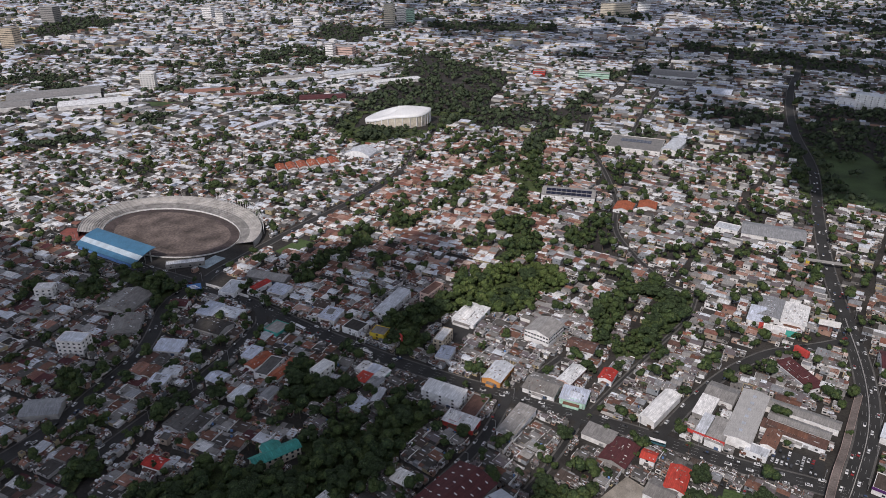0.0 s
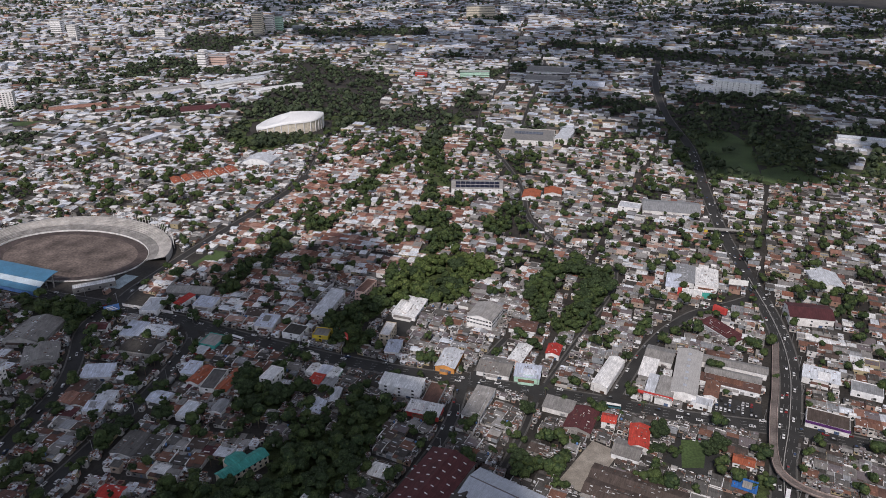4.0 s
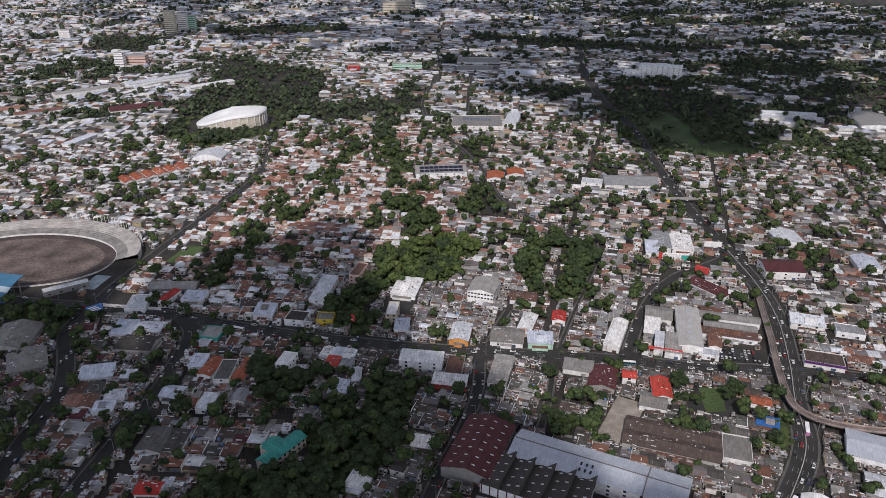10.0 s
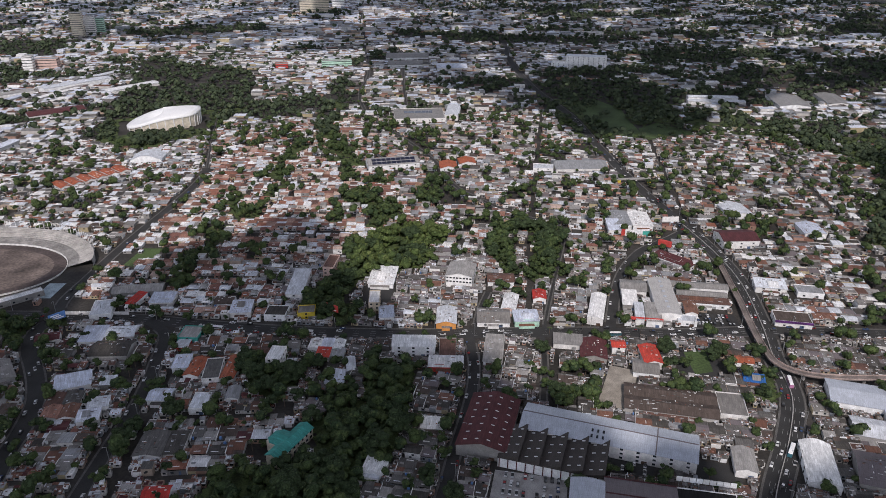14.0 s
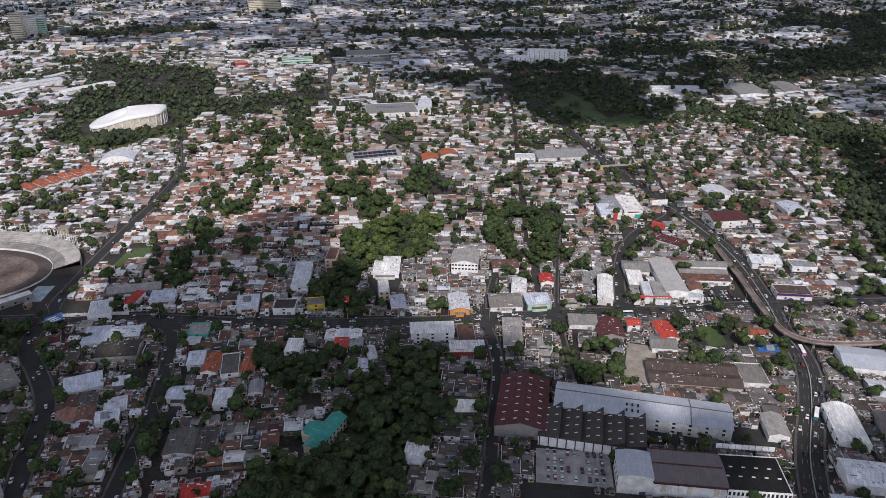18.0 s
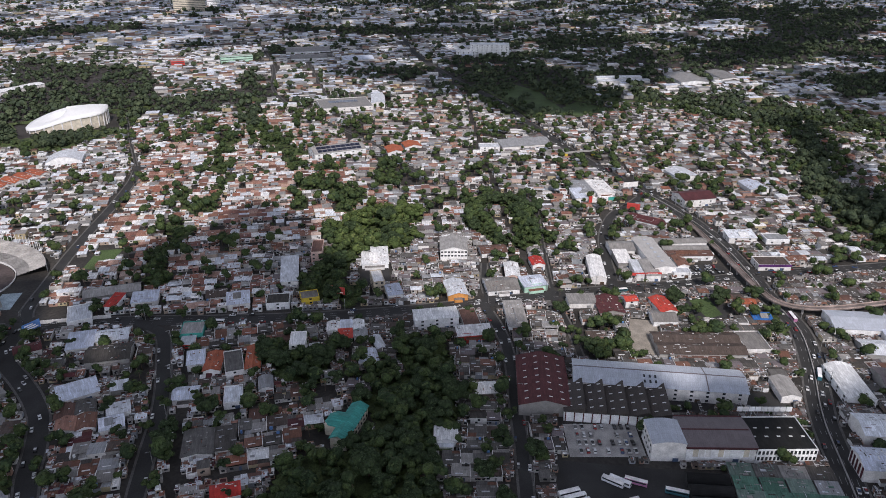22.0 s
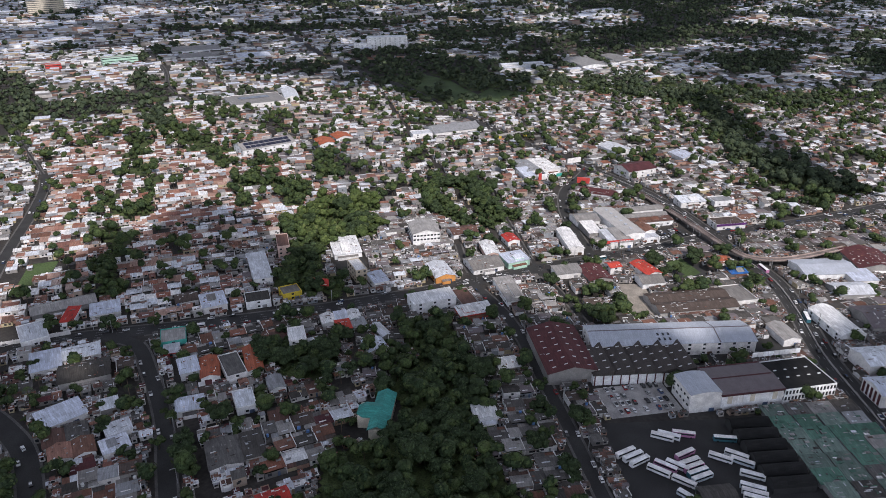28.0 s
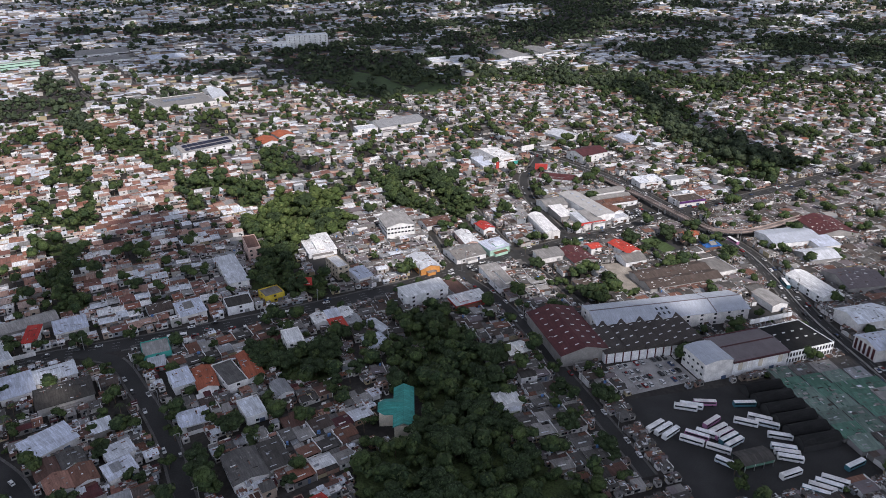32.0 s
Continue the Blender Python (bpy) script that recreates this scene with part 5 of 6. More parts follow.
# yards and car parks
for n_, (x, y, w, d, deg, lab) in enumerate(((-1, 266, 40, 27, -38, "asphalt factory car park"), (-28, 212, 88, 76, -45, "oily asphalt bus yard"), (223, 355, 33, 20, -33, "supermarket car park"), (55, 262, 40, 12, -44, "asphalt yard of the factory"),
                             (100, 232, 26, 16, -40, "small walled yard"), (169, 316, 26, 29, -48, "walled garden car park"), (103, 320, 19, 46, -48, "pale concrete yard between workshops"), (10, 508, 22, 28, -31, "asphalt yard behind the tan block"))):
    q = Geo()
    q.box(-w / 2, w / 2, -d / 2, d / 2, 0, 0.020 + 0.003 * n_)
    ob = tagged(part("car_park", q, CONCRETE if "factory car" in lab else YARD if "pale" in lab else ASPHALT), lab, "car park", kind="structure")
    ob.matrix_basis = pose(x, y, 0, 0, 0, deg)
    mark_rect(x, y, w, d, deg, OPEN, 1)
for x, y, w, deg, lab in ((148, 302, 58, -40, "long white garden wall beside a car park"), (-196, 576, 50, -27, "long white wall along the boulevard"), (182, 337, 34, -30, "white wall along a parking strip")):
    ob = thing("boundary_wall", x, y, deg, 0, lab, "wall")
    q = Geo()
    q.box(-w / 2, w / 2, -0.2, 0.2, 0, 2.6)
    part("wall", q, wall_mat("white"), ob)
    for k in range(int(w / 6)):
        q = Geo()
        q.box(-w / 2 + 6 * k, -w / 2 + 6 * k + 0.5, -0.3, 0.3, 0, 2.9)
        part("pillar", q, wall_mat("white"), ob)
q = Geo()
q.box(-18, 18, -16, 16, 0, 0.06)
tagged(part("sports_court", q, surface("court_paint", [(0.22, 0.07, 0.055)], "object", 0.9)), "faded red sports court beside the stadium", "court", kind="structure").matrix_basis = pose(-391, 700, 0, 0, 0, -5)
mark_rect(-391, 700, 36, 32, -5, OPEN)
# black sheds and the green-roofed street market
for k in range(6):
    x, y = 14 - 6.0 * k, 212.5 - 6.2 * k
    building(x, y, 7.6, 21, 47, 4.4, "arch", "black", "blackish", "long black-roofed bus shed", windows=False, pitch=2.0)
srng = random.Random(21)
for i in range(4):
    for k in range(7):
        x, y = 33 + 9.6 * i - 6.6 * k, 206 - 8.9 * i - 7.2 * k
        if i == 3 and k > 4:
            continue
        roof = srng.choice(("green", "green", "green", "grey", "green", "dark"))
        stall = building(x, y, srng.uniform(10.5, 12.8), srng.uniform(8.6, 9.8), -42.5, srng.uniform(3.0, 3.5), "shed", roof, "grey", "market stall with a faded %s sheet roof" % {"green": "green", "grey": "pale grey", "dark": "dark"}[roof], windows=False, pitch=0.6)
        q = Geo()
        for n_ in range(11):
            u, v = srng.uniform(-5, 3.6), srng.uniform(-4, 3)
            e, f = srng.choice(((0.4, 3.0), (3.2, 0.4), (2.6, 1.6), (2.2, 0.5), (0.3, 2.4), (0.9, 0.7)))
            z = 2.62 + 0.09 * (v + f / 2 + 4.6) + srng.uniform(0.0, 0.05)
            q.box(u, u + e, v, v + f, z - 0.1, z + 0.32, srng.choice((0, 1, 1, 2, 3, 3)))
        part("roof_patching", q, [roof_mat(k) for k in ("white", "green", "dark", "grey")], stall, "patched roof sheets")["kind"] = "stuff"
wreck = thing("green_shelter", -46, 204, -40, 0, "shabby green open shelter with a patched roof in the bus yard", "shelter")
q = Geo()
q.gable(-8, 8, -4.5, 4.5, 4.2, 5.4, 0, 0.4)
part("roof", q, roof_mat("dark"), wreck)
for s in (-1, 1):
    q = Geo()
    q.box(-8, 8, s * 4.4 - 0.1, s * 4.4 + 0.1, 2.2, 4.2, bottom=True)
    part("green_sheet", q, roof_mat("green"), wreck)
    for u in (-7.5, -2.5, 2.5, 7.5):
        q = Geo()
        q.box(u - 0.15, u + 0.15, s * 4.4 - 0.15, s * 4.4 + 0.15, 0, 4.2)
        part("post", q, METAL, wreck)
# flyover
RAMP = [(299, 424), (284, 402), (269, 380), (256, 361), (242, 342), (227, 320), (216, 302), (211, 289), (213, 278), (220, 268), (232, 259), (248, 250), (277, 236)]
ramp = thing("flyover", 0, 0, 0, 0, "curved grey-brown concrete flyover ramp on piers", "flyover")
rl = smooth_line(RAMP, 4.0)
rise_z = [0.7 + 4.3 * min(1.0, k / 24.0) for k in range(len(rl))]
DECK = surface("flyover_deck", [(0.17, 0.142, 0.13)], "object", 0.9)
PARAPET = surface("parapet_paint", [(0.36, 0.28, 0.25)], "object", 0.9)


def ramp_strip(left, right, low, high):
    """A strip along the rising ramp, low and high over its deck."""
    q = Geo()
    for p, s_, z in zip(rl, sides(rl), rise_z):
        a, b = Vector((p.x, p.y)) + s_ * left, Vector((p.x, p.y)) - s_ * right
        q.v += [(a.x, a.y, z + low), (a.x, a.y, z + high), (b.x, b.y, z + high), (b.x, b.y, z + low)]
    for k in range(0, 4 * (len(rl) - 1), 4):
        q.f += [(k + 1, k + 2, k + 6, k + 5), (k, k + 1, k + 5, k + 4), (k + 2, k + 3, k + 7, k + 6), (k + 3, k, k + 4, k + 7)]
        q.m += [0] * 4
    return q


part("deck", ramp_strip(2.4, 2.4, -0.7, 0.0), DECK, ramp)
for left, right in ((2.4, -2.1), (-2.1, 2.4)):
    part("parapet", ramp_strip(left, right, 0.0, 0.9), PARAPET, ramp)
for p, z in list(zip(rl, rise_z))[::4]:
    q = Geo()
    q.box(-0.6, 0.6, -0.6, 0.6, 0, z - 0.7)
    part("pier", q, CONCRETE, ramp).matrix_basis = pose(p.x, p.y, 0)
for p in rl:
    mark_disc(p.x, p.y, 5.5, ROAD)

# ---- districts: row houses and roofs between the streets ----
def along(line, x):
    return float(np.interp(x, [p[0] for p in line], [p[1] for p in line]))


FAN = [(-330, 290), (-120, 190), (-60, 130), (60, 120), (300, 140), (900, 180), (2600, 290), (2700, 1200), (1700, 2500), (900, 3300), (-600, 3400), (-1850, 2900)]
HW = sorted((y, x) for x, y in HIGHWAY)


def district(x, y):
    r = math.hypot(x + 100, y - 50)
    if r > 1750:
        return "town"
    if r > 1050:
        return "suburb"
    if 0 < y - along(BOULEVARD, x) < 150 and -60 < x < 270 and y < 590 - 0.2 * x:
        return "centre"
    if y < along(BOULEVARD, x):
        return "south_west" if x < -110 + 0.25 * (y - 300) else "south_east"
    if x > float(np.interp(y, [p[0] for p in HW], [p[1] for p in HW])):
        return "east"
    return "gardens" if x > 60 + (y - 450) * 0.22 else "north"


# grid turn, lot width, lot depth, rows to a block, street width, roofs, share of trees
DISTRICTS = {
    "south_west": (-24, 8.5, 12.0, 4, 3.6, "dark dark grey dark grey rust rust white dark grey terracotta white maroon", 0.12),
    "south_east": (-38, 8.0, 10.0, 4, 3.0, "dark dark dark grey dark dark rust dark grey dark dark mauve mauve dark", 0.07),
    "centre": (-33, 7.5, 9.0, 4, 2.6, "grey mauve dark grey mauve dark rust grey grey white grey", 0.11),
    "north": (-27, 8.0, 11.0, 4, 3.4, "terracotta pink white grey terracotta white rust pink white rust pink white", 0.12),
    "gardens": (-35, 8.5, 11.0, 4, 3.2, "grey white dark white pink grey grey mauve terracotta", 0.24),
    "east": (-34, 8.0, 10.5, 4, 3.0, "white grey dark dark grey rust grey dark terracotta mauve white", 0.22),
    # the many blue roofs of suburb and town put distance haze into the colour
    "suburb": (-26, 8.5, 11.0, 4, 4.0, "white blue dark grey grey white white blue dark rust grey dark", 0.28),
    "town": (-22, 12.5, 15.5, 4, 6.0, "blue grey dark blue blue blue white rust grey white dark", 0.23),
}
ROOF_KEYS = ["dark", "grey", "white", "rust", "terracotta", "blue", "maroon", "green", "red", "teal", "pink", "mauve"]
STUFF_MATS = [roof_mat(k, "island") for k in ROOF_KEYS] + [wall_mat("mixed", "island"), GLASS_I, wall_mat("white", "island")]
M_WALL, M_GLASS, M_WHITE = len(ROOF_KEYS), len(ROOF_KEYS) + 1, len(ROOF_KEYS) + 2
rng = random.Random(7)
NEAR_HOUSES, TREE_SPOTS = [], []
fabric = {}


def lot(geo, x, y, w, d, deg, roofs, far, rng, tall=0.2, terrace=False):
    """One lot: a house, and lean-tos of other heights and roofs behind or beside it; terrace: one of an even row."""
    k = len(geo.v)
    lite = math.hypot(x + 100, y - 50) > 560 or w < 4.0
    storey = 2 if rng.random() < (tall if not far else 0.35) else 1
    h = 2.5 * storey + rng.uniform(-0.15, 0.3)
    if far == 2:
        h = rng.choice((3, 3, 3.5, 4, 6, 3, 9)) * rng.uniform(0.8, 1.2)
    if terrace:
        h = 2.6 + rng.uniform(-0.08, 0.08)
    if w < 5 and far == 0:
        h *= 0.85
    roof = ROOF_KEYS.index(rng.choice(roofs))
    split = rng.uniform(0.55, 0.85) if not far else 1.0
    fy = d * (split - 0.5)
    kind = rng.random() if not terrace else rng.uniform(0.3, 0.75)
    if far and rng.random() < 0.14:
        w, d, h = w * rng.uniform(1.6, 3.0), d * rng.uniform(0.9, 1.3), h + rng.uniform(0.8, 2.2)
        fy = d / 2
    w2 = w / 2
    rise = h + (rng.uniform(0.4, 1.0) if not terrace else 0.55)
    if not far and kind < 0.12:
        geo.flat(-w2, w2, -d / 2, fy, h + 0.5, roof, M_WALL)
    elif kind < 0.6:
        geo.gable(-w2, w2, -d / 2, fy, h, rise, roof, 0.25, 0.1, M_WALL, 0.0, lite)
    else:
        geo.shed(-w2, w2, -d / 2, fy, h, h + rng.uniform(0.3, 0.8), roof, 0.2, 0.1, M_WALL, 0.0, lite)
    if far:
        geo.place(k, x, y, deg)
        return
    if rng.random() < 0.95:
        n = rng.choice((1, 2, 2))
        for i in range(n):
            a = -w2 + w * i / n
            b = -w2 + w * (i + 1) / n * rng.uniform(0.93, 1.0)
            z = rng.uniform(2.1, 2.7)
            geo.shed(a, b, fy + 0.1, d / 2 - rng.uniform(0, 0.04 * d), z, z + rng.uniform(0.1, 0.6), ROOF_KEYS.index(rng.choice(roofs)), 0.1, 0.08, M_WALL, 0.0, lite)
    if not far and math.hypot(x + 100, y - 50) < 620 and rng.random() < 0.75:
        for i in range(rng.choice((2, 3, 4, 5))):
            e, f = rng.choice(((0.35, 2.4), (2.2, 0.35), (1.1, 0.8), (0.8, 0.6), (0.9, 0.9), (2.8, 0.3)))
            u, v = rng.uniform(-w2, w2 - e), rng.uniform(-d / 2, max(0.0, fy - f))
            z = rise - 0.5 if kind >= 0.12 else h + 0.1
            geo.box(u, u + e, v, v + f, z, z + rng.uniform(0.3, 0.6), rng.choice((1, 2, 2, 2, 3, 4)))
    if not lite and rng.random() < 0.55:
        e = w2 - 0.05 if rng.random() < 0.5 else -w2 - 0.2
        geo.box(e, e + 0.25, -d / 2, rng.uniform(0, d / 2), 0, h + rng.uniform(0.3, 0.8), rng.choice((M_WALL, M_WHITE)))
    if not lite and rng.random() < 0.45:
        e = rng.uniform(0.3, 1.0) * w
        u = rng.uniform(-w2, w2 - e)
        f = rng.choice((-d / 2 - 0.45, d / 2 - 0.3))
        geo.box(u, u + e, f, f + 0.28, 0, rng.uniform(2.2, 3.4), M_WHITE)
    for i in range(rng.choice((1, 2))):
        u, z = rng.uniform(-w2 + 0.5, w2 - 1.9), rng.uniform(0.9, max(1.0, h - 1.7))
        geo.box(u, u + 1.4, -d / 2 - 0.05, -d / 2 + 0.05, z, z + 1.2, M_GLASS)
    geo.place(k, x, y, deg)


near_zone = [(-230, 330), (-60, 250), (130, 300), (190, 350), (120, 480), (-60, 620), (-230, 560)]


def leafiness(x, y, leafy):
    """Greener towards the ravine and the slopes in the east."""
    return leafy - (0.13 if y > 1250 and 150 < x < 900 else 0.0) + 0.15 * min(1.0, max(0.0, (x - 620) / 500))


WEST_ROOFS = "grey white dark white grey rust dark white terracotta grey white".split()
for name, (deg, lw, ld, rows, street, clay, leafy) in DISTRICTS.items():
    far = 2 if name == "town" else 1 if name == "suburb" else 0
    c, s = math.cos(radians(deg)), math.sin(radians(deg))
    geo = fabric[name] = Geo()
    R = 3600 if far == 2 else 2000 if far else 1250
    block_v, block_u = rows * (ld + 0.3) + street, 19 * lw + street
    if not far:
        u, v = px * c + py * s, -px * s + py * c
        lanes = ((v % block_v > rows * (ld + 0.3)) | ((u % block_u > 19 * lw) & (name != "north"))) & (plan == FREE) & (np.hypot(px + 100, py - 50) < 1060)
        cells = np.argwhere(lanes)
        for i, j in cells:
            if district(px[i, j], py[i, j]) == name:
                plan[i, j] = ROAD
    for size in ((1.0, 0.62, 0.42, 0.3) if name.startswith("south") else (1.0, 0.62, 0.42) if not far else (1.0,)):
        before = plan.copy() if size == 1.0 and not far else plan
        v = -math.ceil(R / block_v) * block_v
        while v < R:
            for row in range(int(rows / size)):
                vv = v + (row + 0.5) * (ld * size + 0.3)
                u = -R + rng.uniform(0, lw)
                while u < R:
                    w = lw * size * rng.uniform(0.75, 1.3)
                    d = ld * size * rng.uniform(0.95, 1.02)
                    x, y = c * (u + w / 2) - s * vv, s * (u + w / 2) + c * vv
                    u += w + 0.05
                    if not (-1890 < x < 2690 and 80 < y < 3500) or cell(x, y, before) != FREE or not inside(FAN, x, y) or district(x, y) != name:
                        continue
                    a, b = w / 2 - 0.6, d / 2 - 0.6
                    if not all(cell(x + c * e - s * f, y + s * e + c * f, before) == FREE for e in (-a, 0, a) for f in (-b, 0, b)):
                        continue
                    if not far:
                        mark_rect(x, y, w, d, deg, BUILT, -0.8)
                    west = name == "north" and (y > 1050 or y > 640 and x < float(np.interp(y, (640, 892, 1100), (-205, -57, -7))))
                    roofs = WEST_ROOFS if west else clay.split()
                    lf = leafiness(x, y, leafy) + (0.05 if west else 0.0)
                    wood = noise.noise((x * 0.0045, y * 0.009, 3.1)) * 0.75 + noise.noise((x * 0.016, y * 0.027, 8.7)) * 0.5 + noise.noise((x * 0.05, y * 0.07, 5.2)) * 0.25 if far else noise.noise((x * 0.007, y * 0.007, 3.1)) * 0.35 + noise.noise((x * 0.027, y * 0.027, 8.7)) * 0.6 + noise.noise((x * 0.07, y * 0.07, 5.2)) * 0.45
                    if wood > 0.50 - lf * 1.15 or rng.random() < lf * 0.3:
                        TREE_SPOTS.append((x, y, far))
                        continue
                    if size == 1.0 and not far and inside(near_zone, x, y) and len(NEAR_HOUSES) < 173 and rng.random() < 0.8:
                        NEAR_HOUSES.append((x, y, w, d, deg, rng.choice(roofs)))
                    else:
                        lot(geo, x, y, w, d, deg + rng.uniform(-2, 2), roofs, far, rng, 0.04 if name in ("south_east", "centre") else 0.14, name in ("south_east", "centre") and rng.random() < 0.8)
                    if rng.random() < lf * (0.35 if far else 0.8):
                        TREE_SPOTS.append((x + rng.uniform(-5, 5), y + rng.uniform(-5, 5), far))
            v += block_v
LABELS = {"south_west": "dense low houses with weathered dark sheet roofs", "south_east": "tightly packed row houses with patched grey sheet roofs", "centre": "packed row houses with weathered grey sheet roofs", "north": "dense houses with clay tile and white roofs",
          "gardens": "houses with grey and white roofs among trees", "east": "low houses with grey roofs east of the highway", "suburb": "far suburb of pale low houses", "town": "distant town of small pale buildings"}
for name, geo in fabric.items():
    tagged(part("houses", geo, STUFF_MATS), LABELS[name], "houses", kind="stuff")

# single houses near the boulevard: a few types, built once and repeated with other sizes and roofs
WALL_NEAR = wall_mat("mixed")
TYPES = {}


def house_type(roof, kind):
    ob = thing("house", 0, 0, 0, 0, "small row house with a %s roof" % {"dark": "dark patched sheet-metal", "grey": "grey sheet-metal", "white": "white sheet-metal", "rust": "rusty brown", "terracotta": "clay tile", "blue": "bluish metal", "maroon": "dark red", "mauve": "brownish grey sheet-metal", "pink": "faded pinkish clay tile"}[roof], "house", "row houses")
    q = Geo()
    q.solid([(-4, -6, 0), (4, -6, 0), (4, 2.4, 0), (-4, 2.4, 0), (-4, -6, 2.6), (4, -6, 2.6), (4, 2.4, 2.6), (-4, 2.4, 2.6), (-4, -1.8, 3.3), (4, -1.8, 3.3)],
            [(0, 1, 5, 4), (1, 2, 6, 9, 5), (2, 3, 7, 6), (3, 0, 4, 8, 7)], [0] * 4)
    part("wall", q, WALL_NEAR, ob)
    q = Geo()
    if kind == 0:
        q.gable(-4, 4, -6, 2.4, 2.62, 3.35, 0, 0.3)
    else:
        q.shed(-4, 4, -6, 2.4, 3.35, 2.9, 0, 0.3)
    roof_ob = part("roof", q, roof_mat(roof), ob)
    q = Geo()
    q.box(-2.6, 0.8, -4.0, -3.4, 2.8, 3.42)
    part("patch_sheet", q, roof_mat("white"), roof_ob)
    q = Geo()
    q.box(1.4, 3.2, -0.6, 0.6, 2.8, 3.5)
    part("patch_sheet", q, roof_mat("grey"), roof_ob)
    q = Geo()
    q.box(4.02, 4.25, -6.2, 5.6, 0, 3.7 if kind else 3.2)
    part("party_wall", q, wall_mat("white"), ob)
    q = Geo()
    q.shed(-4, 0.3, 2.5, 6.0, 2.3, 2.6, 0, 0.1, 0.1, 1)
    part("lean_to", q, [roof_mat("grey" if kind else "dark"), WALL_NEAR], ob)
    q = Geo()
    q.shed(0.4, 3.9, 2.5, 5.7, 2.6, 2.2, 0, 0.1, 0.1, 1)
    part("back_room", q, [roof_mat("dark" if kind else "rust"), WALL_NEAR], ob)
    pane(ob, -2.2, -6, 1.6, 1.4, 1.1, 0)
    door = part("door", DOOR, None, ob)
    door.matrix_basis = pose(1.2, -6, 0) @ Matrix.Diagonal((1.0, 1, 2.1, 1))
    if kind:
        tank = part("water_tank", TANK, None, ob)
        tank.matrix_basis = pose(2.4, 4.0, 2.4)
    return ob


for x, y, w, d, deg, roof in NEAR_HOUSES:
    kind = rng.randint(0, 1)
    m = pose(x, y, 0, 0, 0, deg + rng.uniform(-2, 2) + (180 if rng.random() < 0.3 else 0)) @ Matrix.Diagonal((w / 8.2, d / 12, rng.uniform(0.95, 1.3), 1))
    if (roof, kind) not in TYPES:
        TYPES[roof, kind] = house_type(roof, kind)
        TYPES[roof, kind].matrix_basis = m
    else:
        ob = copy_thing(TYPES[roof, kind], Matrix())
        ob.matrix_basis = m


# ---- trees ----
def icosphere(sub=1):
    bm = bmesh.new()
    bmesh.ops.create_icosphere(bm, subdivisions=sub, radius=1.0)
    bm.verts.ensure_lookup_table()
    v = np.array([p.co[:] for p in bm.verts])
    f = np.array([[a.index for a in q.verts] for q in bm.faces])
    bm.free()
    return v, f


ICO1, ICO1F = icosphere(2)
ICO0, ICO0F = icosphere(1)


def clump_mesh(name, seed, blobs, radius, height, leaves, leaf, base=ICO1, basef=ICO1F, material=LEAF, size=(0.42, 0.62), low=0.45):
    """A crown: inner clumps with their shade in a darker colour, covered with many small tilted leaf sprays."""
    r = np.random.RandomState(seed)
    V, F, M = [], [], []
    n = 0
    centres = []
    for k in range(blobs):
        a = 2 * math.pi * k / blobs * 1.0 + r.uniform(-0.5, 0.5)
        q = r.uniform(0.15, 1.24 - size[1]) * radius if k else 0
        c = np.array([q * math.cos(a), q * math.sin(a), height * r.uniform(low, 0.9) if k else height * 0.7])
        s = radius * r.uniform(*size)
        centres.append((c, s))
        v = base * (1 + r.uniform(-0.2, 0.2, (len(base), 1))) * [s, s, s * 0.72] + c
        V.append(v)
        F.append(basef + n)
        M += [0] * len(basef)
        n += len(v)
    for k in range(leaves):
        c, s = centres[r.randint(blobs)]
        a = r.normal(size=3)
        a /= np.linalg.norm(a)
        if a[2] < -0.35:
            a[2] *= -1
        p = c + a * [s, s, s * 0.72] * r.uniform(0.92, 1.15)
        t = np.cross(a, r.normal(size=3))
        t /= np.linalg.norm(t)
        b = np.cross(a, t)
        z = leaf * r.uniform(0.6, 1.4)
        tip = a * z * r.uniform(0.1, 0.7)
        V.append(np.array([p - t * z, p + b * z * 0.8, p + t * z, p - b * z * 0.8 + tip]))
        F.append(np.array([[n, n + 1, n + 2], [n, n + 2, n + 3]]))
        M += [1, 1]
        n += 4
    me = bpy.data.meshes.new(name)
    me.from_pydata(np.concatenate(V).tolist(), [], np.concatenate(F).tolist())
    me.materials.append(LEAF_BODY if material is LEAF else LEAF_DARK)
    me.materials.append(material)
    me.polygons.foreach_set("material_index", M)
    return me


def trunk_mesh(h, r):
    q = Geo()
    for k in range(7):
        a, b = 2 * math.pi * k / 7, 2 * math.pi * (k + 1) / 7
        q.quad([(r * math.cos(a), r * math.sin(a), 0), (r * math.cos(b), r * math.sin(b), 0), (r * 0.55 * math.cos(b), r * 0.55 * math.sin(b), h), (r * 0.55 * math.cos(a), r * 0.55 * math.sin(a), h)])
    for k in range(4):
        a = 1.57 * k + 0.4
        e = (1.9 * r * 3 * math.cos(a), 1.9 * r * 3 * math.sin(a), h * 1.35)
        q.solid([(r * 0.4, 0, h * 0.7), (-r * 0.3, r * 0.3, h * 0.7), (-r * 0.3, -r * 0.3, h * 0.7), e], [(0, 1, 3), (1, 2, 3), (2, 0, 3)], [0] * 3)
    return q.mesh("trunk", [BARK])


CROWNS = [clump_mesh("crown", 11 + k, (11, 13, 9, 15)[k], (4.2, 5.2, 3.4, 6.0)[k], (7.5, 8.5, 8.0, 9.5)[k], (560, 640, 480, 700)[k], 0.36, material=(LEAF, LEAF_SHADED, LEAF, LEAF_SHADED)[k], size=(0.24, 0.42), low=0.38) for k in range(4)]
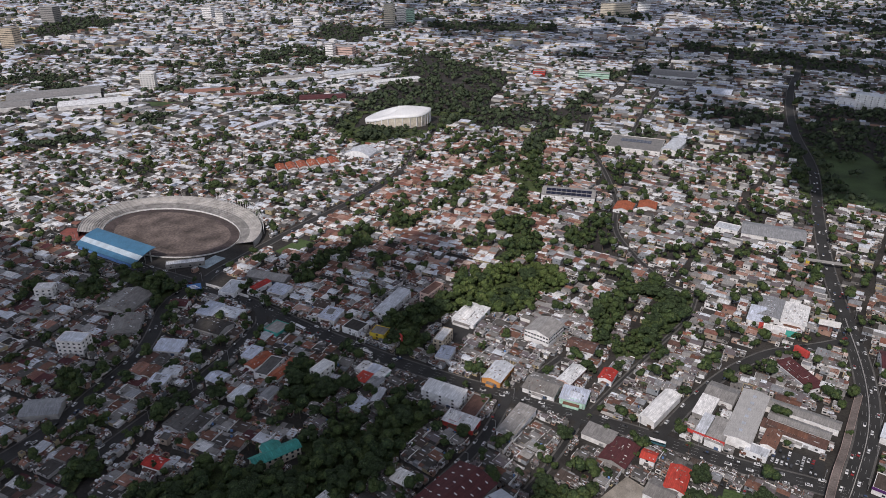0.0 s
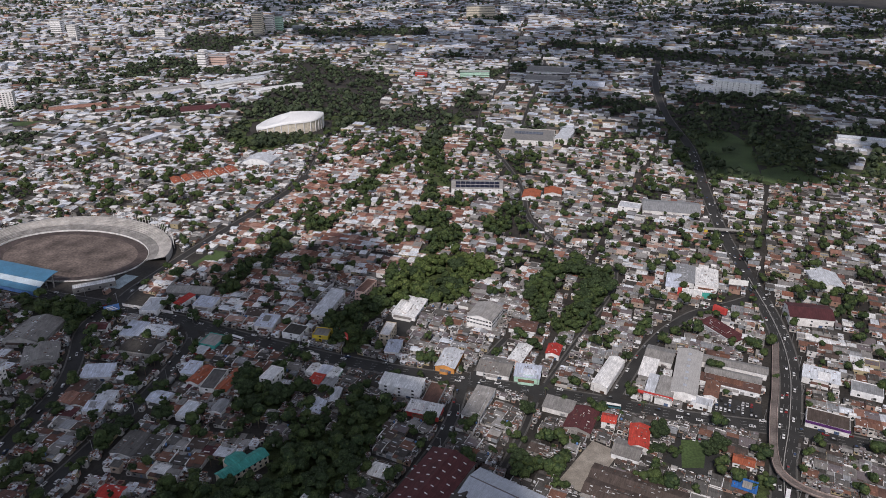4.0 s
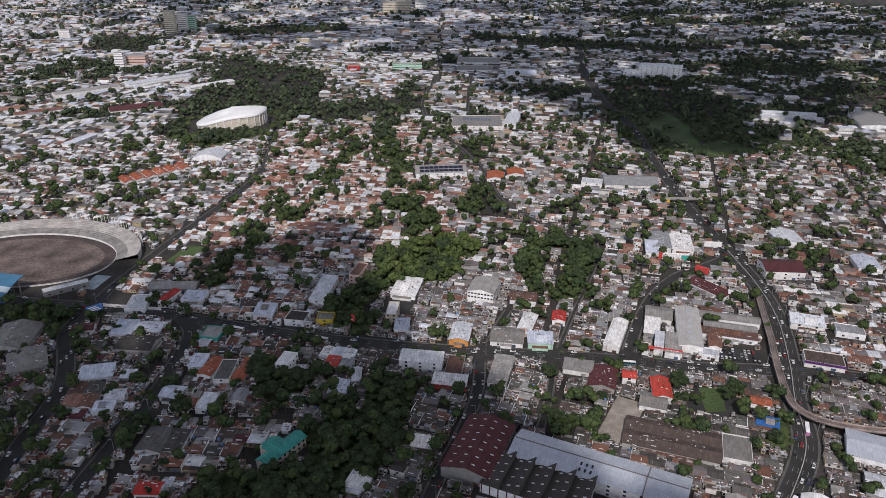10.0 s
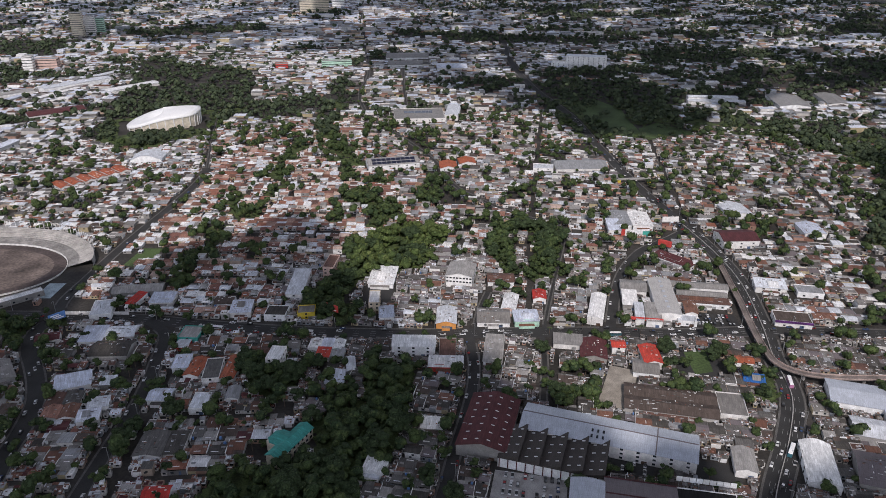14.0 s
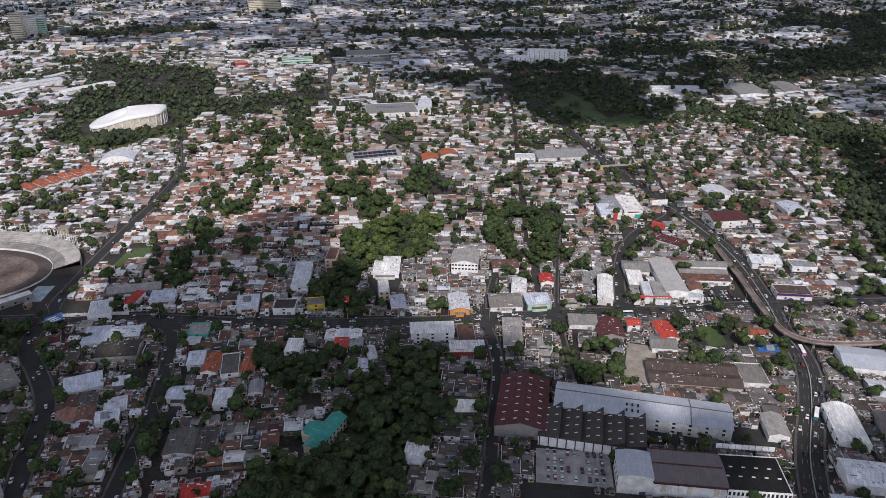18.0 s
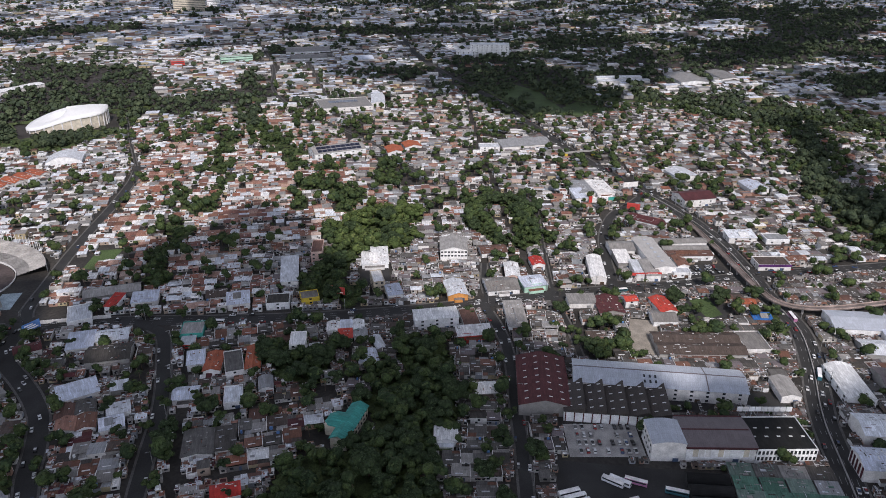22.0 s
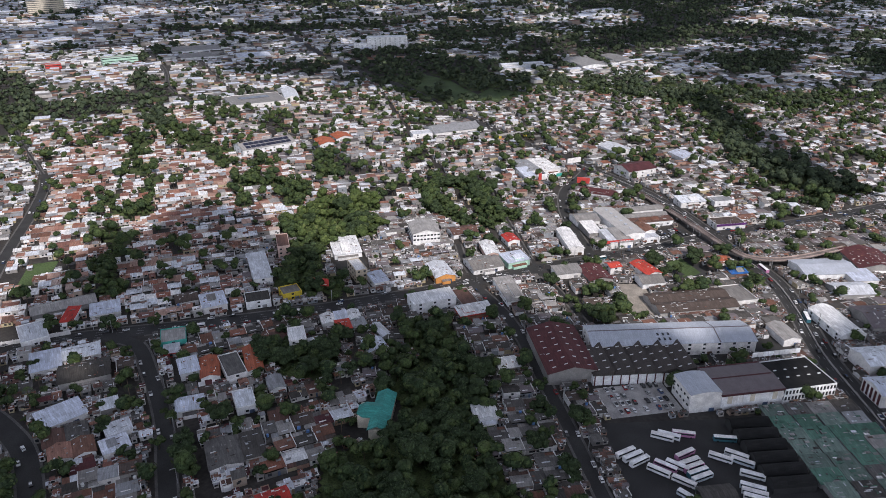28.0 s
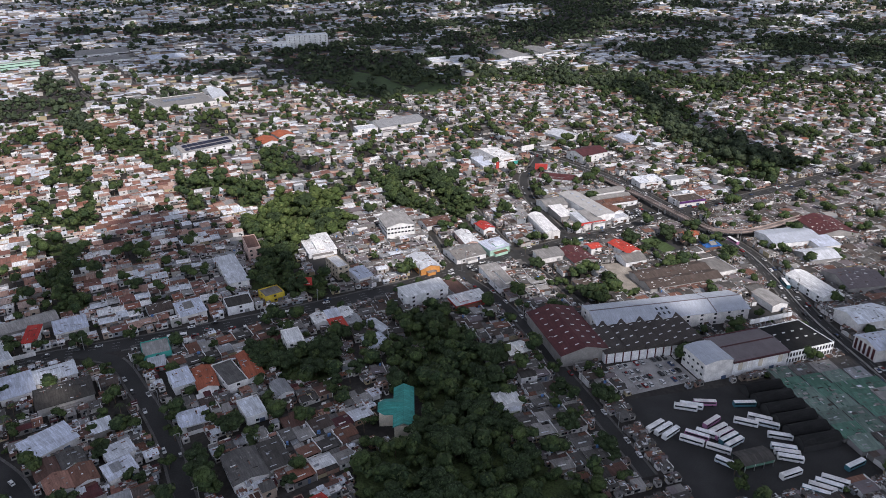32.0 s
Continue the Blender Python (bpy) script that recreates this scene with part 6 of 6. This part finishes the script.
TRUNKS = [trunk_mesh((3.4, 4.0, 4.0, 4.2)[k], (0.28, 0.35, 0.25, 0.45)[k]) for k in range(4)]


def tree_type(k):
    ob = thing("tree", 0, 0, 0, 0, ("broad leafy green tree between houses", "wide dense green street tree", "slender green tree between the houses", "large spreading dark green tree")[k], "tree", "trees between the houses")
    part("trunk", TRUNKS[k], None, ob)
    part("crown", CROWNS[k], None, ob)
    return ob


PALM = Geo()
for k in range(14):
    a = 2 * math.pi * k / 14 + 0.2 * (k % 3)
    c, s = math.cos(a), math.sin(a)
    for i in range(3):
        r0, r1 = 1.0 * i, 1.0 * (i + 1)
        z0, z1 = 8 + 0.5 - 0.22 * r0 * r0, 8.5 - 0.22 * r1 * r1
        w0, w1 = 0.35 * (1 - i / 3.5), 0.35 * (1 - (i + 1) / 3.5)
        PALM.quad([(c * r0 - s * w0, s * r0 + c * w0, z0), (c * r1 - s * w1, s * r1 + c * w1, z1), (c * r1, s * r1, z1 + 0.2), (c * r0, s * r0, z0 + 0.2)])
        PALM.quad([(c * r0, s * r0, z0 + 0.2), (c * r1, s * r1, z1 + 0.2), (c * r1 + s * w1, s * r1 - c * w1, z1), (c * r0 + s * w0, s * r0 - c * w0, z0)])
PALM = PALM.mesh("fronds", [LEAF])
PALM_TRUNK = Geo()
for k in range(6):
    a, b = math.pi * k / 3, math.pi * (k + 1) / 3
    PALM_TRUNK.quad([(0.22 * math.cos(a), 0.22 * math.sin(a), 0), (0.22 * math.cos(b), 0.22 * math.sin(b), 0), (0.14 * math.cos(b), 0.14 * math.sin(b), 8.6), (0.14 * math.cos(a), 0.14 * math.sin(a), 8.6)])
PALM_TRUNK = PALM_TRUNK.mesh("trunk", [BARK])

PROTO = {}


def plant(x, y, k, size):
    m = pose(x, y, 0, 0, 0, rng.uniform(0, 360)) @ Matrix.Diagonal((size, size, size * rng.uniform(0.85, 1.15), 1))
    if k not in PROTO:
        if k == 4:
            ob = thing("palm_tree", 0, 0, 0, 0, "tall palm with drooping fronds", "palm tree", "palms")
            part("trunk", PALM_TRUNK, None, ob)
            part("fronds", PALM, None, ob)
        else:
            ob = tree_type(k)
        PROTO[k] = ob
    else:
        ob = copy_thing(PROTO[k], Matrix())
    ob.matrix_basis = m


# trees stand on wooded ground and on green lots
woods = []
wi, wj = np.nonzero(plan == WOOD)
for i, j in zip(wi, wj):
    x, y = px[i, j], py[i, j]
    r = math.hypot(x + 100, y - 50)
    share = 0.30 if r < 480 else 0.30 if r < 720 else 0.17 if r < 1000 else 0.10 if r < 1300 else 0.06
    if rng.random() < share and (r < 900 or inside(FAN, x, y)):
        woods.append((x + rng.uniform(-2, 2), y + rng.uniform(-2, 2), 0 if r < 1000 else 1))
gi, gj = np.nonzero(plan == OPEN)
for i, j in zip(gi, gj):
    x, y = px[i, j], py[i, j]
    if 430 < x < 800 and 740 < y < 1160 and noise.noise((x * 0.03, y * 0.03, 1)) > 0.15 and rng.random() < 0.12:
        woods.append((x, y, 1))
spots = woods + TREE_SPOTS
for line, half in ROADS:
    for p, s in list(zip(line, sides(line)))[::2] + (list(zip(line, sides(line))) if line is CURVED or line is SIDE else []):
        if rng.random() < 0.33:
            e = Vector((p.x, p.y)) + s * (half + 2.5) * rng.choice((1, -1))
            if cell(e.x, e.y) in (ROAD, FREE):
                spots.append((e.x, e.y, 0))
singles = [t for t in spots if -240 < t[0] < 230 and 240 < t[1] < 600]
rng.shuffle(singles)
singles = singles[:248]
taken = set(singles)
# street and yard trees that stand on their own
for x, y in ((-185, 459), (-171, 448), (-179, 436), (-193, 422), (-183, 414), (-190, 405), (-193, 391), (-161, 417), (-158, 407), (-162, 431), (-205, 454), (-178, 585), (-155, 552), (-134, 534), (-114, 484), (-58, 297), (-71, 284), (-63, 284), (-20, 289),
             (-75, 262), (-46, 300), (-87, 307), (-6, 396), (-53, 427), (-66, 429), (-40, 278), (62, 331), (-86, 425), (-22, 287), (-18, 295), (-79, 258), (-58, 209), (-68, 205), (92, 230), (156, 336), (150, 323), (158, 318), (180, 315), (188, 318), (66, 352), (60, 340), (80, 376)):
    plant(x, y, rng.choice((0, 1, 3, 0)), rng.uniform(0.75, 1.15))
for x, y, far in singles:
    wooded = cell(x, y) == WOOD
    # mostly shade-coloured crowns in the creek wood, lighter ones in the sunny wood
    k = rng.choice((1, 1, 3, 3, 1, 0) if wooded and y < 450 else (0, 1, 0, 3, 0) if wooded else (0, 1, 2, 0, 4))
    plant(x, y, k, rng.uniform(0.9, 1.5) if wooded else rng.uniform(0.6, 1.05))


def wood_stuff(name, places, label, template, size, leaf):
    """Many trees in one mesh: crowns turned and sized one by one, each on a trunk."""
    V, F, M = [], [], []
    n = 0
    r = np.random.RandomState(5)
    data = []
    for me in template:
        v = np.array([p.co[:] for p in me.vertices])
        f = np.array([p.vertices[:] for p in me.polygons])
        data.append((v, f, np.array([p.material_index for p in me.polygons])))
    for x, y in places:
        v, f, mi = data[r.randint(len(data))]
        a = r.uniform(0, 6.28)
        s = size * r.choice((0.45, 0.6, 0.75, 0.9, 1.1, 1.4)) * r.uniform(0.9, 1.1)
        c, d = math.cos(a) * s, math.sin(a) * s
        w = np.empty_like(v)
        w[:, 0], w[:, 1], w[:, 2] = v[:, 0] * c - v[:, 1] * d + x, v[:, 0] * d + v[:, 1] * c + y, v[:, 2] * s * r.uniform(0.8, 1.2)
        V.append(w)
        F.append(f + n)
        M.append(mi)
        n += len(v)
        stem = np.array([[-0.3, -0.2, 0], [0.3, -0.2, 0], [0, 0.3, 0], [0, 0, 5 * s]]) + [x, y, 0]
        V.append(stem)
        F.append(np.array([[0, 1, 3], [1, 2, 3], [2, 0, 3]]) + n)
        M.append(np.array([2, 2, 2]))
        n += 4
    V, F, M = np.concatenate(V), np.concatenate(F), np.concatenate(M)
    me = bpy.data.meshes.new(name)
    me.vertices.add(len(V))
    me.vertices.foreach_set("co", V.astype(np.float32).ravel())
    me.loops.add(F.size)
    me.loops.foreach_set("vertex_index", F.astype(np.int32).ravel())
    me.polygons.add(len(F))
    me.polygons.foreach_set("loop_start", np.arange(0, F.size, 3, dtype=np.int32))
    me.polygons.foreach_set("material_index", M.astype(np.int32))
    me.update(calc_edges=True)
    for m in ({LEAF: LEAF_BODY, LEAF_SUNLIT: SUNLIT_BODY}.get(leaf, HAZE_BODY), leaf, BARK):
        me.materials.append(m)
    tagged(new(name, me), label, "trees", kind="stuff")


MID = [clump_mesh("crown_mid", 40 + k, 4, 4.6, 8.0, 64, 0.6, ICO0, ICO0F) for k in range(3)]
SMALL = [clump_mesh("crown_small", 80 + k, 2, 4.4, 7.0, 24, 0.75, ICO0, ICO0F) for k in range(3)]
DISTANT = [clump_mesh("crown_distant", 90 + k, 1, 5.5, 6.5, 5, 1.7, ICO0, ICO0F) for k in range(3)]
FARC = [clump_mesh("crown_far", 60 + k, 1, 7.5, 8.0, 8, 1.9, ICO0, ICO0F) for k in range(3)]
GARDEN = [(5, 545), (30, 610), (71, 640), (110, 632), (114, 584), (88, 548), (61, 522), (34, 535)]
near_spots = [(x, y) for x, y, far in spots if not far and (x, y, far) not in taken and math.hypot(x + 100, y - 50) < 560 and not inside(GARDEN, x, y)]
wood_stuff("trees", near_spots, "green trees between the houses and along the creek", MID, 1.0, LEAF)


def forest(x, y):
    """Dense dark wood: the ravine, the golf course and the arena's park."""
    return cell(x, y) == WOOD and (x > 370 or math.hypot(x + 100, y - 50) > 950)


mid_spots = [(x, y) for x, y, far in spots if not far and math.hypot(x + 100, y - 50) >= 560 and not inside(GARDEN, x, y)]
wood_stuff("trees", [(x, y) for x, y, far in spots if not far and (x, y, far) not in taken and inside(GARDEN, x, y)], "light green trees of a large overgrown garden, sunlight in their colour", MID, 1.15, LEAF_SUNLIT)
wood_stuff("trees", [p for p in mid_spots if not forest(*p)], "green garden trees between the houses", SMALL, 1.2, LEAF)

# shrubs and grass under the trees
cover = Geo()
wi, wj = np.nonzero((plan == WOOD) & (np.hypot(px + 100, py - 50) < 1150))
for i, j in zip(wi, wj):
    x, y = px[i, j], py[i, j]
    h = [0.5 + 1.1 * (noise.noise(((x + a) * 0.21, (y + b) * 0.21, 4.4)) + 0.5) for a, b in ((-1.5, -1.5), (1.5, -1.5), (1.5, 1.5), (-1.5, 1.5))]
    cover.quad([(x - 1.5, y - 1.5, h[0]), (x + 1.5, y - 1.5, h[1]), (x + 1.5, y + 1.5, h[2]), (x - 1.5, y + 1.5, h[3])])
tagged(part("undergrowth", cover, UNDERGROWTH), "green shrubs and grass under the trees", "shrubs", kind="stuff")
wood_stuff("trees", [p for p in mid_spots if forest(*p)], "dark dense trees of the park and the ravine", SMALL, 1.35, LEAF_HAZE)
wood_stuff("trees", [(x, y) for x, y, far in spots if far == 1], "dark trees of the parks and the suburb", FARC, 1.0, LEAF_HAZE)
wood_stuff("trees", [(x + rng.uniform(-9, 9), y + rng.uniform(-9, 9)) for x, y, far in spots if far == 2 ], "distant trees between the houses of the town", DISTANT, 1.45, LEAF_HAZE)


# ---- vehicles ----
def wheel_into(q, r, w):
    n = 7
    for k in range(n):
        a, b = 2 * math.pi * k / n, 2 * math.pi * (k + 1) / n
        q.quad([(r * math.cos(a), -w / 2, r * math.sin(a)), (r * math.cos(b), -w / 2, r * math.sin(b)), (r * math.cos(b), w / 2, r * math.sin(b)), (r * math.cos(a), w / 2, r * math.sin(a))])
    for y in (-w / 2, w / 2):
        q.quad([(r * math.cos(2 * math.pi * k / n), y, r * math.sin(2 * math.pi * k / n)) for k in range(n)])


BIG_WHEEL = Geo()
wheel_into(BIG_WHEEL, 0.5, 0.3)
BIG_WHEEL = BIG_WHEEL.mesh("wheel", [RUBBER])


def car_type():
    ob = thing("car", 0, 0, 0, 0, "small parked or waiting car with dark windows", "car", "cars")
    q = Geo()
    prof = [(-2.15, 0.3), (2.15, 0.3), (2.2, 0.7), (1.9, 0.92), (0.9, 1.0), (-1.7, 1.02), (-2.15, 0.9)]
    q.quad([(x, -0.86, z) for x, z in prof])
    q.quad([(x, 0.86, z) for x, z in prof[::-1]])
    for (xa, za), (xb, zb) in zip(prof, prof[1:] + prof[:1]):
        q.quad([(xa, 0.86, za), (xb, 0.86, zb), (xb, -0.86, zb), (xa, -0.86, za)][::-1])
    part("body", q, CAR_PAINT, ob)
    q = Geo()
    q.solid([(-1.75, -0.8, 1.0), (1.0, -0.8, 1.0), (1.0, 0.8, 1.0), (-1.75, 0.8, 1.0), (-1.25, -0.66, 1.42), (0.3, -0.66, 1.42), (0.3, 0.66, 1.42), (-1.25, 0.66, 1.42)],
            [(0, 1, 5, 4), (1, 2, 6, 5), (2, 3, 7, 6), (3, 0, 4, 7)], [0] * 4)
    part("cabin_glass", q, GLASS, ob)
    q = Geo()
    q.box(-1.27, 0.32, -0.68, 0.68, 1.41, 1.47)
    part("roof", q, CAR_PAINT, ob)
    gear = Geo()
    for x in (-1.35, 1.35):
        for y in (-0.82, 0.82):
            k = len(gear.v)
            wheel_into(gear, 0.33, 0.22)
            gear.place(k, x, y, 0, 0.33)
    part("running_gear", gear, RUBBER, ob)["kind"] = "stuff"
    return ob


def bus_type():
    ob = thing("bus", 0, 0, 0, 0, "white city bus parked in the yard", "bus", "buses")
    q = Geo()
    q.box(-5.6, 5.6, -1.25, 1.25, 0.5, 3.0, bottom=True)
    part("body", q, BUS_PAINT, ob)
    q = Geo()
    q.solid([(-5.55, -1.2, 3.0), (5.55, -1.2, 3.0), (5.55, 1.2, 3.0), (-5.55, 1.2, 3.0), (-5.4, -0.9, 3.2), (5.4, -0.9, 3.2), (5.4, 0.9, 3.2), (-5.4, 0.9, 3.2)],
            [(0, 1, 5, 4), (1, 2, 6, 5), (2, 3, 7, 6), (3, 0, 4, 7), (4, 5, 6, 7)], [0] * 5)
    part("roof", q, wall_mat("white"), ob)
    for y in (-1.27, 1.27):
        part("window_strip", WINDOW, None, ob, "dark strip of side windows").matrix_basis = pose(-0.1, y, 2.25) @ Matrix.Diagonal((10.2, 0.5, 0.85, 1))
    part("windscreen", WINDOW, None, ob).matrix_basis = pose(5.6, 0, 2.1, 0, 0, 90) @ Matrix.Diagonal((2.2, 0.5, 1.2, 1))
    for x in (-3.4, 3.6):
        for y in (-1.1, 1.1):
            part("wheel", BIG_WHEEL, None, ob).matrix_basis = pose(x, y, 0.5)
    return ob


CAR, BUS = [], []


def park(kind, x, y, deg, z=0.16):
    store, make = (CAR, car_type) if kind == "car" else (BUS, bus_type)
    if not store:
        store.append(make())
        ob = store[0]
    else:
        ob = copy_thing(store[0], Matrix())
    ob.matrix_basis = pose(x, y, z, 0, 0, deg)
    return ob


def traffic(line, offsets, step, chance):
    for off in offsets:
        d = rng.uniform(0, step)
        ss = sides(line)
        for k in range(len(line) - 1):
            seg = line[k + 1] - line[k]
            L = Vector((seg.x, seg.y)).length
            while d < L:
                p = line[k] + seg * (d / L)
                p = Vector((p.x, p.y)) + ss[k] * off
                if rng.random() < chance and 100 < p.y < 900:
                    park("car", p.x, p.y, math.degrees(math.atan2(seg.y, seg.x)) + (180 if off > 0 else 0) + rng.uniform(-3, 3))
                d += step * rng.uniform(0.7, 1.5)
            d -= L


traffic(ROADS[0][0], (5.4, 1.9, -1.9, -5.4), 15, 0.47)
traffic(ROADS[1][0], (5.6, 2.4, -2.4, -5.6), 16, 0.47)
traffic(ROADS[2][0], (5.0, 1.7, -1.7, -5.0), 24, 0.5)
traffic(CURVED, (3.4, 0.6, -3.2), 20, 0.55)
traffic(SIDE, (3.0, -3.0), 14, 0.5)
traffic(ROADS[10][0], (2.9, -2.9), 15, 0.5)
traffic(ROADS[3][0], (1.8, -1.8), 28, 0.5)
traffic(ROADS[7][0], (2.5, -3.4), 20, 0.5)


def rows_of_cars(x, y, deg, rows, cols, du, dv, chance=0.7):
    c, s = math.cos(radians(deg)), math.sin(radians(deg))
    for i in range(rows):
        for j in range(cols):
            if rng.random() < chance:
                u, v = (j - (cols - 1) / 2) * du, (i - (rows - 1) / 2) * dv
                park("car", x + c * u - s * v, y + s * u + c * v, deg + 90 + rng.uniform(-4, 4))


rows_of_cars(0, 266, -38, 4, 9, 3.6, 6.6, 0.6)
rows_of_cars(223, 355, -33, 3, 10, 2.8, 5.8, 0.7)
rows_of_cars(55, 262, -44, 2, 11, 3.0, 5.6, 0.6)
rows_of_cars(170, 332, -30, 2, 8, 3.2, 6.0, 0.5)
for x, y, deg in ((-46, 249, -20), (-46, 245, -20), (-47, 241, -18), (-20, 239, -72), (-23, 241, -72), (-14, 234, -60), (-4, 217, -55), (-19, 213, -78), (-12, 208, -80), (-15, 204, -80), (-28, 227, -20), (-47, 231, -85), (-42, 230, -85), (-38, 226, -85),
                  (-32, 223, -25), (-34, 220, -25), (-36, 217, -25), (-38, 214, -25), (-46, 219, -85), (-54, 213, -95), (-21, 197, -72), (-29, 194, -72), (-32, 192, -72), (-35, 190, -72), (-46, 188, -35), (-52, 177, -85), (-48, 175, -85), (-44, 173, -85), (-40, 171, -85), (-24, 165, -30)):
    park("bus", x, y, deg, 0.06)
for x, y, deg in ((205, 272, 50), (150, 225, 30), (-60, 476, -35), (140, 372, -27), (-118, 512, -38)):
    park("bus", x, y, deg)

# ---- street lamps and poles ----
POLE = Geo()
POLE.box(-0.14, 0.14, -0.14, 0.14, 0, 9)
POLE = POLE.mesh("pole", [METAL])
ARM = Geo()
ARM.box(-0.1, 2.2, -0.08, 0.08, 8.8, 9.0, bottom=True)
ARM = ARM.mesh("arm", [METAL])
LAMP = Geo()
LAMP.box(1.7, 2.6, -0.18, 0.18, 8.62, 8.8, bottom=True)
LAMP = LAMP.mesh("lamp_head", [wall_mat("grey")])
first = None
for idx in (0, 1, 6, 10):
    line, half = ROADS[idx]
    for p, s in list(zip(line, sides(line)))[::6]:
        if not 120 < p.y < 750:
            continue
        e = Vector((p.x, p.y)) + s * (half - 0.6)
        m = pose(e.x, e.y, 0.1, 0, 0, math.degrees(math.atan2(-s.y, -s.x)))
        if first is None:
            first = thing("street_lamp", 0, 0, 0, 0, "grey steel street lamp with one arm", "street lamp", "street lamps")
            part("pole", POLE, None, first)
            part("arm", ARM, None, first)
            part("lamp_head", LAMP, None, first)
            first.matrix_basis = m
        else:
            copy_thing(first, m)

# ---- cumulus clouds, above and behind the camera, which keep the sun from part of the town ----
def cloud(name, puffs, height, label):
    """puffs: places on the ground that lie in the cloud's shade, with the size of the puff."""
    V, F = [], []
    n = 0
    r = np.random.RandomState(3)
    for x, y, s in puffs:
        k = height / SUN_FROM.z
        c = np.array([x + SUN_FROM.x * k, y + SUN_FROM.y * k, height + r.uniform(-20, 20)])
        v = ICO0 * (1 + r.uniform(-0.2, 0.2, (len(ICO0), 1))) * [s, s, s * 0.45] + c
        V.append(v)
        F.append(ICO0F + n)
        n += len(v)
    me = bpy.data.meshes.new(name)
    me.from_pydata(np.concatenate(V).tolist(), [], np.concatenate(F).tolist())
    me.materials.append(CLOUD)
    me.polygons.foreach_set("use_smooth", [True] * len(me.polygons))
    return tagged(new(name, me), label, "cloud", kind="stuff")


crng = random.Random(4)
NEAR_EDGE = [(-480, 690), (-345, 640), (-300, 642), (-262, 652), (-215, 662), (-140, 664), (-85, 690), (-50, 714), (-2, 712), (12, 680), (2, 620), (-16, 566), (-4, 500), (-8, 430), (32, 402), (74, 360), (98, 312), (108, 276), (112, 246), (131, 222), (172, 200), (225, 165), (280, 60)]
near_puffs = []
for k in range(1450):
    x, y = crng.uniform(-900, 280), crng.uniform(-500, 715)
    s = crng.uniform(24, 60)
    if inside(NEAR_EDGE + [(300, -600), (-1000, -600), (-1000, 760)], x + s * 0.45, y + s * 0.45) and inside(NEAR_EDGE + [(300, -600), (-1000, -600), (-1000, 760)], x, y + s * 0.6):
        near_puffs.append((x, y, s))
FAR_SHADE = [(350, 1560), (403, 1296), (436, 1024), (470, 838), (530, 770), (640, 830), (820, 850), (1150, 900), (1600, 700), (2500, 650), (2600, 1500), (1900, 2500), (1000, 3200), (0, 3300), (-500, 2900), (-250, 2350), (-110, 1960), (60, 1860), (190, 1780), (290, 1630)]
far_puffs = []
for k in range(1500):
    x, y = crng.uniform(-500, 2600), crng.uniform(650, 3300)
    s = crng.uniform(40, 90)
    if inside(FAR_SHADE, x, y) and crng.random() < (0.6 if x > 1100 else 0.5 if y > 1550 and x < 900 else 0.9):
        far_puffs.append((x, y, s))
for k in range(420):
    x, y = crng.uniform(850, 2600), crng.uniform(150, 760)
    if noise.noise((x * 0.004, y * 0.006, 2.2)) > -0.12 and x + y * 0.6 > 1180:
        far_puffs.append((x, y, crng.uniform(30, 60)))
# unseen puffs added along the ravine only to darken its trees
for p in smooth_line([(700, 548), (645, 484), (585, 428), (522, 377), (470, 332), (428, 288)], 11.0):
    far_puffs.append((p.x + crng.uniform(-10, 10), p.y + crng.uniform(-10, 10), crng.uniform(22, 32)))
cloud("cumulus_cloud", near_puffs, 1000, "large white cumulus cloud that shades the near streets")
cloud("cumulus_cloud", far_puffs, 1100, "white cumulus cloud that shades the far town, with puffs added over the ravine")
